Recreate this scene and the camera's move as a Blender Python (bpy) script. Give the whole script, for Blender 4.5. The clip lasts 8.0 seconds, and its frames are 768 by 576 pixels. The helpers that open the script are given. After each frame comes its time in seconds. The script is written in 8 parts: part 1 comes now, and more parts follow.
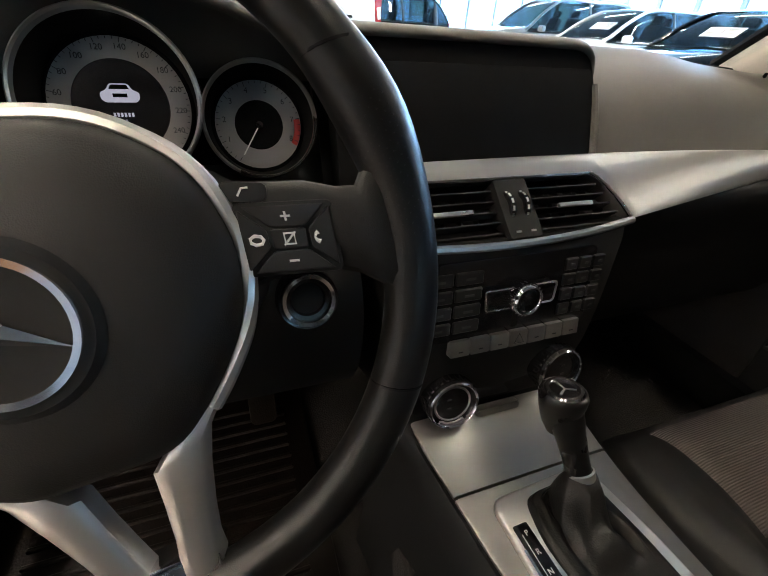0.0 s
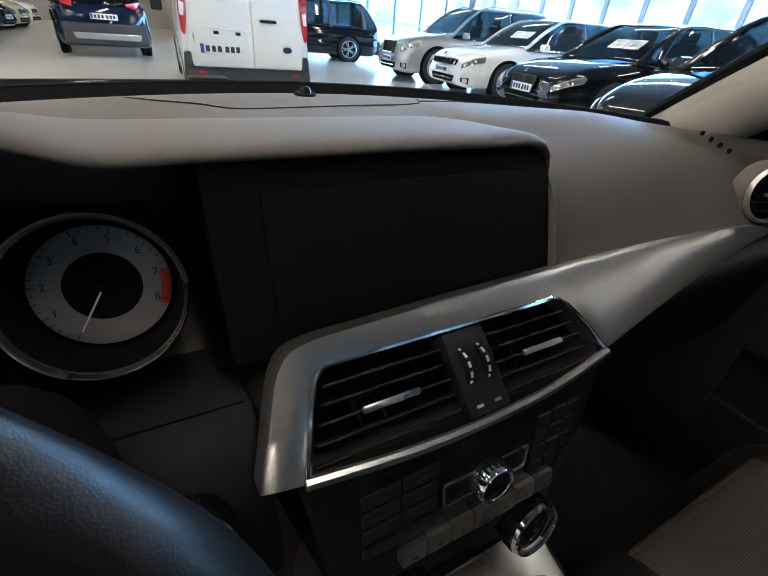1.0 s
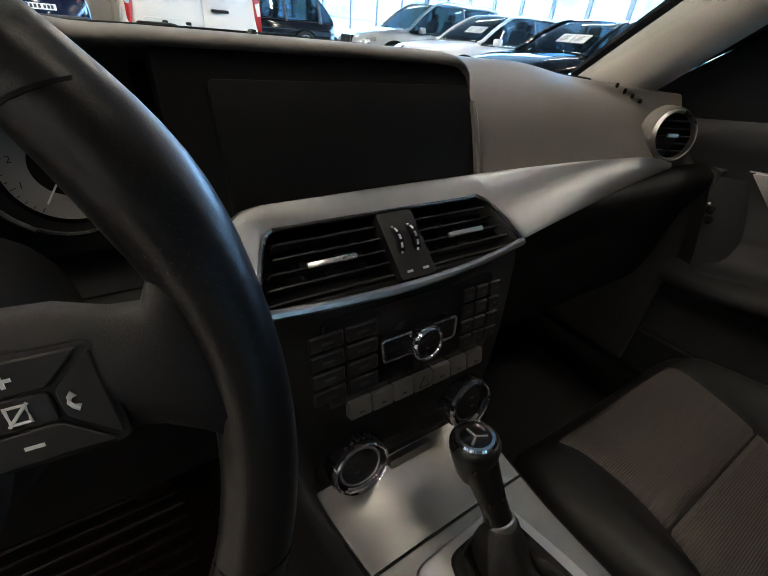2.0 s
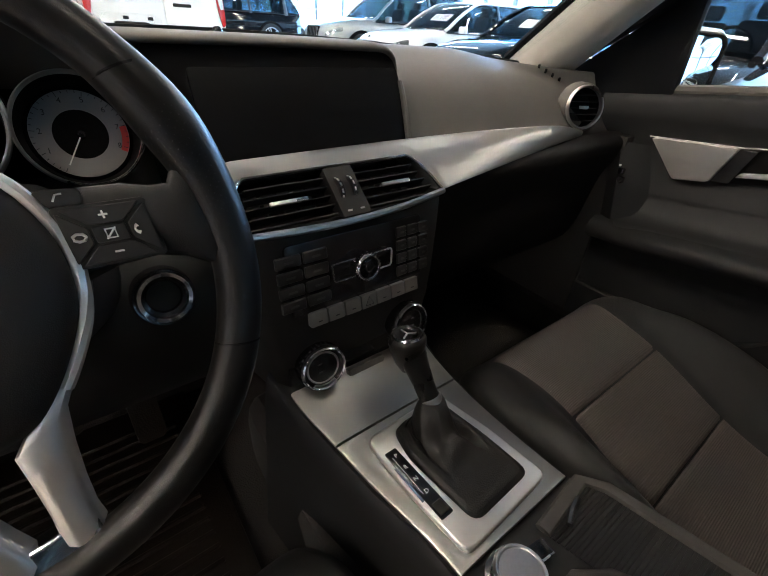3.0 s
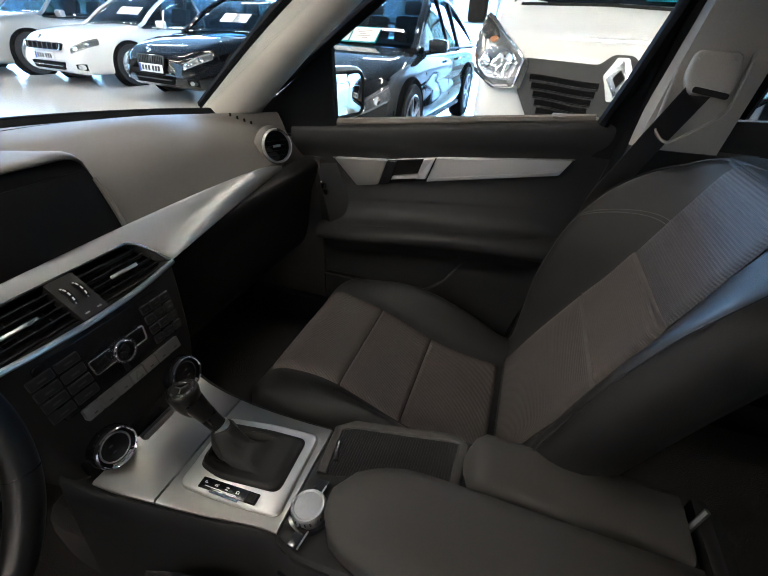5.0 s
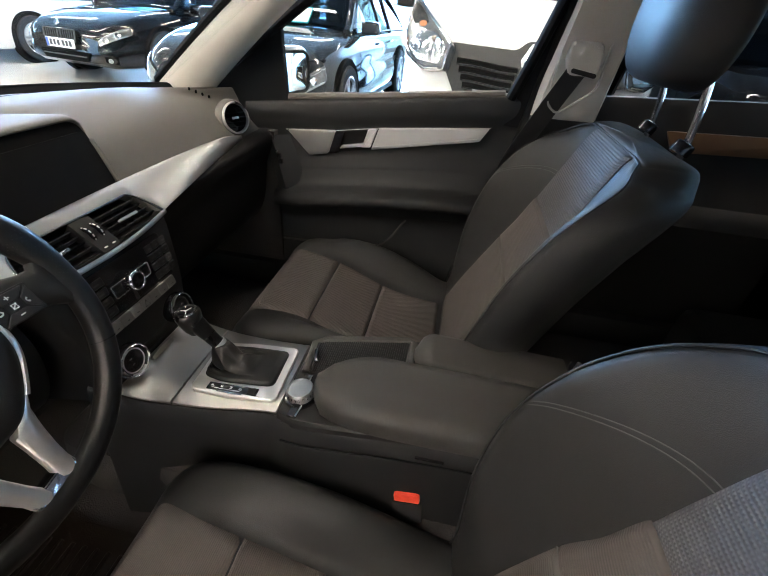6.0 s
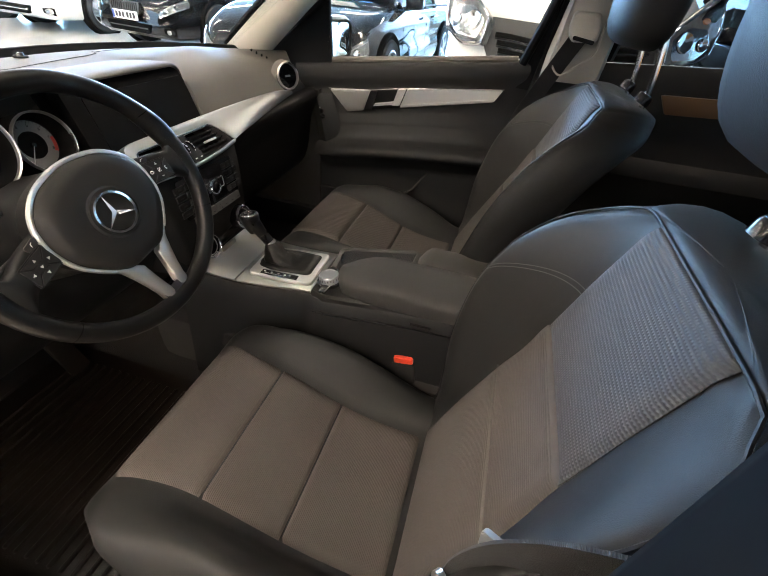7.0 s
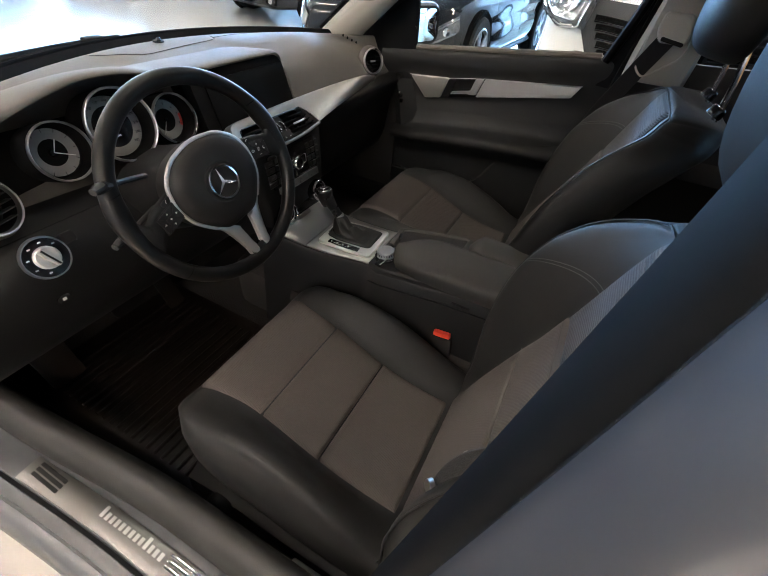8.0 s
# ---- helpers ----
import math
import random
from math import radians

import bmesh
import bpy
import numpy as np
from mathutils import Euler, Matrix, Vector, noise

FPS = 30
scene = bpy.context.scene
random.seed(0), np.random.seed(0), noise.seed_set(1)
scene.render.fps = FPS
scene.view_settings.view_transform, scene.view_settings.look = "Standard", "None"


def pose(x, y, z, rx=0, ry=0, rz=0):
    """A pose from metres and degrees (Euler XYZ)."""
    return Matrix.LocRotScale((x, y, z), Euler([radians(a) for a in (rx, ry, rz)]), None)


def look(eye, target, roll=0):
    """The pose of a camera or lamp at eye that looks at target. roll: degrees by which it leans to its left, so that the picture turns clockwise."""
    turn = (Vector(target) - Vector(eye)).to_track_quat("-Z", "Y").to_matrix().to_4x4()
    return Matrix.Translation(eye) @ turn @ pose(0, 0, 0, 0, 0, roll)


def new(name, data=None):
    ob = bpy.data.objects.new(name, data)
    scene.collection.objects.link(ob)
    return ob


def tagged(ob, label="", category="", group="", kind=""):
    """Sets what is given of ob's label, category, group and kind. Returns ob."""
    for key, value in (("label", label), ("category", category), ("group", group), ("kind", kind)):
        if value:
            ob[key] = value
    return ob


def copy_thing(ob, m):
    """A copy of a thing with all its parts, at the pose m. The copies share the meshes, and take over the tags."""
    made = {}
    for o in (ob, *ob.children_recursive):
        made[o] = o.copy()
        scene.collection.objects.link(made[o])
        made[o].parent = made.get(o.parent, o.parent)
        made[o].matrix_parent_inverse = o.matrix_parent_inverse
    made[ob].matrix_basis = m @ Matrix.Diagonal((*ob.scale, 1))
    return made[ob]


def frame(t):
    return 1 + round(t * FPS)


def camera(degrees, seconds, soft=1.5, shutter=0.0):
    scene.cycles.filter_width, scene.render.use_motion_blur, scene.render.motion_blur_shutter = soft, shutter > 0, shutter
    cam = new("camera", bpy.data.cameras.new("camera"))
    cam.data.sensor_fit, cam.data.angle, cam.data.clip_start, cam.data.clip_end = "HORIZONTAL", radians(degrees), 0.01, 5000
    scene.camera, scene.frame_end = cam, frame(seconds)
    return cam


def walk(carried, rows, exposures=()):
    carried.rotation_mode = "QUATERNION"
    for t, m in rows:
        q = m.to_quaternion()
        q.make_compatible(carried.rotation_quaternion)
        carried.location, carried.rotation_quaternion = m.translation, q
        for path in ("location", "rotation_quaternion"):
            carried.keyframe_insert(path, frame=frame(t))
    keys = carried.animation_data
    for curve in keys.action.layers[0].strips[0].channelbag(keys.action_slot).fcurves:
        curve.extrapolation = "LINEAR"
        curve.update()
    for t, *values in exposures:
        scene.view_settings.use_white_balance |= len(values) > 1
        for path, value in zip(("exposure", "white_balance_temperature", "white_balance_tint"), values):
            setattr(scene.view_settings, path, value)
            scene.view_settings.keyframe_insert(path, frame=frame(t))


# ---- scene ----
cam = camera(87.5, 8.0, 1.1)
PATH = [
    (0, (-0.256, 0.299, 0.961), (0.359, 1.851, -0.14), 4.2),
    (0.2, (-0.213, 0.357, 0.999), (0.467, 1.876, -0.11), 4.9),
    (0.5, (-0.174, 0.427, 1.046), (0.568, 1.924, -0.054), 4.4),
    (1, (-0.18, 0.448, 1.027), (0.681, 1.897, -0.05), 5.3),
    (1.5, (-0.175, 0.4, 0.995), (0.724, 1.812, -0.1), 4.5),
    (1.7, (-0.185, 0.384, 0.973), (0.787, 1.765, -0.099), 6.2),
    (2.8, (-0.231, 0.249, 0.972), (0.809, 1.557, -0.127), 4.7),
    (3, (-0.243, 0.226, 0.98), (0.815, 1.52, -0.117), 4.5),
    (3.5, (-0.275, 0.202, 1.043), (0.88, 1.407, -0.06), 3.9),
    (4, (-0.27, 0.158, 1.091), (1.124, 1.077, -0.009), 4.8),
    (4.5, (-0.264, 0.11, 1.106), (1.287, 0.742, 0.012), 5.0),
    (4.7, (-0.269, 0.106, 1.113), (1.308, 0.679, 0.025), 4.2),
    (5.8, (-0.408, 0.069, 1.16), (1.211, 0.378, 0.027), 3.3),
    (6, (-0.478, 0.072, 1.139), (1.155, 0.3, 0.007), 5.1),
    (6.5, (-0.626, 0.015, 1.134), (0.983, 0.2, -0.039), 5.1),
    (7, (-0.731, -0.032, 1.14), (0.818, 0.332, -0.071), 5.5),
    (7.2, (-0.761, -0.047, 1.149), (0.776, 0.334, -0.073), 5.5),
    (7.5, (-0.802, -0.065, 1.167), (0.696, 0.41, -0.07), 5.9),
    (8, (-0.807, -0.083, 1.207), (0.57, 0.526, -0.111), 6.1),
]
walk(cam, [(t, look(eye, target, roll)) for t, eye, target, roll in PATH], [(0.0, 1.06, 6450, 11), (0.5, 0.50, 6000, 11), (1.0, 0.24, 6000, 11), (1.7, 0.33, 6250, 11), (3.0, 0.86, 6200, 12), (3.5, 0.76, 5900, 11), (4.0, 0.68, 5850, 10), (4.7, 0.75, 5850, 10), (6.0, 1.47, 6100, 11), (7.0, 1.50, 6500, 12), (7.5, 1.32, 6350, 12), (8.0, 0.88, 6100, 12)])

# ---------------------------------------------------------------- light
world = bpy.data.worlds.new("world")
scene.world = world
world.use_nodes = True
wn = world.node_tree
wn.nodes.clear()
w_out = wn.nodes.new("ShaderNodeOutputWorld")
w_bg = wn.nodes.new("ShaderNodeBackground")
w_sky = wn.nodes.new("ShaderNodeTexSky")
w_sky.sky_type = "NISHITA"
w_sky.sun_disc = False
w_sky.sun_elevation = radians(38)
w_sky.sun_rotation = radians(75)
w_bg.inputs["Strength"].default_value = 0.15
wn.links.new(w_sky.outputs["Color"], w_bg.inputs["Color"])
wn.links.new(w_bg.outputs["Background"], w_out.inputs["Surface"])

sun = new("sun", bpy.data.lights.new("sun", "SUN"))
sun.data.energy = 2.5
sun.data.angle = radians(0.5)
sun.data.color = (1.0, 0.94, 0.86)
sun.matrix_basis = look((12, 4, 10), (0, 0, 0))


def area(name, loc, target, sx, sy, watts, color):
    d = bpy.data.lights.new(name, "AREA")
    d.shape, d.size, d.size_y, d.energy, d.color = "RECTANGLE", sx, sy, watts, color
    ob = new(name, d)
    ob.matrix_basis = look(loc, target)
    return ob


# ---------------------------------------------------------------- materials
def material(name, base, rough=0.5, metal=0.0, grain=0.0, grain_scale=400.0, bump=0.0, bump_scale=600.0,
             stain=0.12, stain_scale=6.0, spec=0.5, coat=0.0, emit=None, emit_strength=0.0, weave=0.0, weave_dir="y", weave_cross=0.0):
    """A procedural surface: base colour with fine grain and broad stains, and fine relief."""
    m = bpy.data.materials.new(name)
    m.use_nodes = True
    nt = m.node_tree
    b = nt.nodes["Principled BSDF"]
    b.inputs["Roughness"].default_value = rough
    b.inputs["Metallic"].default_value = metal
    b.inputs["Specular IOR Level"].default_value = spec
    b.inputs["Coat Weight"].default_value = coat
    b.inputs["Coat Roughness"].default_value = 0.05
    tc = nt.nodes.new("ShaderNodeTexCoord")
    n1 = nt.nodes.new("ShaderNodeTexNoise")
    n1.inputs["Scale"].default_value = stain_scale
    n1.inputs["Detail"].default_value = 5
    n2 = nt.nodes.new("ShaderNodeTexNoise")
    n2.inputs["Scale"].default_value = grain_scale
    n2.inputs["Detail"].default_value = 3
    for n in (n1, n2):
        nt.links.new(tc.outputs["Object"], n.inputs["Vector"])
    add = nt.nodes.new("ShaderNodeMath")
    add.operation = "MULTIPLY_ADD"
    nt.links.new(n1.outputs["Fac"], add.inputs[0])
    add.inputs[1].default_value = 2 * stain
    add.inputs[2].default_value = 1 - stain
    add2 = nt.nodes.new("ShaderNodeMath")
    add2.operation = "MULTIPLY_ADD"
    nt.links.new(n2.outputs["Fac"], add2.inputs[0])
    add2.inputs[1].default_value = 2 * grain
    nt.links.new(add.outputs[0], add2.inputs[2])
    sub = nt.nodes.new("ShaderNodeMath")
    sub.operation = "SUBTRACT"
    nt.links.new(add2.outputs[0], sub.inputs[0])
    sub.inputs[1].default_value = grain
    mul = nt.nodes.new("ShaderNodeVectorMath")
    mul.operation = "SCALE"
    mul.inputs[0].default_value = base
    nt.links.new(sub.outputs[0], mul.inputs["Scale"])
    nt.links.new(mul.outputs["Vector"], b.inputs["Base Color"])
    rr = nt.nodes.new("ShaderNodeMath")
    rr.operation = "MULTIPLY_ADD"
    nt.links.new(n1.outputs["Fac"], rr.inputs[0])
    rr.inputs[1].default_value = 0.25 * rough
    rr.inputs[2].default_value = 0.875 * rough
    nt.links.new(rr.outputs[0], b.inputs["Roughness"])
    height = None
    if bump:
        v = nt.nodes.new("ShaderNodeTexVoronoi")
        v.inputs["Scale"].default_value = bump_scale
        nt.links.new(tc.outputs["Object"], v.inputs["Vector"])
        height = v.outputs["Distance"]
    if weave:
        wv = nt.nodes.new("ShaderNodeTexWave")
        wv.wave_type, wv.bands_direction = "BANDS", {"x": "X", "y": "Y", "z": "Z"}[weave_dir]
        wv.inputs["Scale"].default_value = weave
        wv.inputs["Distortion"].default_value = 0.4
        wv.inputs["Detail"].default_value = 2
        wv.inputs["Detail Scale"].default_value = 8
        nt.links.new(tc.outputs["Object"], wv.inputs["Vector"])
        height = wv.outputs["Fac"]
        bump = bump or 0.7
        if weave_cross:
            wx = nt.nodes.new("ShaderNodeTexWave")
            wx.wave_type, wx.bands_direction = "BANDS", "X"
            wx.inputs["Scale"].default_value = weave_cross
            wx.inputs["Distortion"].default_value = 0.3
            nt.links.new(tc.outputs["Object"], wx.inputs["Vector"])
            knot = nt.nodes.new("ShaderNodeMath")
            knot.operation = "MULTIPLY_ADD"
            nt.links.new(wx.outputs["Fac"], knot.inputs[0])
            knot.inputs[1].default_value, knot.inputs[2].default_value = 0.38, 0.62
            dots = nt.nodes.new("ShaderNodeMath")
            dots.operation = "MULTIPLY"
            nt.links.new(wv.outputs["Fac"], dots.inputs[0])
            nt.links.new(knot.outputs[0], dots.inputs[1])
            height = dots.outputs[0]
        yarn = nt.nodes.new("ShaderNodeMath")
        yarn.operation = "MULTIPLY_ADD"
        nt.links.new(height, yarn.inputs[0])
        yarn.inputs[1].default_value, yarn.inputs[2].default_value = (0.42, 0.80) if weave_cross else (0.20, 0.90)
        both = nt.nodes.new("ShaderNodeMath")
        both.operation = "MULTIPLY"
        nt.links.new(sub.outputs[0], both.inputs[0])
        nt.links.new(yarn.outputs[0], both.inputs[1])
        nt.links.new(both.outputs[0], mul.inputs["Scale"])
    if height:
        bp = nt.nodes.new("ShaderNodeBump")
        bp.inputs["Strength"].default_value = bump
        bp.inputs["Distance"].default_value = 0.0008 if not weave else 0.0015
        nt.links.new(height, bp.inputs["Height"])
        nt.links.new(bp.outputs["Normal"], b.inputs["Normal"])
    if emit:
        b.inputs["Emission Color"].default_value = (*emit, 1)
        b.inputs["Emission Strength"].default_value = emit_strength
    return m


def brushed(name, base, rough, axis="x"):
    """Brushed aluminium: streaks along one axis."""
    m = material(name, base, rough, 1.0, stain=0.04)
    nt = m.node_tree
    b = nt.nodes["Principled BSDF"]
    tc = nt.nodes.new("ShaderNodeTexCoord")
    mp = nt.nodes.new("ShaderNodeMapping")
    mp.inputs["Scale"].default_value = {"x": (8, 900, 900), "y": (900, 8, 900)}[axis]
    nz = nt.nodes.new("ShaderNodeTexNoise")
    nz.inputs["Scale"].default_value = 1
    nt.links.new(tc.outputs["Object"], mp.inputs["Vector"])
    nt.links.new(mp.outputs["Vector"], nz.inputs["Vector"])
    bp = nt.nodes.new("ShaderNodeBump")
    bp.inputs["Strength"].default_value = 0.12
    bp.inputs["Distance"].default_value = 0.0004
    nt.links.new(nz.outputs["Fac"], bp.inputs["Height"])
    nt.links.new(bp.outputs["Normal"], b.inputs["Normal"])
    return m


def glass(name, tint=(0.93, 0.96, 0.95), rough=0.0, gloss=(0.45, 0.015)):
    """A thin pane: clear, with a mirror gloss at grazing angles."""
    m = bpy.data.materials.new(name)
    m.use_nodes = True
    nt = m.node_tree
    nt.nodes.clear()
    out = nt.nodes.new("ShaderNodeOutputMaterial")
    tr = nt.nodes.new("ShaderNodeBsdfTransparent")
    tr.inputs["Color"].default_value = (*tint, 1)
    gl = nt.nodes.new("ShaderNodeBsdfGlossy")
    gl.inputs["Roughness"].default_value = rough
    lw = nt.nodes.new("ShaderNodeLayerWeight")
    lw.inputs["Blend"].default_value = 0.5
    pw = nt.nodes.new("ShaderNodeMath")
    pw.operation = "POWER"
    pw.inputs[1].default_value = 5.0
    fr = nt.nodes.new("ShaderNodeMath")
    fr.operation = "MULTIPLY_ADD"
    fr.inputs[1].default_value, fr.inputs[2].default_value = gloss
    nt.links.new(lw.outputs["Facing"], pw.inputs[0])
    nt.links.new(pw.outputs[0], fr.inputs[0])
    mx = nt.nodes.new("ShaderNodeMixShader")
    nt.links.new(fr.outputs[0], mx.inputs["Fac"])
    nt.links.new(tr.outputs["BSDF"], mx.inputs[1])
    nt.links.new(gl.outputs["BSDF"], mx.inputs[2])
    nt.links.new(mx.outputs["Shader"], out.inputs["Surface"])
    return m


DASH = material("dash_soft_plastic", (0.082, 0.076, 0.066), 0.6, bump=0.16, bump_scale=1400, stain=0.1, grain=0.1, spec=0.4)
DOORLINE = material("door_lining", (0.0105, 0.0110, 0.0115), 0.58, spec=0.28, bump=0.18, bump_scale=1200, grain=0.12, stain=0.15, stain_scale=9)
ARMPAD = material("armrest_vinyl", (0.031, 0.0295, 0.027), 0.55, spec=0.3, bump=0.2, bump_scale=1100, grain=0.12, stain=0.15, stain_scale=12)
DASHLOW = material("dark_plastic", (0.0088, 0.0088, 0.0088), 0.55, spec=0.22, bump=0.14, bump_scale=1400, grain=0.1)
PIANO = material("gloss_black", (0.008, 0.008, 0.009), 0.16, stain=0.3, stain_scale=30)
SCREEN = material("screen_glass", (0.0060, 0.0062, 0.0064), 0.5, spec=0.05, stain=0.3, stain_scale=12)
SPOKESILVER = material("spoke_silver", (0.66, 0.645, 0.62), 0.36, 0.9, stain=0.05)
PADBLACK = material("airbag_cover", (0.0115, 0.0108, 0.0102), 0.47, spec=0.28, bump=0.12, bump_scale=1500)
DARKICON = material("faint_print", (0.05, 0.05, 0.05), 0.6, spec=0.2)
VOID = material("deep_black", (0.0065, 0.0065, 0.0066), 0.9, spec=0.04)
KEYBLACK = material("key_black", (0.012, 0.012, 0.012), 0.5, spec=0.3)
MATT = material("matt_black", (0.011, 0.011, 0.011), 0.75, spec=0.25, grain=0.2)
SILVER = brushed("satin_silver", (0.40, 0.395, 0.375), 0.38, "x")
SILVERY = brushed("satin_silver_console", (0.33, 0.32, 0.30), 0.36, "y")
KNOBMETAL = material("turned_metal", (0.47, 0.465, 0.455), 0.31, 1.0, stain=0.06, grain=0.1)
SATIN = material("satin_metal", (0.55, 0.55, 0.54), 0.28, 1.0, stain=0.05)
CHROME = material("chrome", (0.75, 0.75, 0.76), 0.1, 1.0, stain=0.03)
LEATHER = material("black_leather", (0.0150, 0.0150, 0.0147), 0.52, spec=0.24, bump=0.20, bump_scale=1000, stain=0.2, stain_scale=14, grain=0.1)
RIMLEATHER = material("smooth_leather", (0.006, 0.0058, 0.0056), 0.33, spec=0.25, bump=0.07, bump_scale=1700, stain=0.3, stain_scale=25)
# One seat fabric: lit tone on the cushion, shaded tones up the backrest.
FABRIC = material("ribbed_fabric_lit", (0.065, 0.0545, 0.048), 0.85, weave=110, weave_dir="y", bump=0.45, grain=0.25, grain_scale=1500, stain=0.15)
FABRICZ = material("ribbed_fabric_back_shaded", (0.058, 0.051, 0.046), 0.8, weave=90, weave_dir="z", bump=0.4, grain=0.25, grain_scale=1500, stain=0.15)
FABRICUP = material("ribbed_fabric_top_shaded", (0.050, 0.049, 0.050), 0.74, weave=72, weave_dir="z", weave_cross=85, bump=0.6, grain=0.25, grain_scale=1500, stain=0.15)
THREAD = material("thread", (0.05, 0.05, 0.05), 0.7)
GRIPBLACK = material("polished_black_leather", (0.004, 0.004, 0.004), 0.28, spec=0.35, stain=0.3, stain_scale=40)
PIPING = material("piping", (0.014, 0.014, 0.015), 0.55, spec=0.25)
PILLAR = material("pillar_fabric", (0.36, 0.345, 0.31), 0.75, bump=0.3, bump_scale=900, grain=0.1)
HEADLINE = material("headliner", (0.34, 0.33, 0.31), 0.9, bump=0.3, bump_scale=900, grain=0.1)
BELT = material("belt_webbing", (0.016, 0.016, 0.017), 0.6, weave=220, weave_dir="z")
CARPET = material("carpet", (0.022, 0.019, 0.017), 0.95, bump=1.0, bump_scale=350, grain=0.4)
RUBBER = material("rubber_mat", (0.007, 0.0046, 0.0033), 0.36, spec=0.3, bump=0.4, bump_scale=300)
RED = material("red_plastic", (0.75, 0.06, 0.025), 0.4)
ICON = material("icon_print", (0.62, 0.62, 0.60), 0.5)
DIAL = material("dial_face", (0.19, 0.185, 0.18), 0.4, stain=0.08)
DIALRED = material("dial_red", (0.5, 0.03, 0.02), 0.5)
DIALINK = material("dial_ink", (0.01, 0.01, 0.012), 0.5)
DISPLAY = material("lit_display", (0.03, 0.03, 0.04), 0.3, emit=(0.75, 0.75, 0.9), emit_strength=0.22)
BOOT = material("soft_leather", (0.009, 0.0086, 0.008), 0.42, spec=0.24, bump=0.3, bump_scale=600)
PLASTGREY = material("button_grey", (0.34, 0.335, 0.32), 0.4, 0.75, grain=0.06)
KEYSILVER = material("dark_silver_keys", (0.23, 0.226, 0.215), 0.40, 0.8, grain=0.06)
RINGSILVER = material("satin_chrome_ring", (0.72, 0.72, 0.71), 0.34, 0.55)
SILVERKEY = material("painted_silver_plastic", (0.5, 0.495, 0.48), 0.42, 0.35, grain=0.05)
PANE = glass("window_glass")
PANETINT = glass("tinted_glass", (0.22, 0.235, 0.25))
# orange light on the rear door trim, put into its base colour
ORANGELIT = material("orange_lit_trim", (0.16, 0.09, 0.045), 0.4, 0.6)
BODYPAINT = material("silver_grey_paint", (0.12, 0.121, 0.123), 0.34, 0.6, coat=1.0, stain=0.05)
SILLPAINT = material("sill_paint", (0.10, 0.103, 0.108), 0.36, 0.4, stain=0.15, stain_scale=20, grain=0.1)
STRIP = material("weather_strip", (0.014, 0.0135, 0.0118), 0.6, bump=0.2, bump_scale=500, stain=0.2)
SEAL = material("seal_rubber", (0.0035, 0.0042, 0.005), 0.65, spec=0.08)
STEEL = brushed("sill_steel", (0.22, 0.215, 0.205), 0.36, "y")
MIRROR = material("mirror", (0.9, 0.92, 0.93), 0.01, 1.0, stain=0.0)


# ---------------------------------------------------------------- mesh helpers
def worldm(ob):
    m = ob.matrix_basis.copy()
    while ob.parent:
        ob = ob.parent
        m = ob.matrix_basis @ m
    return m


def thing(name, at, label, category, group="", kind=""):
    ob = new(name)
    ob.matrix_basis = Matrix.Translation(at)
    ob.empty_display_size = 0.02
    return tagged(ob, label, category, group, kind)


def part(name, bm, mat, parent=None, label="", sharp=35, keep=False):
    """Links a bmesh in world coordinates as one mesh under its thing or part."""
    bmesh.ops.recalc_face_normals(bm, faces=bm.faces[:])
    if parent is not None:
        bm.transform(worldm(parent).inverted())
    me = bpy.data.meshes.new(name)
    bm.to_mesh(me)
    bm.free()
    for p in me.polygons:
        p.use_smooth = True
    me.set_sharp_from_angle(angle=radians(sharp))
    me.materials.append(mat)
    ob = new(name, me)
    if parent is not None:
        ob.parent = parent
    if label:
        ob["label"] = label
    return ob


def lathe_axes(normal, up=(0, 0, 1)):
    n = Vector(normal).normalized()
    u = Vector(up)
    if abs(n.dot(u)) > 0.98:
        u = Vector((0, 1, 0))
    x = u.cross(n).normalized()
    return x, n.cross(x), n


def plane(origin, normal, up=(0, 0, 1)):
    """A pose whose z is the normal, y as near to up as can be, x to the right."""
    x, y, n = lathe_axes(normal, up)
    m = Matrix((x, y, n)).transposed().to_4x4()
    m.translation = Vector(origin)
    return m


def box(size, at=(0, 0, 0), bevel=0.0, seg=2, m=None, bm=None, taper=None):
    b = bmesh.new()
    bmesh.ops.create_cube(b, size=1)
    for v in b.verts:
        v.co = Vector((v.co.x * size[0], v.co.y * size[1], v.co.z * size[2]))
        if taper and v.co.z > 0:
            v.co.x *= taper[0]
            v.co.y *= taper[1]
    if bevel:
        bmesh.ops.bevel(b, geom=b.edges[:], offset=bevel, segments=seg, affect="EDGES", profile=0.6)
    b.transform((m or Matrix()) @ Matrix.Translation(at))
    return join(bm, b)


def join(bm, other):
    if bm is None:
        return other
    me = bpy.data.meshes.new("tmp")
    other.to_mesh(me)
    other.free()
    bm.from_mesh(me)
    bpy.data.meshes.remove(me)
    return bm


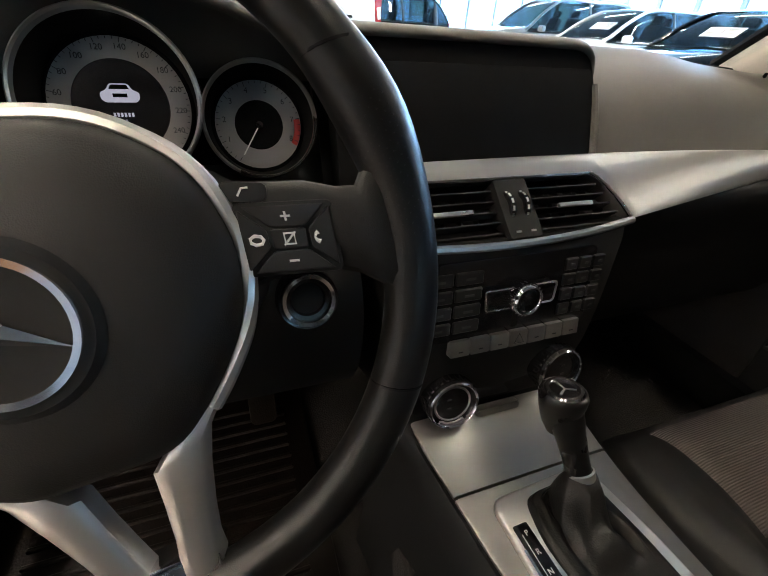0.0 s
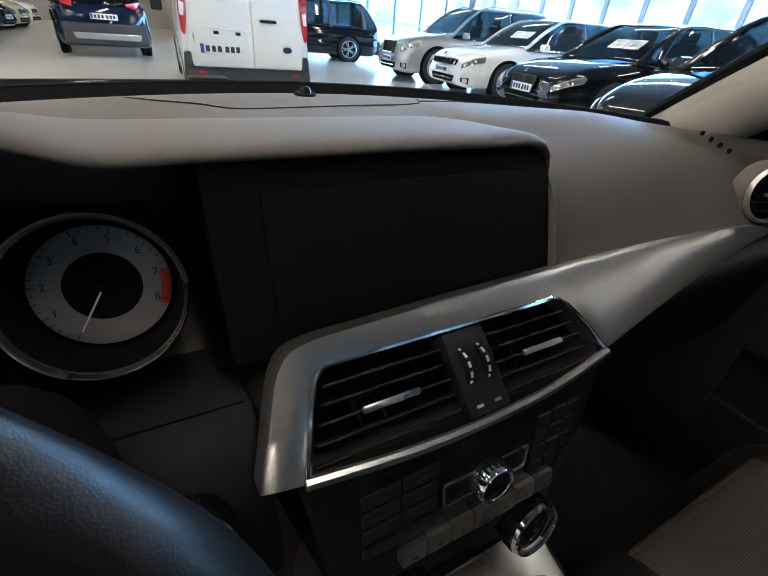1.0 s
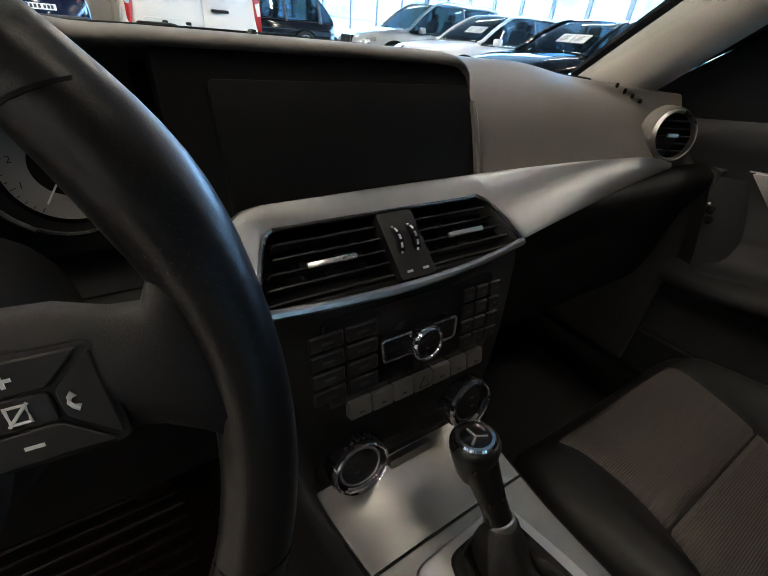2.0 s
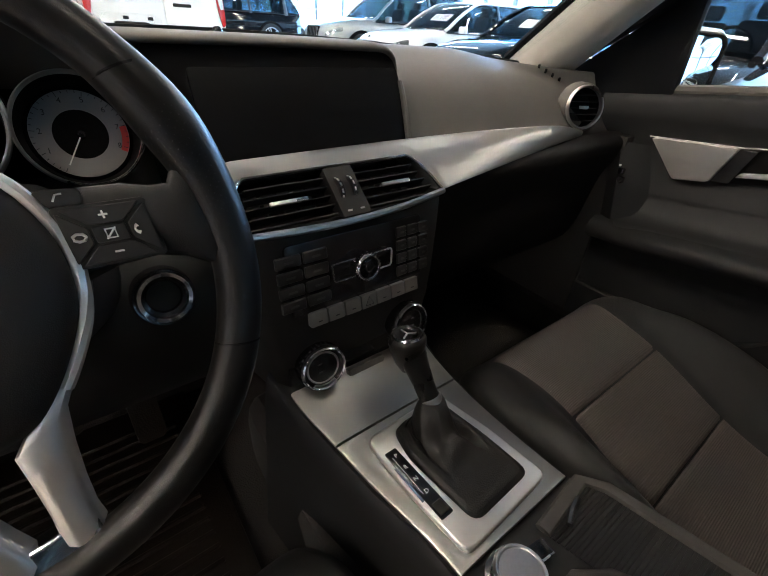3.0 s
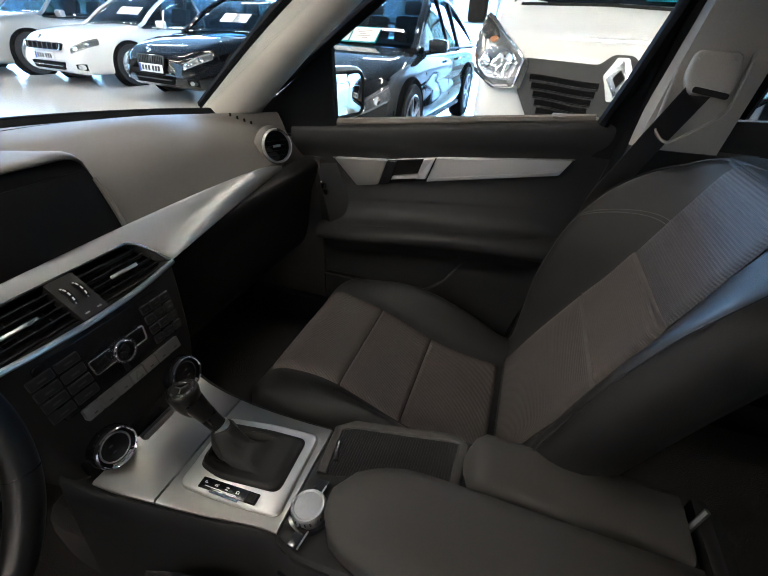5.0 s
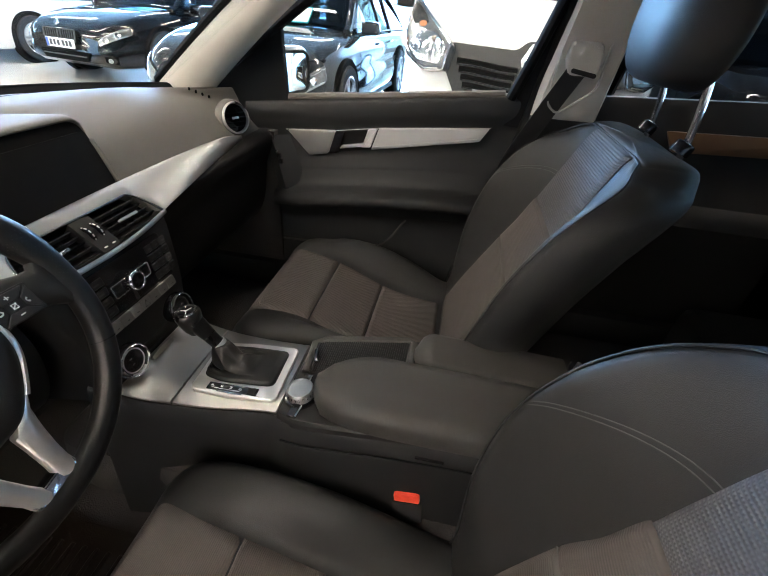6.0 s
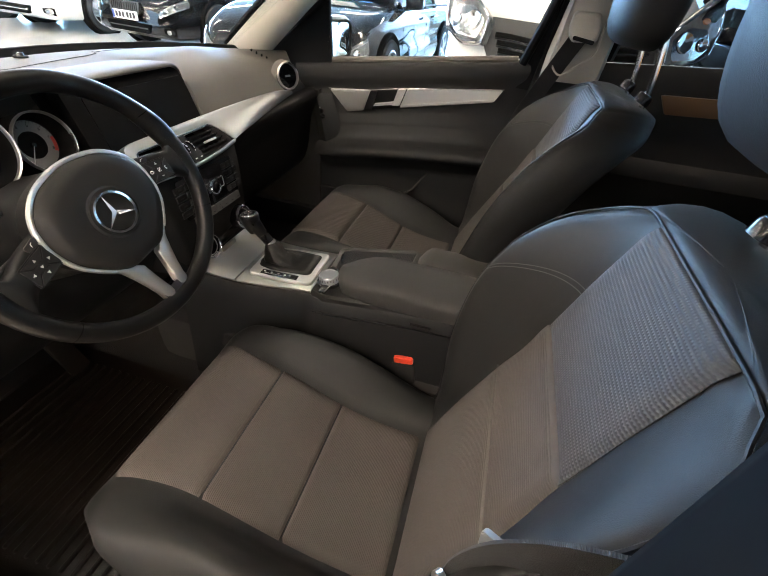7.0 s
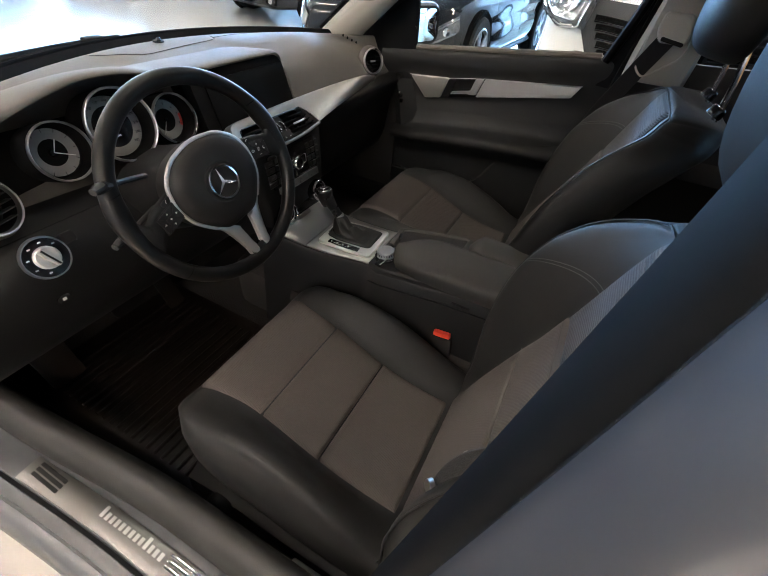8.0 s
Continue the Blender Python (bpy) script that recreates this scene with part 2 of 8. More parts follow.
def lathe(profile, m, n=40, bm=None, arc=(0, 360)):
    """Turns (radius, height) pairs round the z axis of m."""
    b = bmesh.new()
    full = arc[1] - arc[0] >= 359.9
    cols = n if full else n + 1
    rows = []
    for r, h in profile:
        if r < 1e-6 and full:
            rows.append([b.verts.new(m @ Vector((0, 0, h)))])
            continue
        rows.append([b.verts.new(m @ Vector((r * math.cos(a), r * math.sin(a), h)))
                     for a in (radians(arc[0] + (arc[1] - arc[0]) * i / n) for i in range(cols))])
    for p, q in zip(rows, rows[1:]):
        for i in range(n):
            j = (i + 1) % cols
            if len(p) == 1 and len(q) == 1:
                continue
            if len(p) == 1:
                b.faces.new((p[0], q[j], q[i]))
            elif len(q) == 1:
                b.faces.new((p[i], p[j], q[0]))
            else:
                b.faces.new((p[i], p[j], q[j], q[i]))
    return join(bm, b)


def loft(rings, closed=True, caps=True, bm=None):
    """Skin through rings of equally many points."""
    b = bmesh.new()
    rows = [[b.verts.new(Vector(p)) for p in r] for r in rings]
    k = len(rows[0])
    for p, q in zip(rows, rows[1:]):
        for i in range(k if closed else k - 1):
            j = (i + 1) % k
            b.faces.new((p[i], p[j], q[j], q[i]))
    if caps and closed:
        b.faces.new(rows[0][::-1])
        b.faces.new(rows[-1])
    return join(bm, b)


def sheet(fn, nu, nv, thick=0.0, bm=None):
    """A sheet through fn(u, v), u and v from 0 to 1, thickened against its normal."""
    b = bmesh.new()
    g = [[b.verts.new(Vector(fn(i / nu, j / nv))) for j in range(nv + 1)] for i in range(nu + 1)]
    for i in range(nu):
        for j in range(nv):
            b.faces.new((g[i][j], g[i + 1][j], g[i + 1][j + 1], g[i][j + 1]))
    if thick:
        b.normal_update()
        bmesh.ops.solidify(b, geom=b.faces[:], thickness=thick)
    return join(bm, b)


def spline(points, n):
    """n + 1 points along a smooth curve through the given ones."""
    p = [Vector(q) for q in points]
    p = [p[0] * 2 - p[1]] + p + [p[-1] * 2 - p[-2]]
    out = []
    segs = len(p) - 3
    for i in range(n + 1):
        t = i / n * segs
        k = min(int(t), segs - 1)
        t -= k
        a, b, c, d = p[k:k + 4]
        out.append(0.5 * ((2 * b) + (c - a) * t + (2 * a - 5 * b + 4 * c - d) * t * t + (3 * b - a - 3 * c + d) * t ** 3))
    return out


def tube(points, r, n=10, closed=False, bm=None, flat=1.0, up=(0, 0, 1)):
    """A tube along points; r is a number or one a point; flat squeezes it across up."""
    pts = [Vector(p) for p in points]
    k = len(pts)
    rings = []
    for i, p in enumerate(pts):
        a = pts[(i - 1) % k] if closed or i else p
        c = pts[(i + 1) % k] if closed or i < k - 1 else p
        d = (c - a).normalized()
        x = d.cross(Vector(up))
        x = x.normalized() if x.length > 1e-4 else d.orthogonal().normalized()
        y = x.cross(d)
        rr = r[i] if isinstance(r, (list, tuple)) else r
        rings.append([p + (x * math.cos(t) + y * math.sin(t) * flat) * rr for t in (2 * math.pi * j / n for j in range(n))])
    if closed:
        rings.append(rings[0])
        b = loft(rings, True, False)
        bmesh.ops.remove_doubles(b, verts=b.verts[:], dist=1e-6)
        return join(bm, b)
    return loft(rings, True, True, bm)


def slab(outline, depth, m=None, bevel=0.0, seg=2, bm=None):
    """A 2D outline given thickness depth along -z of m, its face at z = 0."""
    b = bmesh.new()
    vs = [b.verts.new((x, y, 0)) for x, y in outline]
    f = b.faces.new(vs)
    r = bmesh.ops.extrude_face_region(b, geom=[f])
    bmesh.ops.translate(b, verts=[v for v in r["geom"] if isinstance(v, bmesh.types.BMVert)], vec=(0, 0, -depth))
    if bevel:
        bmesh.ops.bevel(b, geom=[e for e in b.edges], offset=bevel, segments=seg, affect="EDGES", profile=0.6)
    b.transform(m or Matrix())
    return join(bm, b)


def rounded(w, h, r, n=5):
    """The outline of a rounded rectangle about the origin."""
    out = []
    for cx, cy, a0 in ((w / 2 - r, h / 2 - r, 0), (-w / 2 + r, h / 2 - r, 90), (-w / 2 + r, -h / 2 + r, 180), (w / 2 - r, -h / 2 + r, 270)):
        for i in range(n + 1):
            a = radians(a0 + 90 * i / n)
            out.append((cx + r * math.cos(a), cy + r * math.sin(a)))
    return out


def round_corners(poly, r, n=4):
    """Rounds the corners of a 2D polygon."""
    out = []
    k = len(poly)
    for i in range(k):
        p, a, b = Vector(poly[i]), Vector(poly[i - 1]), Vector(poly[(i + 1) % k])
        ra = min(r, (a - p).length * 0.45, (b - p).length * 0.45)
        s, e = p + (a - p).normalized() * ra, p + (b - p).normalized() * ra
        for j in range(n + 1):
            t = j / n
            q = s * (1 - t) ** 2 + p * 2 * t * (1 - t) + e * t * t
            out.append((q.x, q.y))
    return out


def words(text, size, m, mat, parent, name="lettering", depth=0.0003, align="CENTER"):
    cu = bpy.data.curves.new(name, "FONT")
    cu.body, cu.size, cu.extrude, cu.align_x, cu.align_y = text, size, depth, align, "CENTER"
    tmp = bpy.data.objects.new("tmp", cu)
    me = bpy.data.meshes.new_from_object(tmp)
    bpy.data.objects.remove(tmp)
    bm = bmesh.new()
    bm.from_mesh(me)
    bpy.data.meshes.remove(me)
    bm.transform(m)
    return part(name, bm, mat, parent)


def lerp(a, b, t):
    return a + (b - a) * t


def smooth(a, b, x):
    t = min(1, max(0, (x - a) / (b - a)))
    return t * t * (3 - 2 * t)


def table(xs, ys, x):
    """Smooth reading between knots."""
    if x <= xs[0]:
        return ys[0]
    for i in range(len(xs) - 1):
        if x <= xs[i + 1]:
            t = (x - xs[i]) / (xs[i + 1] - xs[i])
            m0 = (ys[i + 1] - ys[max(i - 1, 0)]) / (xs[i + 1] - xs[max(i - 1, 0)])
            m1 = (ys[min(i + 2, len(xs) - 1)] - ys[i]) / (xs[min(i + 2, len(xs) - 1)] - xs[i])
            h = xs[i + 1] - xs[i]
            return (2 * t**3 - 3 * t * t + 1) * ys[i] + (t**3 - 2 * t * t + t) * h * m0 + (3 * t * t - 2 * t**3) * ys[i + 1] + (t**3 - t * t) * h * m1
    return ys[-1]
# ---------------------------------------------------------------- showroom
FLOORM = material("polished_concrete", (0.56, 0.53, 0.49), 0.16, stain=0.08, stain_scale=0.6, grain=0.05, grain_scale=90)
WALLM = material("white_wall", (0.45, 0.445, 0.43), 0.8, stain=0.05, stain_scale=2)
TIMBER = material("warm_timber", (0.5, 0.22, 0.07), 0.6, stain=0.25, stain_scale=1.2, grain=0.1, grain_scale=30)
CEILM = material("ceiling_grey", (0.07, 0.07, 0.07), 0.8, stain=0.05, stain_scale=2)
MULLION = material("mullion_grey", (0.30, 0.33, 0.36), 0.5)
LAMPM = material("tube_light", (0.9, 0.9, 0.9), 0.5, emit=(1.0, 0.84, 0.66), emit_strength=66)
X0, X1, Y0, Y1, ZC = -13.0, 15.0, -12.0, 20.0, 4.6
XA, YA = 2.0, 34.0  # the deep bay to the north

floor = tagged(part("floor", box((X1 - X0, Y1 - Y0, 0.2), ((X0 + X1) / 2, (Y0 + Y1) / 2, -0.1)), FLOORM),
               "polished light grey showroom floor with soft reflections", "floor", kind="structure")
part("floor_slab", box((XA - X0, YA - Y1, 0.2), ((X0 + XA) / 2, (Y1 + YA) / 2, -0.1)), FLOORM, floor)
ceiling = tagged(part("ceiling", box((X1 - X0, Y1 - Y0, 0.2), ((X0 + X1) / 2, (Y0 + Y1) / 2, ZC + 0.1)), CEILM),
                 "plain grey showroom ceiling", "ceiling", kind="structure")
part("ceiling_slab", box((XA - X0, YA - Y1, 0.2), ((X0 + XA) / 2, (Y1 + YA) / 2, ZC + 0.1)), CEILM, ceiling)
tagged(part("wall_west", box((0.2, YA - Y0, ZC), (X0 - 0.1, (Y0 + YA) / 2, ZC / 2)), WALLM), "plain white showroom wall", "wall", kind="structure")
ws_ = tagged(part("wall_south", box((14.0, 0.2, ZC), (X0 + 7.0, Y0 - 0.1, ZC / 2)), WALLM), "white showroom wall with timber cladding below", "wall", kind="structure")
part("cladding", box((14.0, 0.04, 1.5), (X0 + 7.0, Y0 + 0.025, 0.75)), TIMBER, ws_, "warm timber cladding")
wn_ = box((XA - X0, 0.2, ZC), ((X0 + XA) / 2, YA + 0.1, ZC / 2))
tagged(part("wall_north", box((0.2, YA - Y1 + 0.2, ZC), (XA + 0.1, (Y1 + YA) / 2 + 0.1, ZC / 2), bm=wn_), WALLM), "plain white showroom wall", "wall", kind="structure")
low = box((0.2, Y1 - Y0, 0.35), (X1 + 0.1, (Y0 + Y1) / 2, 0.175))
tagged(part("wall_east", box((0.2, Y1 - Y0, 0.5), (X1 + 0.1, (Y0 + Y1) / 2, ZC - 0.25), bm=low), WALLM), "low plinth and header of the glazed wall", "wall", kind="structure")


def glazing(name, a, b):
    """A run of floor-to-ceiling panes between mullions from a to b."""
    a, b = Vector(a), Vector(b)
    d = (b - a)
    n = int(round(d.length / 1.5))
    w = thing(name, a, "tall glazed showroom front with grey mullions", "window", kind="structure")
    ang = math.degrees(math.atan2(d.y, d.x))
    for i in range(n + 1):
        p = a + d * i / n
        part("mullion", box((0.09, 0.16, ZC - 0.02), (p.x, p.y, ZC / 2), m=Matrix()), MULLION, w)
    for z in (0.4, 1.35, 3.1):
        mid = (a + b) / 2
        part("rail", box((d.length, 0.1, 0.07), m=pose(mid.x, mid.y, z, 0, 0, ang)), MULLION, w)
    for i in range(n):
        p = a + d * (i + 0.5) / n
        ob = part("pane", box((d.length / n - 0.1, 0.012, ZC - 0.9), m=pose(p.x, p.y, ZC / 2, 0, 0, ang)), PANE, w)
        ob.visible_shadow = False
    return w


glazing("window_1", (2.2, Y1 + 0.1, 0), (X1, Y1 + 0.1, 0))
glazing("window_2", (X1 + 0.1, Y1, 0), (X1 + 0.1, Y0, 0))
glazing("window_3", (1.1, Y0 - 0.1, 0), (X1, Y0 - 0.1, 0))

# bright street beyond the glass: panels that glow in place of daylight on it
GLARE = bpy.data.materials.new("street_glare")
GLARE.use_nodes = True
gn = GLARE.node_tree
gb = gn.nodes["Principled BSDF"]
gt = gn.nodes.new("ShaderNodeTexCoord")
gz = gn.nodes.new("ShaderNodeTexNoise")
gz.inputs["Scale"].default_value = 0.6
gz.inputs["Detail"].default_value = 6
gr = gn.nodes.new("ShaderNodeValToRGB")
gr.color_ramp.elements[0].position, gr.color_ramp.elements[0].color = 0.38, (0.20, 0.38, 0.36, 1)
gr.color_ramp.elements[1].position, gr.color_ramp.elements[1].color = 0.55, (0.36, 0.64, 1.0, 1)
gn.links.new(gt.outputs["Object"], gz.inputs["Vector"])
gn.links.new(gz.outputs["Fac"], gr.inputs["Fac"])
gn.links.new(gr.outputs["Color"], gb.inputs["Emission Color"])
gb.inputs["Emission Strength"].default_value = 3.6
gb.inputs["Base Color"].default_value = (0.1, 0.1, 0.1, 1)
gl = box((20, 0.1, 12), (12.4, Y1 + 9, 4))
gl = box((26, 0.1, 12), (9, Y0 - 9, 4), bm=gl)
tagged(part("backdrop", box((0.1, 60, 12), (X1 + 9, 4, 4), bm=gl), GLARE), "glowing panels for the sunlit street with pale trees beyond the glass", "backdrop", kind="structure")

area("window_light_north", (8.5, Y1 - 0.3, 2.4), (8.5, 0, 1.4), 12, 4, 1150, (0.36, 0.63, 1.0))
area("window_light_east", (X1 - 0.3, 9.5, 2.4), (0, 9.5, 1.2), 20, 4, 5600, (0.32, 0.60, 1.0))

# rows of tube lamps under the ceiling, all out of view
proto = None
# The five from (-2.4, 1.2) to (-7.0, 1.2) are added to brighten the seats.
LAMPS = [(-9.5 + ix * 5.0, -1.0 + iy * 4.4) for iy in range(5) for ix in range(5)] + [(-9.5, -5.4), (-4.5, -5.4)] + [(-7.0 + ix * 5.0, 5.6 + iy * 4.4) for iy in range(2) for ix in range(3)] + [(-2.4, 1.2), (-4.5, 1.2), (-4.5, -3.2), (-7.0, -3.2), (-7.0, 1.2)] + [(-9.5 + ix * 5.0, 21.0 + iy * 4.4) for iy in range(3) for ix in range(3)]
for lx, ly in LAMPS:
    p = (lx, ly, ZC - 0.12)
    if proto is None:
        proto = thing("ceiling_light", p, "long white tube lamp assumed under the ceiling, out of view", "lamp", "tube lamps under the ceiling")
        part("housing", box((0.16, 2.4, 0.07), (p[0], p[1], p[2] + 0.06), 0.01), MULLION, proto)
        part("tube", box((0.1, 2.3, 0.03), (p[0], p[1], p[2] + 0.01), 0.01), LAMPM, proto)
    else:
        copy_thing(proto, Matrix.Translation(p))


# ---------------------------------------------------------------- cars on display
def paint(name, base, rough=0.5, metal=0.0, spec=0.0):
    return material(name, base, rough, metal, coat=1.0, stain=0.04, stain_scale=1.5, spec=spec)


WHITE = paint("white_paint", (0.78, 0.78, 0.77), 0.4, 0.0)
BLACKP = paint("black_paint", (0.004, 0.0045, 0.006))
NAVY = paint("dark_blue_paint", (0.005, 0.010, 0.028))
SILVERP = paint("silver_paint", (0.36, 0.37, 0.37), 0.3, 0.6)
GREYP = paint("graphite_paint", (0.018, 0.020, 0.023), 0.4, 0.1)
BEIGEP = paint("beige_paint", (0.4, 0.33, 0.22))
TYRE = material("tyre_rubber", (0.015, 0.015, 0.015), 0.8, bump=0.3, bump_scale=60)
ALLOY = material("alloy", (0.42, 0.43, 0.44), 0.3, 0.9)
CARGLASS = glass("see_through_car_glass", (0.20, 0.26, 0.30), gloss=(0.6, 0.06))
DARKGLASS = material("car_glass", (0.006, 0.009, 0.012), 0.04, stain=0.1, spec=0.5)
LAMPBLACK = material("headlamp_dark_lens", (0.13, 0.135, 0.14), 0.06, 0.2, coat=1.0, stain=0.6, stain_scale=30)
LAMPCHROME = material("headlamp_facets", (0.72, 0.75, 0.78), 0.12, 1.0, coat=1.0, bump=1.0, bump_scale=38, stain=0.25, stain_scale=25)
LAMPGLASS = material("headlamp_lens", (0.45, 0.48, 0.5), 0.08, 0.6, coat=1.0, stain=0.4, stain_scale=18)
TAILRED = material("tail_lamp", (0.45, 0.02, 0.02), 0.12, coat=1.0)
AMBER = material("amber_lens", (0.32, 0.12, 0.05), 0.15, coat=1.0)
TRIMB = material("bumper_plastic", (0.03, 0.031, 0.033), 0.6, bump=0.2, bump_scale=200)
PLATEW = material("plate_white", (0.75, 0.76, 0.76), 0.4)
PLATEB = material("plate_blue", (0.02, 0.08, 0.4), 0.4)
PAPER = material("paper", (0.8, 0.8, 0.78), 0.7, stain=0.03)
SEATDARK = material("car_seat_cloth", (0.025, 0.025, 0.027), 0.8)
TEAL = material("teal_print", (0.0, 0.22, 0.26), 0.6)
INK = material("ink", (0.03, 0.03, 0.035), 0.6)


def number_plate(car, m):
    pl = part("number_plate", slab(rounded(0.52, 0.11, 0.012), 0.012, m), PLATEW, car, "white number plate with a blue band")
    part("band", box((0.042, 0.1, 0.004), (-0.235, 0, 0.002), m=m), PLATEB, pl)
    for i, x in enumerate((-0.17, -0.1, -0.03, 0.06, 0.125, 0.19)):
        part("bar", box((0.045, 0.066, 0.003), (x, 0, 0.002), m=m), INK, pl)


def display_car(label, place, heading, body, length=4.6, width=1.84, height=1.45, bonnet=0.92, nose=0.68, tailz=0.98,
                ws=0.27, roof0=0.45, roof1=0.72, tail=0.94, belt=0.90, kind="front", grille=(0.6, 0.16, 0.58), split=True, wheel_r=0.34,
                lamp=(0.60, 0.86), papers=False, category="car", plate=True, rails=False):
    """A parked car. Local axes: nose at y = 0, the body runs back along -y, x to its right."""
    car = thing("car", (0, 0, 0), label, category)
    L, W, H = length, width / 2, height
    knots = [0, 0.015, 0.05, 0.14, ws - 0.02, ws + 0.05, 0.6, tail - 0.04, 0.985, 1.0]
    tops = [nose - 0.10, nose - 0.02, nose + 0.07, lerp(nose + 0.07, bonnet, 0.62), bonnet, belt + 0.02, belt + 0.03, tailz, tailz - 0.04, tailz - 0.2]
    FX = (0.0, 0.05, 0.2, 0.42, 0.62, 0.8, 0.92, 0.985, 1.0)
    XX = (0.88, 0.955, 0.995, 1.0, 0.985, 0.962, 0.92, 0.84, 0.78)

    def hull(s, f, side=1, out=0.0):
        """A point of the flank at s along the length and f of its height."""
        zt = table(knots, tops, s)
        zb = 0.2 + 0.06 * smooth(0.03, 0.0, s) + 0.14 * smooth(0.94, 1.0, s)
        q, r_ = max(0.0, 1 - s / 0.15), max(0.0, 1 - (1 - s) / 0.10)
        pin = 0.30 * (1 - math.sqrt(1 - q ** 2.2)) + 0.04 * q + 0.2 * (1 - math.sqrt(1 - r_ ** 2.2))
        waist = 0.022 * math.exp(-((f - 0.5) / 0.09) ** 2) * smooth(0.1, 0.3, s)
        w = W * (1 - pin) * (table(FX, XX, f) - waist)
        lip = 0.05 * (1 - smooth(0.0, 0.5, abs(f - 0.35))) * q ** 3
        return Vector((side * (w + out), -L * s + lip + (out if s < 0.06 else 0), lerp(zb, zt, f)))

    rings = []
    fs = (0, 0.05, 0.12, 0.22, 0.34, 0.44, 0.5, 0.56, 0.66, 0.76, 0.86, 0.93, 0.985, 1.0)
    N = 46
    for i in range(N + 1):
        t = i / N
        s = 0.15 * (t / 0.3) ** 1.8 if t < 0.3 else lerp(0.15, 1.0, ((t - 0.3) / 0.7) ** 0.92)
        half = [hull(s, f) for f in fs]
        zt = half[-1].z
        ring = [Vector((0, half[0].y, half[0].z))] + half + [Vector((half[-1].x * 0.6, half[-1].y + 0.02 * (s < 0.02), zt + 0.014)), Vector((0, half[-1].y + 0.03 * (s < 0.02), zt + 0.02))]
        ring += [Vector((-p.x, p.y, p.z)) for p in ring[-2:0:-1]]
        rings.append(ring)
    part("body", loft(rings), body, car, sharp=42)
    # glasshouse
    ks = [ws, lerp(ws, roof0, 0.33), lerp(ws, roof0, 0.68), roof0, lerp(roof0, roof1, 0.5), roof1, lerp(roof1, tail, 0.5), tail]
    zs = [0.0, 0.42, 0.76, 0.965, 1.0, 0.965, 0.58, 0.0]
    wsx = [0.86, 0.81, 0.755, 0.71, 0.70, 0.70, 0.745, 0.80]

    def cab(s, side, up):
        """A point on the glasshouse's side, up from the waist to the roof edge."""
        zz = lerp(belt, H, max(0.0, table(ks, zs, s)))
        return Vector((side * W * lerp(0.93, table(ks, wsx, s), up), -L * s, lerp(belt - 0.03, zz, up)))

    g = []
    for i in range(25):
        s = lerp(ws, tail, i / 24)
        half = [cab(s, 1, u) for u in (0.0, 0.35, 0.7, 0.94)] + [Vector((cab(s, 1, 1).x * k, -L * s, cab(s, 1, 1).z + 0.03 * (1 - k * k))) for k in (0.93, 0.6, 0.0)]
        g.append(half + [Vector((-p.x, p.y, p.z)) for p in half[-2::-1]])
    part("glasshouse", loft(g), CARGLASS, car, "tinted see-through glass", sharp=60)
    deck = loft([[(x * W * 0.9, -L * lerp(ws + 0.03, tail - 0.03, i / 8), belt + 0.058 - 0.02 * abs(x)) for x in (-1, -0.5, 0, 0.5, 1)] for i in range(9)], False)
    part("cabin_trim", deck, MATT, car, "dark cabin trim")
    for s in (lerp(roof0, roof1, 0.30), lerp(roof0, roof1, 1.0)):
        for side in (1, -1):
            sm_ = pose(side * W * 0.42, -L * s, belt + 0.05, 14)
            st_ = part("seat", box((0.44, 0.13, 0.30), (0, 0, 0.12), 0.05, 2, m=sm_), SEATDARK, car)
            part("headrest", box((0.24, 0.09, 0.15), (0, 0.0, 0.36), 0.035, 2, m=sm_), SEATDARK, st_)
    part("steering_wheel", tube([Vector((-W * 0.42 + 0.18 * math.cos(a), -L * (ws + 0.10) + 0.05 * math.sin(a), belt + 0.06 + 0.17 * math.sin(a))) for a in (math.pi * k / 12 for k in range(13))], 0.015, 6), MATT, car)
    for side in (1, -1):
        rail = [cab(lerp(ws - 0.01, tail, i / 28), side, 1.0) + Vector((0, 0, 0.006)) for i in range(29)]
        part("roof_rail", tube(rail, [0.03 + 0.012 * abs(i / 14 - 1) for i in range(29)], 8, flat=0.7), body, car)
        part("waist_trim", tube([cab(lerp(ws + 0.03, tail - 0.03, i / 10), side, 0.02) + Vector((side * 0.006, 0, 0.02)) for i in range(11)], 0.011, 6), CHROME if body is WHITE else TRIMB, car)
        for s, wd in ((lerp(roof0, roof1, 0.42), 0.05), (lerp(roof0, roof1, 1.02), 0.07)):
            part("pillar", tube([cab(s + 0.012, side, 0.0), cab(s + 0.006, side, 0.5), cab(s - 0.004, side, 1.0)], wd, 8, flat=0.3), TRIMB, car)
        m = Matrix.Translation(cab(ws + 0.065, side, 0.10) + Vector((side * 0.12, 0.02, 0.05)))
        mir = part("mirror", box((0.20, 0.11, 0.13), bevel=0.045, seg=3, m=m), body if body is not SILVERP else SILVERP, car)
        part("glass", box((0.15, 0.006, 0.09), (0, -0.054, 0), 0.002, m=m), MIRROR, mir)
        part("mirror_foot", tube([m @ Vector((-side * 0.06, 0, -0.05)), m @ Vector((-side * 0.12, 0, -0.07))], 0.02, 6), TRIMB, mir)
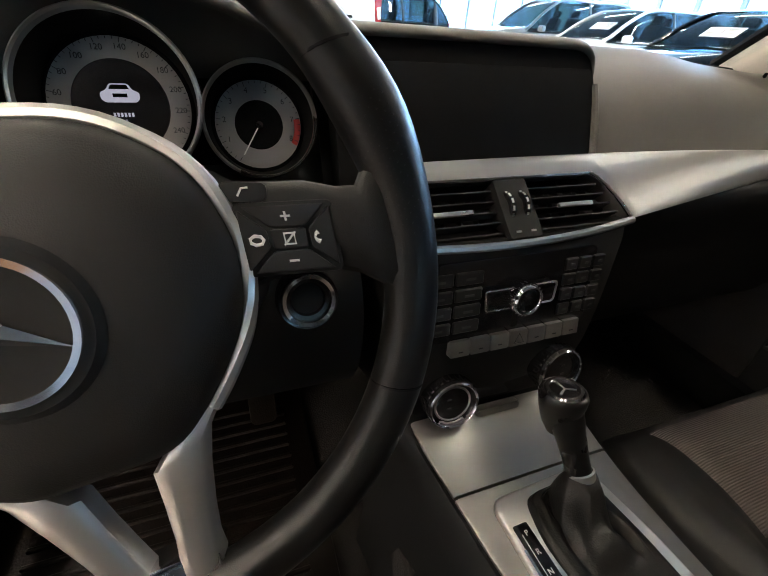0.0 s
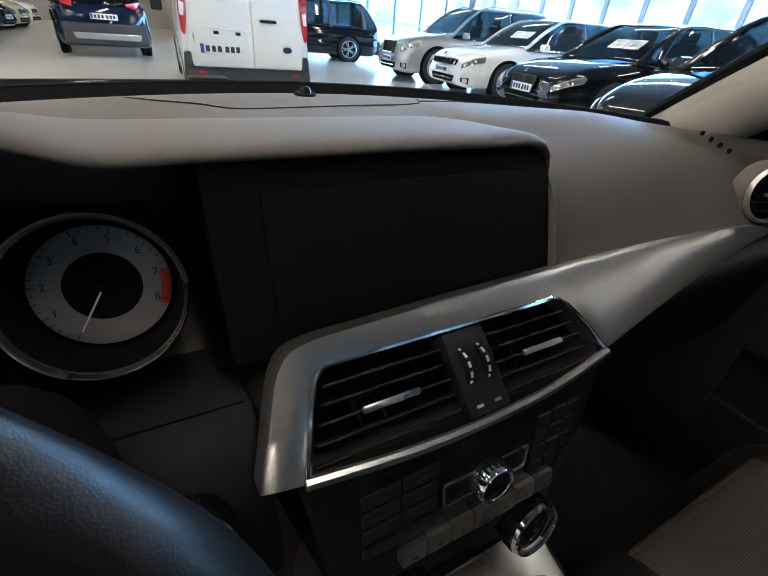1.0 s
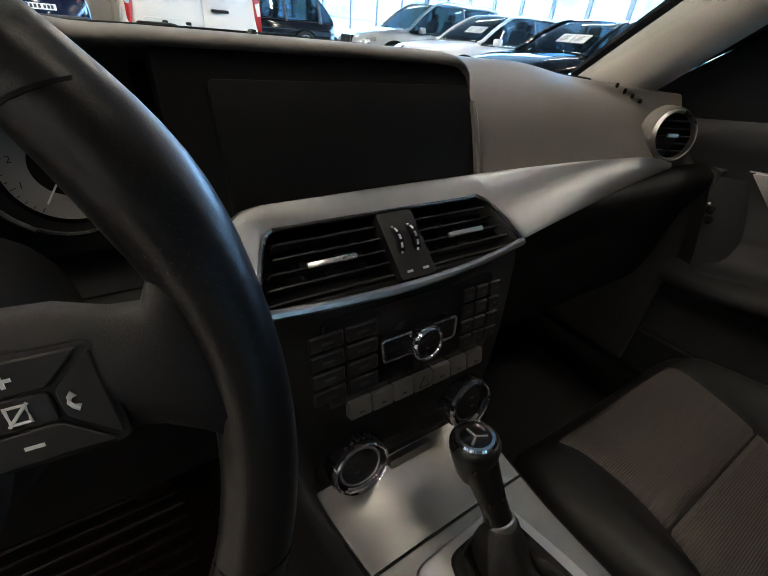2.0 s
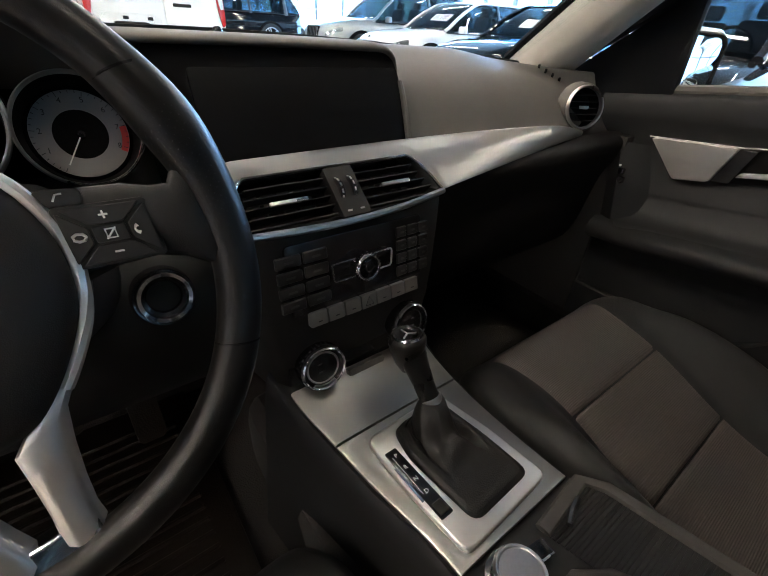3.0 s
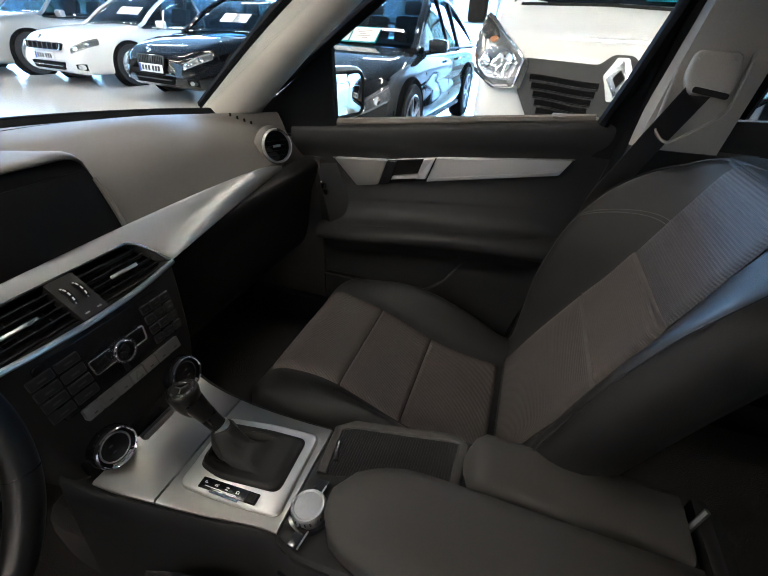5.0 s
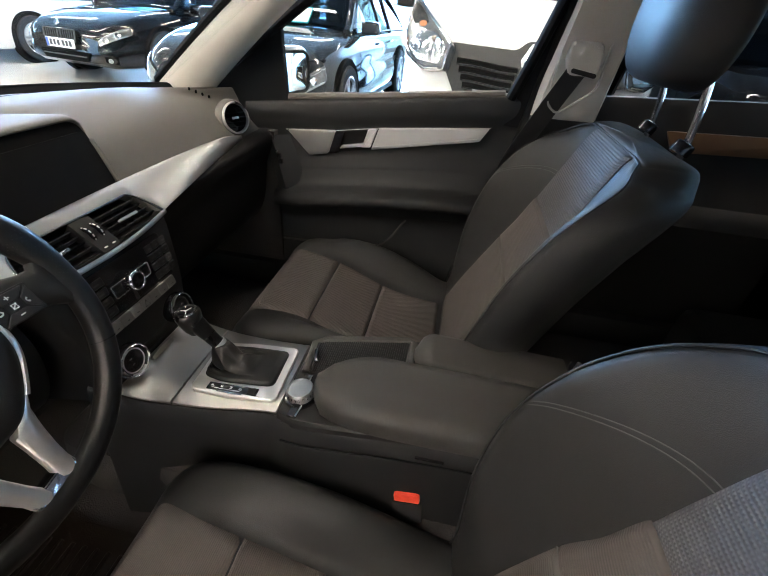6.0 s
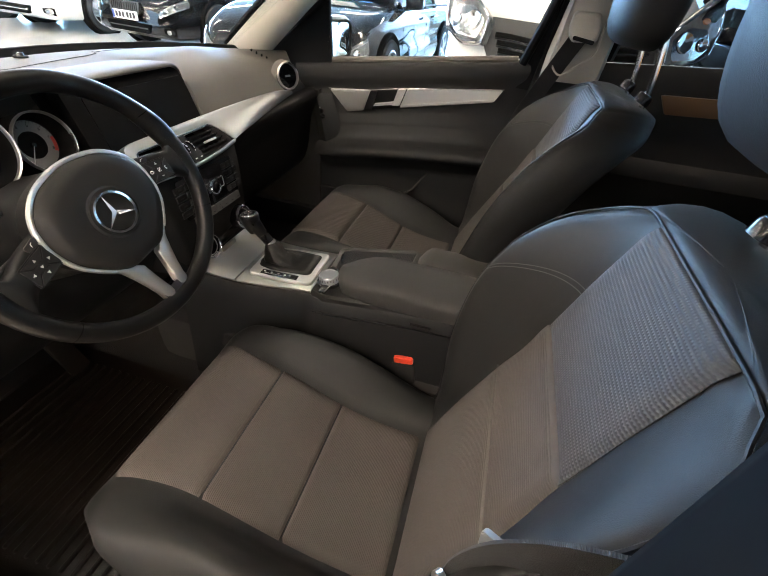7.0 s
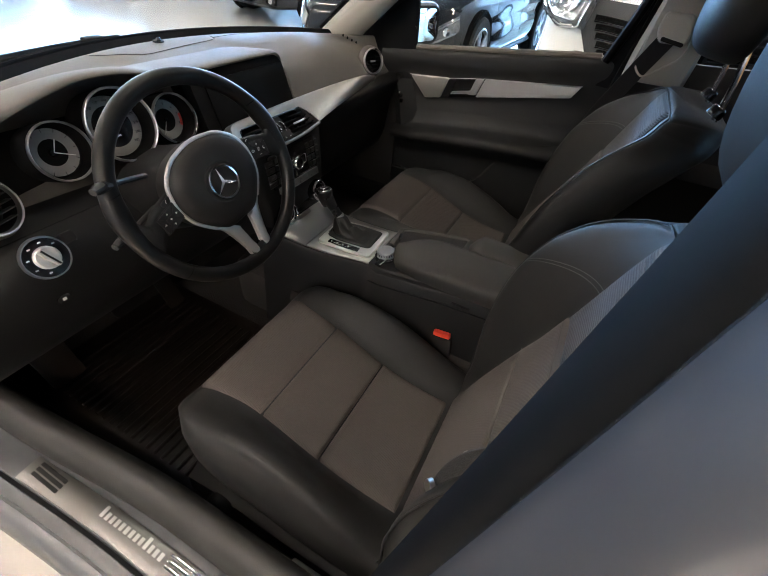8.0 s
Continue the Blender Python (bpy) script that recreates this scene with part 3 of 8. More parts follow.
        for s0, s1 in ((ws + 0.045, lerp(roof0, roof1, 0.42)), (lerp(roof0, roof1, 0.42), lerp(roof0, roof1, 1.1))):
            s = s1 - 0.02
            part("door_handle", tube([hull(s, 0.80, side, 0.014), hull(s - 0.02, 0.80, side, 0.02), hull(s - 0.042, 0.80, side, 0.014)], 0.014, 8), body, car)
            part("door_gap", tube([hull(s1, f, side, -0.002) for f in (0.14, 0.3, 0.5, 0.7, 0.9, 0.97)], 0.006, 5), MATT, car)
        part("door_gap", tube([hull(ws + 0.03, f, side, -0.002) for f in (0.14, 0.3, 0.5, 0.7, 0.9)], 0.006, 5), MATT, car)
        part("sill_trim", tube([hull(s, 0.06, side, 0.004) for s in (0.27, 0.4, 0.55, 0.7)], 0.03, 6), TRIMB, car)
        if rails:
            part("roof_bar", tube([cab(lerp(roof0, roof1 + 0.03, i / 10), side, 1.0) + Vector((-side * 0.02, 0, 0.06 if 0 < i < 10 else 0.02)) for i in range(11)], 0.015, 6), SILVERP if body is SILVERP else TRIMB, car)
    roof = []
    for i in range(11):
        s = lerp(roof0 - 0.012, roof1 + 0.02, i / 10)
        c_ = cab(s, 1, 1.0)
        roof.append([(c_.x * k, c_.y, c_.z + 0.012 + 0.03 * (1 - k * k)) for k in (-1, -0.7, -0.35, 0, 0.35, 0.7, 1)])
    r = loft(roof, False)
    bmesh.ops.solidify(r, geom=r.faces[:], thickness=0.012)
    part("roof", r, body, car)
    # wheels
    for s in (0.185, 0.185 + 2.75 / L):
        for side in (1, -1):
            m = plane((side * (W - 0.1), -L * s, wheel_r), (side, 0, 0))
            # black disc on the uncut flank paints the shaded hollow round the wheel
            wh = part("arch_shade_disc", lathe([(wheel_r * 1.15, -0.02), (wheel_r * 1.15, 0.098), (wheel_r * 1.10, 0.112), (wheel_r * 1.04, 0.104), (0.05, 0.05)], m, 32), VOID, car)
            part("tyre", lathe([(wheel_r * 0.68, 0.117), (wheel_r * 0.93, 0.122), (wheel_r, 0.085), (wheel_r, -0.08), (wheel_r * 0.6, -0.09)], m, 32), TYRE, wh)
            rim = lathe([(wheel_r * 0.70, 0.122), (wheel_r * 0.66, 0.128), (wheel_r * 0.62, 0.08)], m, 32)
            for q in range(5):
                for da in (-9, 9):
                    rim = box((0.030, wheel_r * 0.56, 0.02), (0, wheel_r * 0.36, 0.112), 0.006, 1, m=m @ Matrix.Rotation(radians(72 * q + 90 + da), 4, "Z"), bm=rim)
            rim = lathe([(0, 0.125), (0.045, 0.121), (0.06, 0.1)], m, 14, rim)
            part("rim", rim, ALLOY, wh)
    if kind == "front":
        gw, gh, gzv = grille
        y0 = 0.052
        gm = plane((0, y0, gzv), (0, 1, 0.16))
        for k in ((-1, 1) if split else (0,)):
            hw = gw / 4 - 0.012 if split else gw / 2
            cx = k * gw / 4
            out_ = round_corners([(cx - hw, gh / 2), (cx - hw * 0.9, -gh / 2), (cx + hw * 0.9, -gh / 2), (cx + hw, gh / 2)], 0.03)
            gr_ = part("grille", slab(out_, 0.06, gm), VOID, car, "black grille")
            part("surround", tube([gm @ Vector((x, y, 0.004)) for x, y in out_], 0.008, 6, closed=True), TRIMB if body is BLACKP else CHROME, gr_)
            n_ = 7
            for q in range(n_):
                part("slat", box((0.010, gh * 0.88, 0.012), (cx + lerp(-hw * 0.84, hw * 0.84, q / (n_ - 1)), 0, 0.002), m=gm), TRIMB, gr_)
        part("badge", lathe([(0, 0.014), (0.032, 0.012), (0.04, 0.0)], plane((0, 0.04, gzv + gh * 0.5 + 0.07), (0, 0.8, 0.6)), 16), CHROME, car)
        im = plane((0, 0.055, 0.33), (0, 1, -0.05))
        part("air_intake", slab(round_corners([(-W * 0.50, 0.055), (-W * 0.44, -0.06), (W * 0.44, -0.06), (W * 0.50, 0.055)], 0.03), 0.06, im), VOID, car)
        part("intake_bar", box((W * 0.88, 0.014, 0.02), (0, 0.0, 0.006), 0.004, 1, m=im), TRIMB if body is BLACKP else CHROME, car)
        for side in (1, -1):
            f0, f1 = lamp

            def lens(u, v, lift):
                s = lerp(0.0015, 0.082, u ** 1.5)
                f = lerp(lerp(f0, f0 + 0.02, u), lerp(f1, f1 - 0.02, u), v)
                return hull(s, f, side, lift)

            hl = part("headlight", sheet(lambda u, v: lens(u, v, 0.010 - 0.012 * max(abs(2 * v - 1) ** 6, abs(2 * u - 1) ** 8)), 14, 8, 0.02), LAMPBLACK, car, "dark headlight with bright reflectors", sharp=60)
            for u in (0.26, 0.62):
                p0, px, py = lens(u, 0.48, 0.012), lens(u + 0.05, 0.48, 0.012), lens(u, 0.62, 0.012)
                n_ = (px - p0).cross(py - p0)
                if n_.y < 0:
                    n_ = -n_
                part("reflector", lathe([(0, 0.0), (0.018, 0.003), (0.034, 0.009), (0.040, 0.002)], plane(p0, n_), 18), CHROME, hl)
            part("light_strip", tube([lens(u, 0.14, 0.012) for u in (0.04, 0.2, 0.4, 0.6, 0.85)], 0.011, 6), LAMPGLASS, hl)
            part("light_strip", tube([lens(u, 0.86, 0.012) for u in (0.1, 0.3, 0.5, 0.75, 0.95)], 0.007, 6), LAMPGLASS, hl)
            fo = [hull(s, f, side, 0.006) for s, f in ((0.006, 0.12), (0.006, 0.30), (0.03, 0.32), (0.03, 0.12))]
            part("fog_surround", loft([[fo[0], fo[1]], [fo[3], fo[2]]], False), VOID, car)
            part("fog_lamp", tube([hull(0.014, 0.2, side, 0.006), hull(0.014, 0.2, side, 0.016)], 0.03, 10), CHROME, car)
        if plate:
            number_plate(car, plane((0, 0.078, 0.47), (0, 1, 0.05)))
    else:
        for side in (1, -1):
            lm = plane((side * W * 0.70, -L * 0.992, belt + 0.02), (side * 0.4, -1, 0.1))
            part("tail_light", slab(round_corners([(-0.2, 0.03), (-0.2, -0.02), (0.1, -0.09), (0.14, 0.09), (0.0, 0.07)], 0.02), 0.06, lm, 0.008), TAILRED, car, "red tail light")
            part("exhaust", lathe([(0.03, -0.05), (0.042, 0.0), (0.05, 0.0), (0.05, -0.1)], plane((side * W * 0.6, -L - 0.02, 0.30), (0, -1, 0)), 16), CHROME, car)
            part("reflector", box((0.16, 0.02, 0.03), (side * W * 0.6, -L - 0.045, 0.57), 0.005), TAILRED, car)
        part("bumper", box((W * 1.75, 0.16, 0.42), (0, -L + 0.02, 0.46), 0.06, 3), TRIMB, car)
        part("bumper_guard", box((W * 1.35, 0.10, 0.13), (0, -L - 0.03, 0.42), 0.04, 3, taper=(1.06, 1)), SILVERP, car, "silver bumper guard")
        part("rear_glass", box((W * 1.3, 0.02, 0.34), m=pose(0, -L * 0.975, belt + 0.36, 25)), DARKGLASS, car)
        if plate:
            number_plate(car, plane((0, -L - 0.03, 0.80), (0, -1, 0.05)))
    if papers:
        s = ws + 0.42 * (roof0 - ws)
        pm = plane((-W * 0.22, -L * s + 0.02, lerp(belt, H, 0.43)), (0, 0.60, 0.8))
        pm = pm @ Matrix.Translation((-0.16, -0.24, 0.06) if papers == "bordered" else (0, -0.04, 0.055))
        for q in (-0.155, 0.155):
            if papers == "bordered":
                part("sheet_border", box((0.315, 0.235, 0.003), (q, 0, -0.003), m=pm), TEAL, car, "teal border of the price sheet")
            sh = part("price_sheet", box((0.29, 0.20, 0.004), (q, 0, 0), m=pm), PAPER, car, "white price sheet behind the windscreen")
            for k in range(5):
                part("bar", box((0.19 - 0.05 * (k % 3), 0.009, 0.002), (q - 0.02, 0.06 - 0.027 * k, 0.003), m=pm), PLASTGREY, sh)
    car.matrix_basis = Matrix.Translation(place) @ Matrix.Rotation(radians(heading), 4, "Z")
    return car


# heading: degrees to turn a nose that points to +y
SUV = dict(belt=1.02, bonnet=1.06, nose=0.84, tailz=1.08, roof1=0.86, tail=0.985, wheel_r=0.38, rails=True)
display_car("black saloon with glossy blue reflections on the showroom floor", (5.05, 5.55, 0), 80, BLACKP, 4.65, 1.82, 1.42, bonnet=0.90, nose=0.66, papers=True, grille=(0.62, 0.15, 0.56), lamp=(0.70, 0.90))
display_car("white saloon car with a black mesh grille", (5.4, 8.2, 0), 83, WHITE, 4.85, 1.86, 1.46, bonnet=0.93, nose=0.72, belt=0.93, tailz=1.0, grille=(0.98, 0.11, 0.62), split=False, papers=True, lamp=(0.70, 0.90))
display_car("silver sport utility car with a tall dark grille", (5.5, 10.8, 0), 84, SILVERP, 4.69, 1.9, 1.66, grille=(0.66, 0.26, 0.72), split=False, lamp=(0.74, 0.90), **SUV)
display_car("graphite grey hatchback with price sheets in its windscreen", (3.14, 2.20, 0), 88, GREYP, 4.5, 1.86, 1.43, bonnet=0.93, nose=0.68, belt=0.93, roof1=0.66, tail=0.99, papers="bordered", grille=(0.6, 0.05, 0.55), split=False)
display_car("dark car parked beside a white van", (3.3, -3.05, 0), 93, GREYP, 4.4, 1.84, 1.47, bonnet=0.95, nose=0.72, belt=0.93, roof1=0.82, tail=0.98, grille=(0.7, 0.18, 0.58), split=False)
display_car("black sport utility car behind a white delivery van", (2.94, 16.87, 0), 80, BLACKP, 4.75, 1.92, 1.70, kind="rear", **SUV)
display_car("dark blue sport utility car with a silver rear bumper guard", (-1.23, 17.6, 0), 7, NAVY, 4.7, 1.88, 1.70, kind="rear", **SUV)
# a row far back, noses to the aisle
for body, y, label in ((BLACKP, 14.3, "black car far back in the showroom"), (NAVY, 17.0, "dark blue car far back in the showroom"), (BLACKP, 19.7, "black car in the deep end of the showroom"), (BEIGEP, 22.4, "beige car in the deep end of the showroom"), (WHITE, 25.1, "white car in the deep end of the showroom")):
    display_car(label, (-3.6, y, 0), -98, body, 4.6, 1.84, 1.5, bonnet=0.96, nose=0.75)


def van_rear(place, heading):
    """A small white delivery van seen from behind; rear doors at y = 0, body runs to +y."""
    v = thing("delivery_van", (0, 0, 0), "white delivery van with closed rear doors", "van")
    W, L = 0.80, 4.4
    rings = []
    for s, wf, zf in ((0.0, 0.985, 0.985), (0.01, 1, 1), (0.5, 1, 1.0), (0.68, 1, 1.0), (0.74, 0.99, 0.97), (0.8, 0.985, 0.78), (0.86, 0.98, 0.62), (0.97, 0.93, 0.54), (1.0, 0.85, 0.42)):
        half = [(0, 0.24), (0.9, 0.24), (1.0, 0.3), (1.0, 0.62), (0.985, 0.75), (0.93, 1.25), (0.885, 1.68), (0.84, 1.8), (0.7, 1.83), (0, 1.85)]
        ring = [(x * W * wf, s * L, 0.24 + (z - 0.24) * zf) for x, z in half]
        ring += [(-x, y, z) for x, y, z in ring[-2:0:-1]]
        rings.append(ring)
    part("body", loft(rings), WHITE, v, sharp=40)
    m = plane((0, 0, 0), (0, -1, 0))
    gap = 0.055  # the doors meet off centre
    for side in (-1, 1):
        poly = [(gap + side * 0.006, 0.475), (side * 0.70, 0.475), (side * 0.70, 0.9), (side * 0.64, 1.72), (gap + side * 0.006, 1.74)]
        d = part("rear_door", slab(round_corners(poly if side > 0 else poly[::-1], 0.04), 0.03, m @ Matrix.Translation((0, 0, 0.02)), 0.006), WHITE, v)
        for z in (0.66, 1.22):
            part("hinge", box((0.03, 0.06, 0.02), (side * 0.715, z, 0.016), 0.006, m=m), WHITE, d)
        if side > 0:
            part("handle_recess", slab(round_corners([(0.17, 1.04), (0.20, 0.965), (0.33, 0.96), (0.37, 1.04)], 0.02), 0.004, m @ Matrix.Translation((0, 0, 0.0215)), 0.001), WHITE, d)
            part("handle", box((0.21, 0.036, 0.03), (0.265, 1.005, 0.03), 0.010, m=m), MATT, d, "black door handle")
        lp = round_corners([(side * 0.735, 0.79), (side * 0.775, 0.83), (side * 0.765, 1.45), (side * 0.655, 1.43), (side * 0.69, 0.98)][::side], 0.03)
        tl = part("tail_light", slab(lp, 0.05, m @ Matrix.Translation((0, 0, 0.03)), 0.008), TAILRED, v, "tall red tail light")
        part("reflector", box((0.1, 0.035, 0.02), (side * 0.60, 0.405, 0.045), 0.006, m=m), TAILRED, v)
        part("lamp_window", slab(round_corners([(side * 0.725, 0.99), (side * 0.765, 1.0), (side * 0.755, 1.14), (side * 0.70, 1.12)][::side], 0.01), 0.01, m @ Matrix.Translation((0, 0, 0.036)), 0.002), PLATEW, tl)
        for y in (0.75, 3.6):
            wm = plane((side * (W - 0.1), y, 0.32), (side, 0, 0))
            wh = part("wheel", lathe([(0.22, 0.11), (0.3, 0.105), (0.32, 0.07), (0.32, -0.1)], wm, 24), TYRE, v)
            part("rim", lathe([(0, 0.09), (0.1, 0.1), (0.2, 0.11), (0.22, 0.1)], wm, 24), ALLOY, wh)
        mm = Matrix.Translation((side * 1.0, 3.1, 1.15))
        part("mirror", box((0.18, 0.1, 0.26), bevel=0.04, seg=3, m=mm), MATT, v)
    for x in (-0.38, -0.12):
        part("plate_lamp", box((0.06, 0.035, 0.02), (x, 0.845, 0.02), 0.004, m=m), MATT, v, "small dark plate lamp")
    bmp = box((1.60, 0.12, 0.20), (0, 0.02, 0.365), 0.035, 3)
    for sx in (-0.74, 0.74):
        bmp = box((0.15, 0.12, 0.34), (sx, 0.025, 0.46), 0.04, 3, bm=bmp, taper=(0.55, 1))
    part("bumper", bmp, TRIMB, v, "dark grey plastic bumper")
    part("bumper_step", box((1.30, 0.05, 0.012), (0, -0.045, 0.462), 0.004), TRIMB, v)
    part("badge", lathe([(0, 0.012), (0.05, 0.01), (0.06, 0)], plane((0.50, -0.022, 0.70), (0, -1, 0)) @ Matrix.Scale(0.6, 4, (0, 1, 0)), 20), NAVY, v, "dark blue oval maker's badge")
    number_plate(v, plane((-0.33, -0.035, 0.67), (0, -1, 0.04)))
    part("plate_recess", tube([(x, -0.022, z) for x, z in ((-0.63, 0.56), (-0.65, 0.82), (-0.59, 0.885), (-0.06, 0.885), (0.0, 0.84), (0.01, 0.6))], 0.007, 6), WHITE, v)
    v.matrix_basis = Matrix.Translation(place) @ Matrix.Rotation(radians(heading), 4, "Z")
    return v


van_rear((1.12, 6.62, 0), -3)


def van_front(place, heading):
    """A large white van seen from the front; nose at y = 0, body runs back along -y."""
    v = thing("panel_van", (0, 0, 0), "large white panel van with a dark plastic grille band", "van")
    W = 0.97
    rings = []
    for s, wf, zt in ((0.0, 0.84, 0.84), (0.03, 0.90, 1.0), (0.12, 0.95, 1.09), (0.35, 0.98, 1.17), (0.75, 1.0, 1.28), (1.0, 1.0, 1.46), (1.45, 0.99, 1.88), (1.7, 0.99, 1.97), (5.0, 0.99, 1.97)):
        half = [(0, 0.26), (0.85, 0.26), (0.99, 0.34), (1.0, 0.6), (0.99, 0.8), (0.97, 0.9), (0.93, 0.96), (0.8, 0.99), (0.4, 1.0), (0, 1.0)]
        ring = []
        for x, f in half:
            z = f * (zt if f > 0.7 else 1) if f > 0.7 else 0.26 + (f - 0.26) * (zt - 0.26) / 0.74
            ring.append((x * W * wf, -s, z))
        ring += [(-x, y, z) for x, y, z in ring[-2:0:-1]]
        rings.append(ring)
    part("body", loft(rings), WHITE, v, sharp=45)
    part("windscreen", loft([[(-0.82, -0.86, 1.33), (0, -0.80, 1.35), (0.82, -0.86, 1.33)], [(-0.76, -1.38, 1.84), (0, -1.33, 1.86), (0.76, -1.38, 1.84)]], False), DARKGLASS, v)
    wsm = plane((-0.33, -0.93, 1.45), (0, 0.70, 0.71))
    part("sheet_border", box((0.36, 0.25, 0.004), (0, 0, 0.014), m=wsm), TEAL, v, "teal border of the price sheet")
    part("price_sheet", box((0.30, 0.22, 0.004), (0, 0, 0.018), m=wsm), PAPER, v, "white price sheet in the windscreen")
    part("wiper", tube([(-0.6, -0.74, 1.31), (0.1, -0.72, 1.335), (0.75, -0.76, 1.33)], 0.012, 6), MATT, v)
    gm = plane((0, 0.03, 0.80), (0, 1, 0.15))
    band = [(-0.64, 0.10), (-0.62, 0.195), (-0.135, 0.178), (-0.06, 0.242), (0.06, 0.242), (0.135, 0.178), (0.62, 0.195), (0.64, 0.10), (0.63, 0.0), (0.52, -0.19), (-0.52, -0.19), (-0.63, 0.0)]
    g = part("grille", slab(round_corners(band, 0.03), 0.12, gm, 0.006), TRIMB, v, "dark grey plastic grille")
    for q in range(5):
        for side in (-1, 1):
            for nm, z0, w, dz, mt in (("slot", 0.001, 0.036, 0.0, VOID), ("slat", 0.006, 0.008, -0.024, PIANO)):
                arc = [gm @ Vector((side * lerp(0.10 + 0.012 * q, 0.555 - 0.022 * q, i / 8), 0.075 + dz - 0.052 * q - 0.030 * math.sin(0.5 * math.pi * (1 - i / 8)) ** 2 + 0.006, z0)) for i in range(9)]
                part(nm, loft([[p + gm.to_3x3() @ Vector((0, k * w / 2, h)) for k, h in ((-1, 0), (-0.7, 0.004), (0.7, 0.004), (1, 0))] for p in arc]), mt, g)
    hexa = [(-0.035, 0.225), (0.035, 0.225), (0.092, 0.115), (0.032, -0.035), (-0.032, -0.035), (-0.092, 0.115)]
    part("badge_surround", slab(round_corners(hexa, 0.008), 0.03, gm @ Matrix.Translation((0, 0, 0.014)), 0.006), RINGSILVER, g, "grey hexagonal badge plate")
    bs = slab(round_corners([(0, 0.213), (0.078, 0.105), (0, -0.012), (-0.078, 0.105)], 0.008), 0.03, gm @ Matrix.Translation((0, 0, 0.026)), 0.008)
    part("badge", bs, CHROME, g, "chrome lozenge badge")
    part("badge_well", slab(round_corners([(0, 0.155), (0.036, 0.103), (0, 0.047), (-0.036, 0.103)], 0.004), 0.012, gm @ Matrix.Translation((0, 0, 0.030))), MATT, g)
    for side in (-1, 1):
        lm = plane((side * 0.81, 0.015, 0.90), (side * 0.5, 0.85, 0.25))
        flip = (lambda pts: pts) if side > 0 else (lambda pts: [(-x, y) for x, y in pts][::-1])
        poly = round_corners(flip([(-0.18, 0.36), (-0.21, 0.25), (-0.21, 0.12), (-0.17, -0.01), (0.03, -0.105), (0.195, -0.085), (0.21, 0.09), (0.10, 0.168), (-0.04, 0.26)]), 0.02)
        hl = part("headlight", slab(poly, 0.1, lm, 0.012), LAMPBLACK, v, "large clear headlight with a dark tip")
        part("surround", tube([lm @ Vector((x, y, -0.004)) for x, y in poly], 0.008, 6, closed=True), CHROME, hl)
        part("dark_tip", slab(round_corners(flip([(-0.175, 0.345), (-0.20, 0.25), (-0.15, 0.19), (-0.02, 0.20), (-0.05, 0.25)]), 0.012), 0.004, lm @ Matrix.Translation((0, 0, 0.003)), 0.001), PIANO, hl)
        part("lens_bowl", slab(round_corners(flip([(-0.10, 0.15), (-0.165, 0.04), (-0.05, -0.045), (0.15, -0.06), (0.18, 0.07), (0.06, 0.15)]), 0.03), 0.006, lm @ Matrix.Translation((0, 0, 0.004)), 0.002), LAMPCHROME, hl, "faceted bright reflector bowl")
        for x, y, r in ((side * 0.075, 0.06, 0.062), (-side * 0.085, 0.05, 0.04)):
            part("reflector", lathe([(0, -0.004), (r * 0.5, 0.002), (r, 0.012), (r * 1.1, 0.004)], lm @ Matrix.Translation((x, y, 0.006)), 20), CHROME, hl)
        part("indicator", lathe([(0, 0.010), (0.028, 0.007), (0.036, 0)], lm @ Matrix.Translation((-side * 0.07, 0.195, 0.003)) @ Matrix.Scale(0.6, 4, (0, 1, 0)), 16), AMBER, hl, "small amber indicator bulb cover")
        part("chrome_brow", tube([lm @ Vector((x * side, y, 0.006)) for x, y in ((-0.19, 0.10), (-0.16, 0.015), (-0.06, -0.055), (0.04, -0.088), (0.16, -0.075))], 0.010, 6), CHROME, hl)
        part("mirror", box((0.16, 0.14, 0.34), bevel=0.04, seg=3, m=Matrix.Translation((side * 1.12, -0.95, 1.36))), MATT, v)
        for y in (-0.85, -3.9):
            wm = plane((side * (W - 0.12), y, 0.34), (side, 0, 0))
            wh = part("wheel", lathe([(0.24, 0.11), (0.32, 0.105), (0.34, 0.07), (0.34, -0.1)], wm, 24), TYRE, v)
            part("rim", lathe([(0, 0.09), (0.1, 0.1), (0.22, 0.11), (0.24, 0.1)], wm, 24), ALLOY, wh)
    part("bumper", box((1.6, 0.2, 0.2), (0, -0.05, 0.36), 0.05, 3), TRIMB, v)
    v.matrix_basis = Matrix.Translation(place) @ Matrix.Rotation(radians(heading), 4, "Z")
    return v


van_front((3.05, -0.392, 0), 90)
# ---------------------------------------------------------------- our car: shell
shell = thing("car_shell", (0, 0, 0.0), "dark silver saloon car body, driver's door open, seen from inside", "car body", kind="structure")


def ws_base(x):
    return 1.07 - 0.42 * x * x, 0.952 - 0.06 * x * x


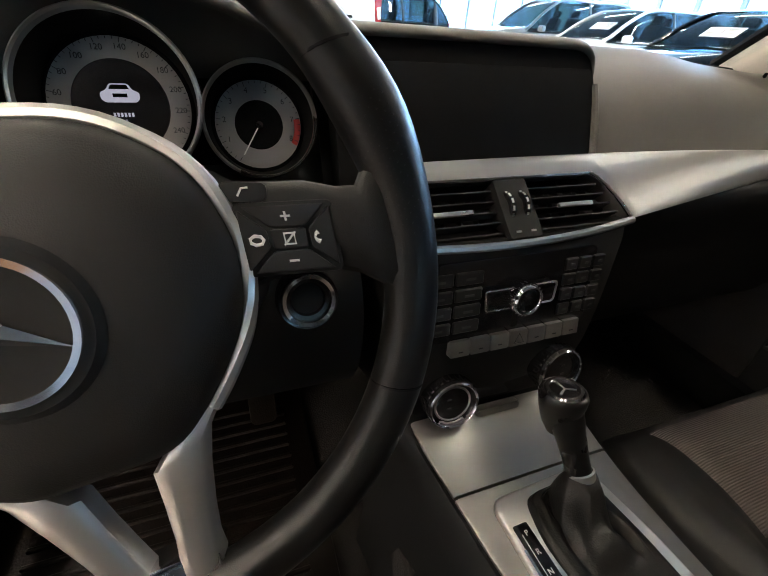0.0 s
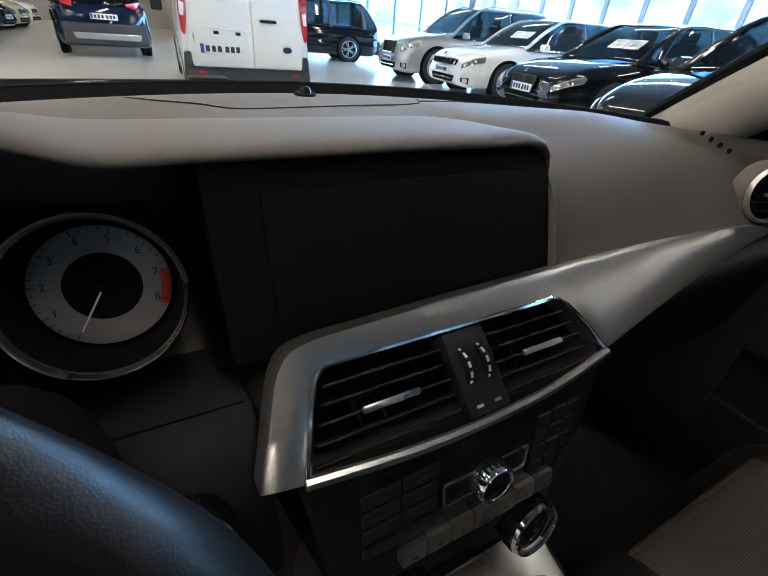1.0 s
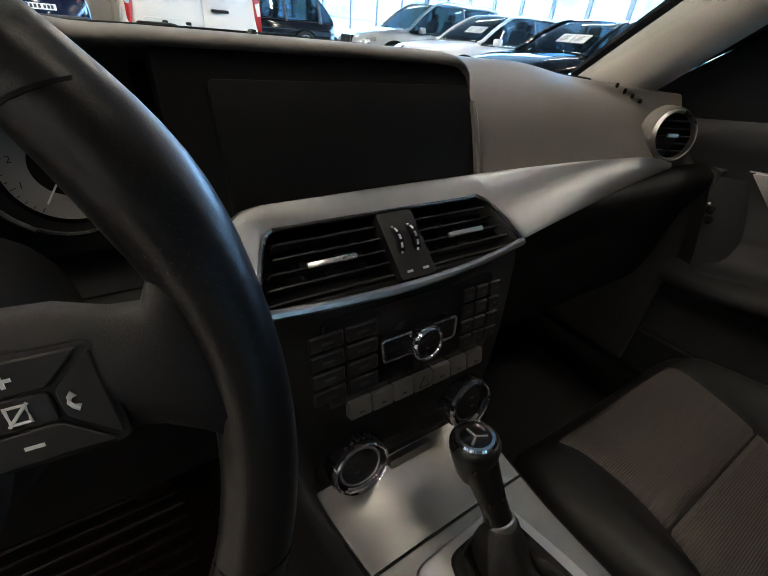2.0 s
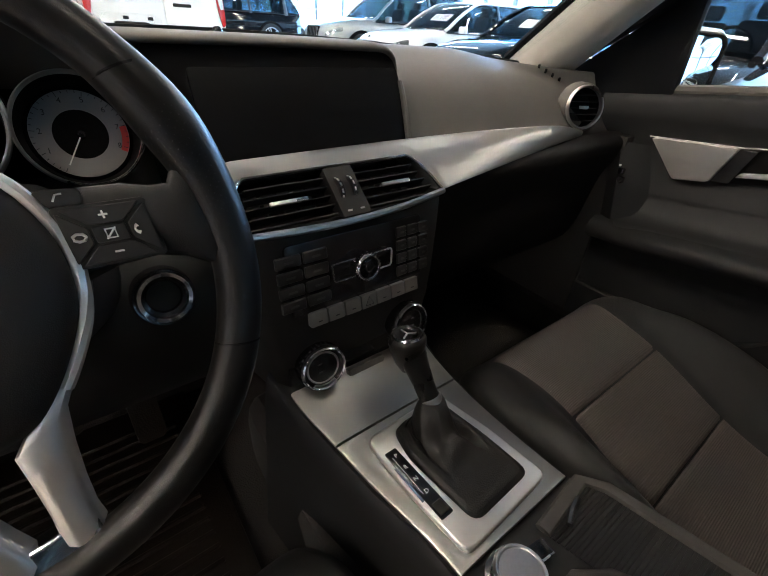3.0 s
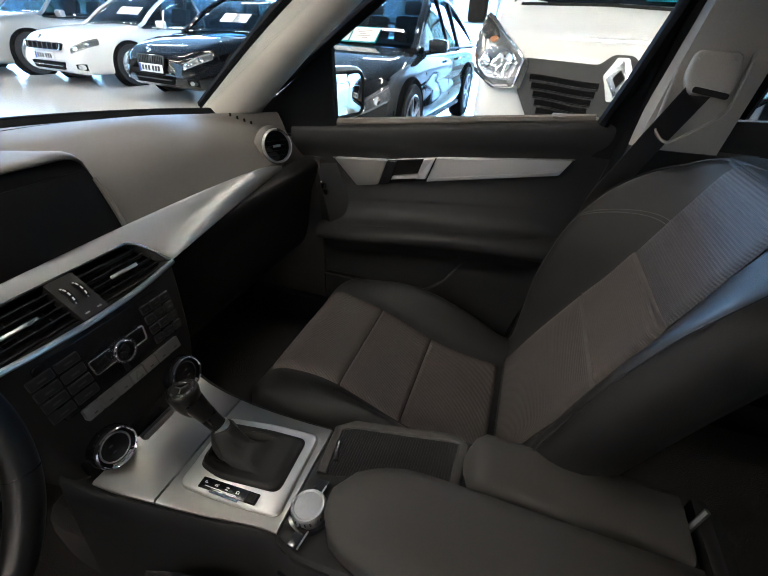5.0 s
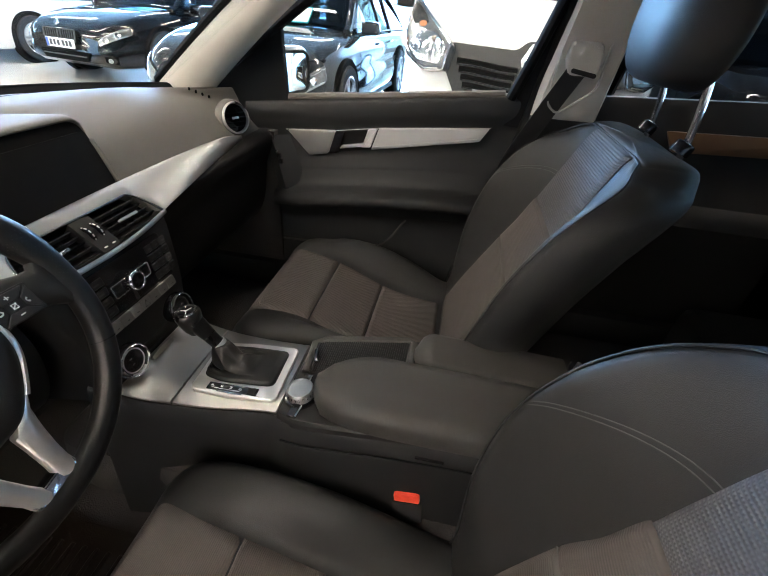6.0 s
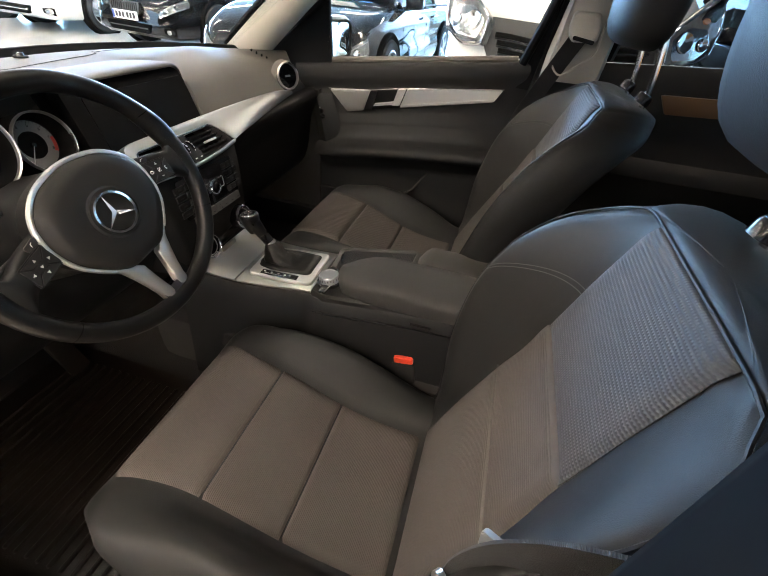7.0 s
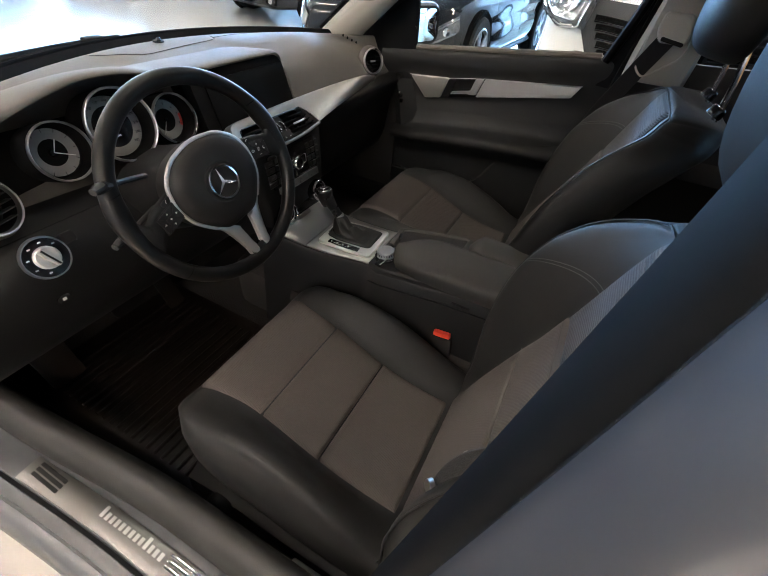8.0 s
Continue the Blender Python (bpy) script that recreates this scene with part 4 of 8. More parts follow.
# floor pan, tunnel and firewall
fl = box((1.46, 2.5, 0.05), (0, 0.05, 0.225))
part("floor_pan", box((0.26, 1.5, 0.2), (0.0, 0.0, 0.33), 0.06, 3, bm=fl), CARPET, shell, "dark carpeted floor")
part("firewall", sheet(lambda u, v: (lerp(-0.74, 0.74, u), 1.12 + 0.16 * smooth(0.35, 1, v) - 0.15 * smooth(0.5, 0.0, v), lerp(0.24, 0.86, v)), 6, 10, 0.03), CARPET, shell)
part("side_wall", box((0.06, 0.75, 0.62), (0.76, 1.0, 0.5)), CARPET, shell)
def flank(side, y, f, top):
    """A point of the painted flank at y, f from the sill up to the shoulder."""
    bulge = (0.80, 0.875, 0.89, 0.885, 0.875, 0.84)
    w = table((0, 0.15, 0.4, 0.6, 0.8, 1.0), bulge, f) - 0.16 * smooth(1.75, 2.25, y) ** 2 - 0.12 * smooth(-1.75, -2.3, y) ** 2
    return (side * w, y, lerp(0.22, top, f))


for side in (-1, 1):
    part("wing", sheet(lambda u, v: flank(side, lerp(1.02, 2.2, u), v, 0.865 - 0.19 * u ** 1.6), 14, 10, 0.004), BODYPAINT, shell)
    part("rear_wing", sheet(lambda u, v: flank(side, lerp(-2.25, -1.22, u), v, 0.93 - 0.05 * (1 - u)), 14, 10, 0.004), BODYPAINT, shell)
    for wy in (1.50, -1.30):
        wm = plane((side * 0.80, wy, 0.32), (side, 0, 0))
        wl = part("wheel", lathe([(0.22, 0.088), (0.30, 0.094), (0.32, 0.06), (0.32, -0.12), (0.2, -0.13)], wm, 32), RUBBER, shell, "black tyre on a silver alloy wheel")
        spokes = lathe([(0.225, 0.09), (0.215, 0.096), (0.205, 0.06), (0.04, 0.04)], wm, 32)
        for q in range(7):
            spokes = box((0.036, 0.17, 0.02), (0, 0.12, 0.078), 0.006, 1, m=wm @ Matrix.Rotation(radians(360 / 7 * q), 4, "Z"), bm=spokes)
        part("rim", spokes, SATIN, wl)
        # the arch's dark hollow, drawn as a black disc behind the tyre
        part("arch_shade_disc", lathe([(0.365, 0.08), (0.372, 0.096), (0.36, 0.099), (0.33, 0.07), (0.05, 0.03)], wm, 32), VOID, wl)
part("front_bumper", sheet(lambda u, v: (lerp(-0.74, 0.74, u), 2.20 + 0.14 * (1 - (2 * u - 1) ** 2) - 0.03 * (2 * v - 1) ** 2, lerp(0.20, 0.655, v)), 18, 8, 0.006), BODYPAINT, shell)
part("rear_bumper", sheet(lambda u, v: (lerp(-0.78, 0.78, u), -2.25 - 0.12 * (1 - (2 * u - 1) ** 2) + 0.05 * (2 * v - 1) ** 2, lerp(0.24, 0.88, v)), 18, 8, 0.006), BODYPAINT, shell)
part("boot_lid", sheet(lambda u, v: (lerp(-0.80, 0.80, u) * (1 - 0.08 * v), lerp(-1.50, -2.33 + 0.06 * (2 * u - 1) ** 2, v), 0.945 + 0.012 * (1 - (2 * u - 1) ** 2) - 0.05 * v), 12, 8, 0.006), BODYPAINT, shell)
part("rear_door_skin", sheet(lambda u, v: flank(-1, lerp(-1.22, -0.30, u), v, 0.93), 10, 10, 0.004), BODYPAINT, shell)
part("door_skin", sheet(lambda u, v: flank(1, lerp(-1.22, 1.02, u), v, lerp(0.90, 0.845, u)), 20, 10, 0.004), BODYPAINT, shell)
part("inner_sill", box((0.14, 2.1, 0.16), (0.775, 0.0, 0.27), 0.02), DASHLOW, shell)
part("side_wall", box((0.06, 0.36, 0.6), (-0.76, 1.02, 0.52)), DASHLOW, shell)

# cowl and wipers under the windscreen
part("cowl", sheet(lambda u, v: (lerp(-0.72, 0.72, u), lerp(ws_base(lerp(-0.72, 0.72, u))[0] + 0.004, ws_base(lerp(-0.72, 0.72, u))[0] + 0.16, v), ws_base(lerp(-0.72, 0.72, u))[1] - 0.022 - 0.05 * v), 30, 3, 0.01), MATT, shell)
part("windscreen_seal", tube([(x, ws_base(x)[0] + 0.014, ws_base(x)[1] - 0.002) for x in (lerp(-0.70, 0.70, i / 40) for i in range(41))], 0.005, 8, flat=1.0), SEAL, shell)
wip = part("wiper", tube([(lerp(-0.62, -0.02, i / 10), ws_base(lerp(-0.62, -0.02, i / 10))[0] + 0.05, 0.944) for i in range(11)], 0.007, 6), MATT, shell)
part("joint", box((0.05, 0.03, 0.02), (-0.10, 1.105, 0.946), 0.004), MATT, wip)
# bonnet beyond the screen
part("bonnet", sheet(lambda u, v: (lerp(-0.8, 0.8, u), 1.24 + 0.95 * v - 0.3 * (lerp(-0.8, 0.8, u)) ** 2, 0.885 - 0.12 * v - 0.1 * v * v - 0.06 * lerp(-0.8, 0.8, u) ** 2), 16, 10, 0.01), BODYPAINT, shell)


def a_pillar(side):
    """From the windscreen's foot up to the roof, a broad soft-edged trim."""
    foot_i, foot_o = Vector((0.66, 0.93, 0.925)), Vector((0.72, 0.80, 0.91))
    top_i, top_o = Vector((0.585, 0.36, 1.315)), Vector((0.615, 0.27, 1.30))
    rings = []
    for i in range(15):
        t = i / 14
        a, b = foot_i.lerp(top_i, t), foot_o.lerp(top_o, t)
        bulge = Vector((0, 0, 0.02 * math.sin(math.pi * t)))
        a, b = a + bulge, b + bulge
        inn = Vector((-0.025, -0.02, -0.012))
        ring = [a, a * 0.75 + b * 0.25 + inn * 0.8, a * 0.5 + b * 0.5 + inn, a * 0.25 + b * 0.75 + inn * 0.8, b, b + Vector((0.03, 0.02, 0.0)), a + Vector((0.035, 0.03, 0.012))]
        rings.append([Vector((side * p.x, p.y, p.z)) for p in ring])
    p = part("a_pillar", loft(rings), PILLAR, shell, "pale grey pillar trim", sharp=60)
    part("seal", tube([Vector((side * (foot_i.x + 0.012), foot_i.y + 0.012, foot_i.z + 0.005)).lerp(Vector((side * (top_i.x + 0.01), top_i.y + 0.02, top_i.z + 0.01)), i / 10) + Vector((0, 0, 0.02 * math.sin(math.pi * i / 10))) for i in range(11)], 0.012, 8), SEAL, p)


a_pillar(1)
a_pillar(-1)


def roof_pt(u, v):
    x = lerp(-0.60, 0.60, u)
    return (x, lerp(0.33, -1.25, v), 1.30 + 0.10 * (1 - (x / 0.62) ** 2) + 0.03 * math.sin(math.pi * min(1, v * 1.1)) - 0.12 * smooth(0.75, 1.0, v))


part("roof", sheet(roof_pt, 16, 16, -0.04), HEADLINE, shell, "pale grey headliner")
part("roof_skin", sheet(lambda u, v: Vector(roof_pt(u, v)) + Vector((0, 0, 0.052)), 16, 16, 0.004), BODYPAINT, shell, "dark silver painted roof")
wspan = part("windscreen", sheet(lambda u, v: Vector((lerp(-0.69, 0.69, u), ws_base(lerp(-0.69, 0.69, u))[0] + 0.02, ws_base(lerp(-0.69, 0.69, u))[1] + 0.0)).lerp(Vector((lerp(-0.58, 0.58, u), 0.35 - 0.12 * lerp(-0.58, 0.58, u) ** 2 + 0.02, 1.315 + 0.09 * (1 - (2 * u - 1) ** 2))), v), 14, 10, 0.004), PANE, shell, "clear windscreen")
wspan.visible_shadow = False


def b_pillar(side):
    """Pale upper trim, dark lower trim, seals and the painted outer pillar."""
    up = [(0.655, -0.16, 1.33), (0.70, -0.135, 1.12), (0.715, -0.12, 0.95)]
    rings = []
    for i in range(9):
        t = i / 8
        y0, x0, z = lerp(-0.12, -0.17, t), lerp(0.715, 0.648, t), lerp(0.93, 1.33, t)
        rings.append([(side * (x0 + 0.03), y0 + 0.015, z), (side * x0, y0, z), (side * (x0 - 0.008), y0 - 0.05, z), (side * x0, y0 - 0.15 + 0.03 * t, z), (side * (x0 + 0.04), y0 - 0.165 + 0.03 * t, z)])
    p = part("b_pillar", loft(rings), PILLAR, shell, "pale grey upper pillar trim", sharp=50)
    rings = []
    for i in range(9):
        t = i / 8
        y0, x0, z = lerp(-0.03, -0.118, smooth(0, 1, t)), lerp(0.73, 0.712, t), lerp(0.34, 0.94, t)
        rings.append([(side * (x0 + 0.04), y0 + 0.012, z), (side * x0, y0, z), (side * (x0 - 0.012), y0 - 0.06, z), (side * x0, y0 - 0.22, z), (side * (x0 + 0.04), y0 - 0.24, z)])
    part("lower_trim", loft(rings), DASHLOW, p, "black lower pillar trim")
    if side > 0:
        seal = [(lerp(0.752, 0.69, smooth(0.9, 1.35, z)), y, z) for y, z in ((0.02, 0.36), (-0.05, 0.6), (-0.095, 0.8), (-0.125, 1.0), (-0.15, 1.2), (-0.175, 1.33))]
        part("door_seal", tube(spline(seal, 24), 0.02, 10), SEAL, p)
    return p


b_pillar(1)
b_pillar(-1)
# rubber-sealed edge and painted face of the driver's door opening
def seal_at(z):
    """Inner edge of the rubber and the edge of the paint, both leaning in and back with height."""
    ki = (.34, .6, .8, 1.0, 1.2, 1.37)
    return (Vector((table(ki, (-.752, -.722, -.684, -.645, -.608, -.578), z), table(ki, (.018, -.034, -.074, -.114, -.152, -.182), z), z)),
            Vector((table(ki, (-.790, -.763, -.741, -.719, -.690, -.655), z), table(ki, (.012, -.032, -.068, -.104, -.142, -.175), z), z)))


band, skin = [], []
for i in range(25):
    z = lerp(0.34, 1.37, i / 24)
    a, b = seal_at(z)
    d = lambda t, fwd: tuple(a.lerp(b, t) + Vector((0, fwd, 0)))
    band.append([tuple(a + Vector((0.004, -0.06, 0))), tuple(a + Vector((0, -0.01, 0))), d(0.04, 0.0), d(0.2, 0.008), d(0.42, 0.012), d(0.65, 0.010), d(0.85, 0.006), d(1.0, -0.004), tuple(b + Vector((0, -0.06, 0)))])
    skin.append([tuple(b + Vector(q)) for q in ((0.004, -0.05, 0), (0.002, -0.004, 0), (-0.008, 0.0, 0), (-0.028, 0.002, 0), (-0.048, 0.0, 0), (-0.064, -0.006, 0), (-0.075, -0.018, 0), (-0.081, -0.04, 0), (-0.084, -0.10, 0), (-0.088, -0.3, 0), (0.02, -0.3, 0))])
part("door_seal", loft(band), SEAL, shell, "broad black rubber door seal", sharp=70)
part("outer_pillar", loft(skin), BODYPAINT, shell, "metallic grey painted pillar", sharp=70)

# roof rails over the doors, rear shell
for side in (-1, 1):
    part("roof_rail", tube(spline([(side * 0.60, 0.31, 1.31), (side * 0.655, 0.0, 1.345), (side * 0.655, -0.4, 1.345), (side * 0.60, -1.0, 1.30)], 16), 0.045, 8), HEADLINE, shell)
    part("c_pillar", loft([[(side * 0.70, -0.95, 0.95), (side * 0.70, -1.35, 0.95), (side * 0.74, -1.35, 0.95), (side * 0.74, -0.95, 0.95)], [(side * 0.58, -1.0, 1.32), (side * 0.56, -1.2, 1.30), (side * 0.62, -1.2, 1.32), (side * 0.63, -1.0, 1.34)]]), HEADLINE, shell)
    part("rear_quarter", box((0.06, 0.5, 0.7), (side * 0.77, -1.15, 0.6)), DASHLOW, shell)
part("rear_wall", box((1.5, 0.06, 0.7), (0, -1.38, 0.6)), CARPET, shell)
rg = part("rear_window", sheet(lambda u, v: (lerp(-0.62, 0.62, u) * (1 - 0.12 * v), lerp(-1.5, -1.2, v), lerp(0.96, 1.3, v)), 8, 6, 0.004), PANE, shell)
rg.visible_shadow = False
part("parcel_shelf", box((1.4, 0.4, 0.03), (0, -1.3, 0.95)), DASHLOW, shell)


# ---------------------------------------------------------------- sill of the driver's door
sill = thing("door_sill", (-0.76, 0.4, 0.2), "grey car door sill with a brushed steel scuff plate", "door sill")


def sill_dx(y):
    return -0.028 * smooth(0.35, 1.0, y)


rings, strip = [], []
for i in range(25):
    y = lerp(-0.05, 1.0, i / 24)
    dx = sill_dx(y)
    rings.append([(x + dx, y, z) for x, z in ((-0.680, 0.25), (-0.682, 0.34), (-0.700, 0.352), (-0.745, 0.352), (-0.798, 0.349), (-0.803, 0.341), (-0.808, 0.346), (-0.828, 0.342), (-0.833, 0.332), (-0.850, 0.326), (-0.862, 0.31), (-0.868, 0.25), (-0.86, 0.2), (-0.7, 0.2))])
    sx = dx + 0.012 * smooth(0.7, 0.3, y)
    strip.append([(x + sx, y, z) for x, z in ((-0.676, 0.30), (-0.678, 0.385), (-0.684, 0.402), (-0.698, 0.412), (-0.714, 0.410), (-0.728, 0.398), (-0.738, 0.378), (-0.744, 0.352), (-0.74, 0.30))])
part("sill_panel", loft(rings), SILLPAINT, sill, "dark grey painted sill", sharp=40)
part("weather_strip", loft(strip), STRIP, sill, "soft dark weather strip", sharp=70)
part("groove", loft([[(x + sill_dx(y), y, z) for x, z in ((-0.800, 0.340), (-0.800, 0.3475), (-0.807, 0.3465), (-0.807, 0.340))] for y in (lerp(-0.04, 0.99, i / 16) for i in range(17))]), SEAL, sill)
plate_r = []
for i in range(17):
    y = lerp(0.13, 0.66, i / 16)
    dx = sill_dx(y)
    plate_r.append([(x + dx, y, z) for x, z in ((-0.748, 0.350), (-0.749, 0.3555), (-0.752, 0.3565), (-0.793, 0.3535), (-0.796, 0.3525), (-0.797, 0.346))])
sp = part("scuff_plate", loft(plate_r), STEEL, sill, "brushed steel scuff plate", sharp=30)
for i in range(13):
    y = 0.455 - i * 0.0124
    w = 0.020 if i in (0, 9) else 0.013
    part("bar", box((w, 0.0075, 0.0012), (-0.764 + sill_dx(y) - (0.02 - w) / 2, y, 0.3562), 0.0003, 1), ICON, sp)
for i in range(3):
    part("ridge", box((0.005, 0.12, 0.002), (-0.756 - 0.009 * i, 0.232, 0.3565 - 0.0007 * i), 0.0006), CHROME, sp)
    part("ridge", box((0.007, 0.075, 0.002), (-0.768 - 0.010 * i, 0.602, 0.3565 - 0.0007 * i), 0.0006), MATT, sp)
part("plug", lathe([(0, 0.004), (0.005, 0.003), (0.007, 0)], plane((-0.752, 0.766, 0.352), (0, 0, 1)), 12), CHROME, sill)

# ---------------------------------------------------------------- floor mat and pedals
mat = thing("floor_mat", (-0.42, 0.65, 0.25), "dark ribbed rubber floor mat in the driver's footwell", "floor mat")
part("mat", box((0.48, 0.62, 0.012), (-0.43, 0.66, 0.258), 0.004), RUBBER, mat)
for i in range(22):
    part("rib", box((0.4, 0.008, 0.008), (-0.43, 0.38 + i * 0.025, 0.267), 0.002, 1), RUBBER, mat)
mat2 = thing("floor_mat", (0.42, 0.75, 0.25), "dark carpet mat in the passenger footwell", "floor mat")
part("mat", box((0.46, 0.6, 0.012), (0.43, 0.75, 0.258), 0.004), CARPET, mat2)
for nm, x, y, z, w, h in (("brake_pedal", -0.40, 0.86, 0.40, 0.09, 0.055), ("accelerator_pedal", -0.27, 0.88, 0.35, 0.05, 0.14), ("foot_rest", -0.60, 0.90, 0.36, 0.08, 0.18)):
    pd = thing(nm, (x, y + 0.1, z), "black rubber pedal in the dark footwell", "pedal")
    m = plane((x, y, z), (0, -0.9, 0.5))
    part("pad", slab(rounded(w, h, 0.012), 0.012, m, 0.003), RUBBER, pd)
    part("arm", tube([m @ Vector((0, 0, -0.01)), (x, y + 0.1, z + 0.12), (x, y + 0.2, z + 0.3)], 0.01, 8), MATT, pd)

# ---------------------------------------------------------------- dashboard
dash = thing("dashboard", (0, 0.75, 0.8), "dark grey-brown soft plastic dashboard with a satin silver band", "dashboard")
RIGHT = [(.86, .951), (.80, .938), (.755, .922), (.72, .900), (.698, .876), (.682, .853), (.660, .822), (.650, .80), (.655, .765), (.675, .71), (.70, .64), (.73, .56), (.80, .48)]
MID = [(.87, .945), (.82, .942), (.79, .938), (.775, .925), (.765, .90), (.755, .88), (.735, .845), (.715, .81), (.70, .78), (.69, .72), (.69, .66), (.70, .60), (.74, .52)]
LEFT = [(.90, .940), (.865, .935), (.845, .925), (.83, .905), (.825, .88), (.815, .85), (.79, .825), (.745, .805), (.670, .785), (.625, .755), (.61, .70), (.65, .62), (.74, .57)]


def dash_section(x):
    yb, zb = ws_base(x)
    right, left = smooth(0.10, 0.17, x), smooth(-0.13, -0.20, x)
    droop = 0.03 * smooth(0.35, 0.66, abs(x))
    pts = [(yb - 0.040, zb - 0.06), (yb - 0.052, zb - 0.012), (yb - 0.075, zb - 0.002)]
    for r, c, l in zip(RIGHT, MID, LEFT):
        y = c[0] + (r[0] - c[0]) * right + (l[0] - c[0]) * left
        z = c[1] + (r[1] - c[1]) * right + (l[1] - c[1]) * left
        if z > 0.79:
            y = min(y, yb - 0.08 - 0.008 * len(pts))
        else:
            y += 0.03
        pts.append((y + 0.35 * droop * (1 if z > 0.83 else 0.4), z - droop * smooth(0.6, 0.95, z)))
    return pts


rings = []
for i in range(73):
    x = lerp(-0.735, 0.735, i / 72)
    sec = dash_section(x)
    rings.append([(x, p.y, p.z) for p in spline([Vector((0, y, z)) for y, z in sec], 45)] + [(x, 1.1, 0.48), (x, 1.12, 0.86)])
part("dash_pad", loft(rings), DASH, dash, "grey-brown grained soft plastic", sharp=70)

# seam between the soft pad and the grained panel under the windscreen
def dash_top(x, y):
    sec = sorted(dash_section(x)[1:8])
    return table([p[0] for p in sec], [p[1] for p in sec], y)


for run in ([(-0.21, 0.985), (-0.17, 0.958), (-0.134, 0.936), (-0.10, 0.914), (-0.04, 0.918), (0.045, 0.928), (0.134, 0.934)], [(0.136, 0.934), (0.146, 0.95), (0.158, 0.975)], [(0.146, 0.947), (0.20, 0.95), (0.30, 0.95), (0.42, 0.935), (0.52, 0.905)]):
    sl = spline([Vector((x, y, 0)) for x, y in run], 40)
    part("seam", tube([(p.x, p.y, dash_top(p.x, p.y) - 0.0002) for p in sl], 0.0009, 6), MATT, dash)

# lower dark panels
rings = []
for i in range(31):
    x = lerp(0.165, 0.748, i / 30)
    d = 0.0
    rings.append([(x, p.y, p.z) for p in spline([Vector((0, y + d, z)) for y, z in ((.655, .815), (.632, .80), (.635, .77), (.655, .72), (.665, .66), (.675, .6), (.70, .54), (.78, .47))], 20)] + [(x, 0.85, 0.5), (x, 0.75, 0.8)])
part("glove_box", loft(rings), DASHLOW, dash, "black lower dash with glove box", sharp=60)
rings = []
for i in range(31):
    x = lerp(-0.735, -0.155, i / 30)
    rings.append([(x, p.y, p.z) for p in spline([Vector((0, y, z)) for y, z in ((.71, .803), (.66, .785), (.618, .755), (.602, .70), (.622, .62), (.675, .56), (.76, .54))], 20)] + [(x, 0.85, 0.56), (x, 0.8, 0.78)])
part("knee_panel", loft(rings), DASHLOW, dash, "black lower panel under the instruments", sharp=60)
part("panel_gap", tube([(lerp(-0.73, -0.16, i / 20), 0.6655 + 0.004 * math.sin(2.2 * i / 20), 0.7883 + 0.001 * math.sin(2.2 * i / 20)) for i in range(21)], 0.0010, 6), VOID, dash)

# instrument and screen hood
HX = (-.64, -.60, -.54, -.48, -.42, -.37, -.30, -.25, -.212, -.16, -.10, .0, .08, .122, .136, .1445, .148)
HZ = (.852, .883, .929, .959, .978, .985, .981, .970, .958, .958, .958, .958, .957, .956, .950, .933, .896)
rings = []
for i in range(61):
    x = lerp(-0.64, 0.148, 1 - (1 - i / 60) ** 1.35)
    zl = table(HX, HZ, x)
    yl = 0.708 + 0.05 * smooth(-0.42, -0.64, x)
    back = lerp(0.85, 0.80, smooth(0.06, 0.148, x))
    zb = 0.944 - 0.02 * smooth(-0.4, -0.64, x) - 0.022 * smooth(0.09, 0.148, x)
    top = [(back + 0.012, min(zb, zl + 0.02)), (back - 0.008, min(zb + 0.008, zl + 0.014)), (lerp(back, yl, 0.35), lerp(zb + 0.010, zl + 0.006, 0.45)), (lerp(back, yl, 0.7), lerp(zb, zl + 0.006, 0.86)), (yl + 0.012, zl + 0.0025), (yl + 0.001, zl - 0.0015), (yl + 0.003, zl - 0.0065), (yl + 0.02, zl - 0.0095), (yl + 0.05, zl - 0.016), (0.80, min(zl - 0.05, 0.9))]
    rings.append([(x, p.y, p.z) for p in spline([Vector((0, y, z)) for y, z in top], 26)])
part("hood", loft(rings), DASH, dash, "grey-brown hood over the instruments and screen", sharp=75)
part("dash_closing", sheet(lambda u, v: (lerp(-0.73, 0.73, u), ws_base(lerp(-0.73, 0.73, u))[0] + lerp(-0.062, 0.09, v), ws_base(lerp(-0.73, 0.73, u))[1] - 0.034), 40, 2, 0.006), VOID, dash)
# defrost strip and light sensor at the foot of the windscreen
sm = plane((0, 0.992, 0.950), (0, -0.1, 1), up=(0, 1, 0))
part("screen_band", sheet(lambda u, v: (lerp(-0.66, 0.64, u), ws_base(lerp(-0.66, 0.64, u))[0] - 0.012 - 0.03 * v, ws_base(lerp(-0.66, 0.64, u))[1] - 0.03 * v), 40, 2, 0.004), SEAL, dash, "black band at the foot of the windscreen")
sen = part("sun_sensor", lathe([(0.014, 0.0), (0.0132, 0.003), (0.008, 0.0035)], sm, 20), SEAL, dash, "small domed light sensor")
part("dome", lathe([(0.008, 0.002), (0.0073, 0.006), (0.0045, 0.0095), (0, 0.0105)], sm, 20), PIANO, sen)
for i in range(4):
    part("defrost_slot", box((0.012, 0.005, 0.006), m=pose(0.622 + 0.0115 * i, 0.8145 - 0.0115 * i, 0.9245 - 0.0072 * i, 0, 32, 40), bevel=0.0012), VOID, dash)

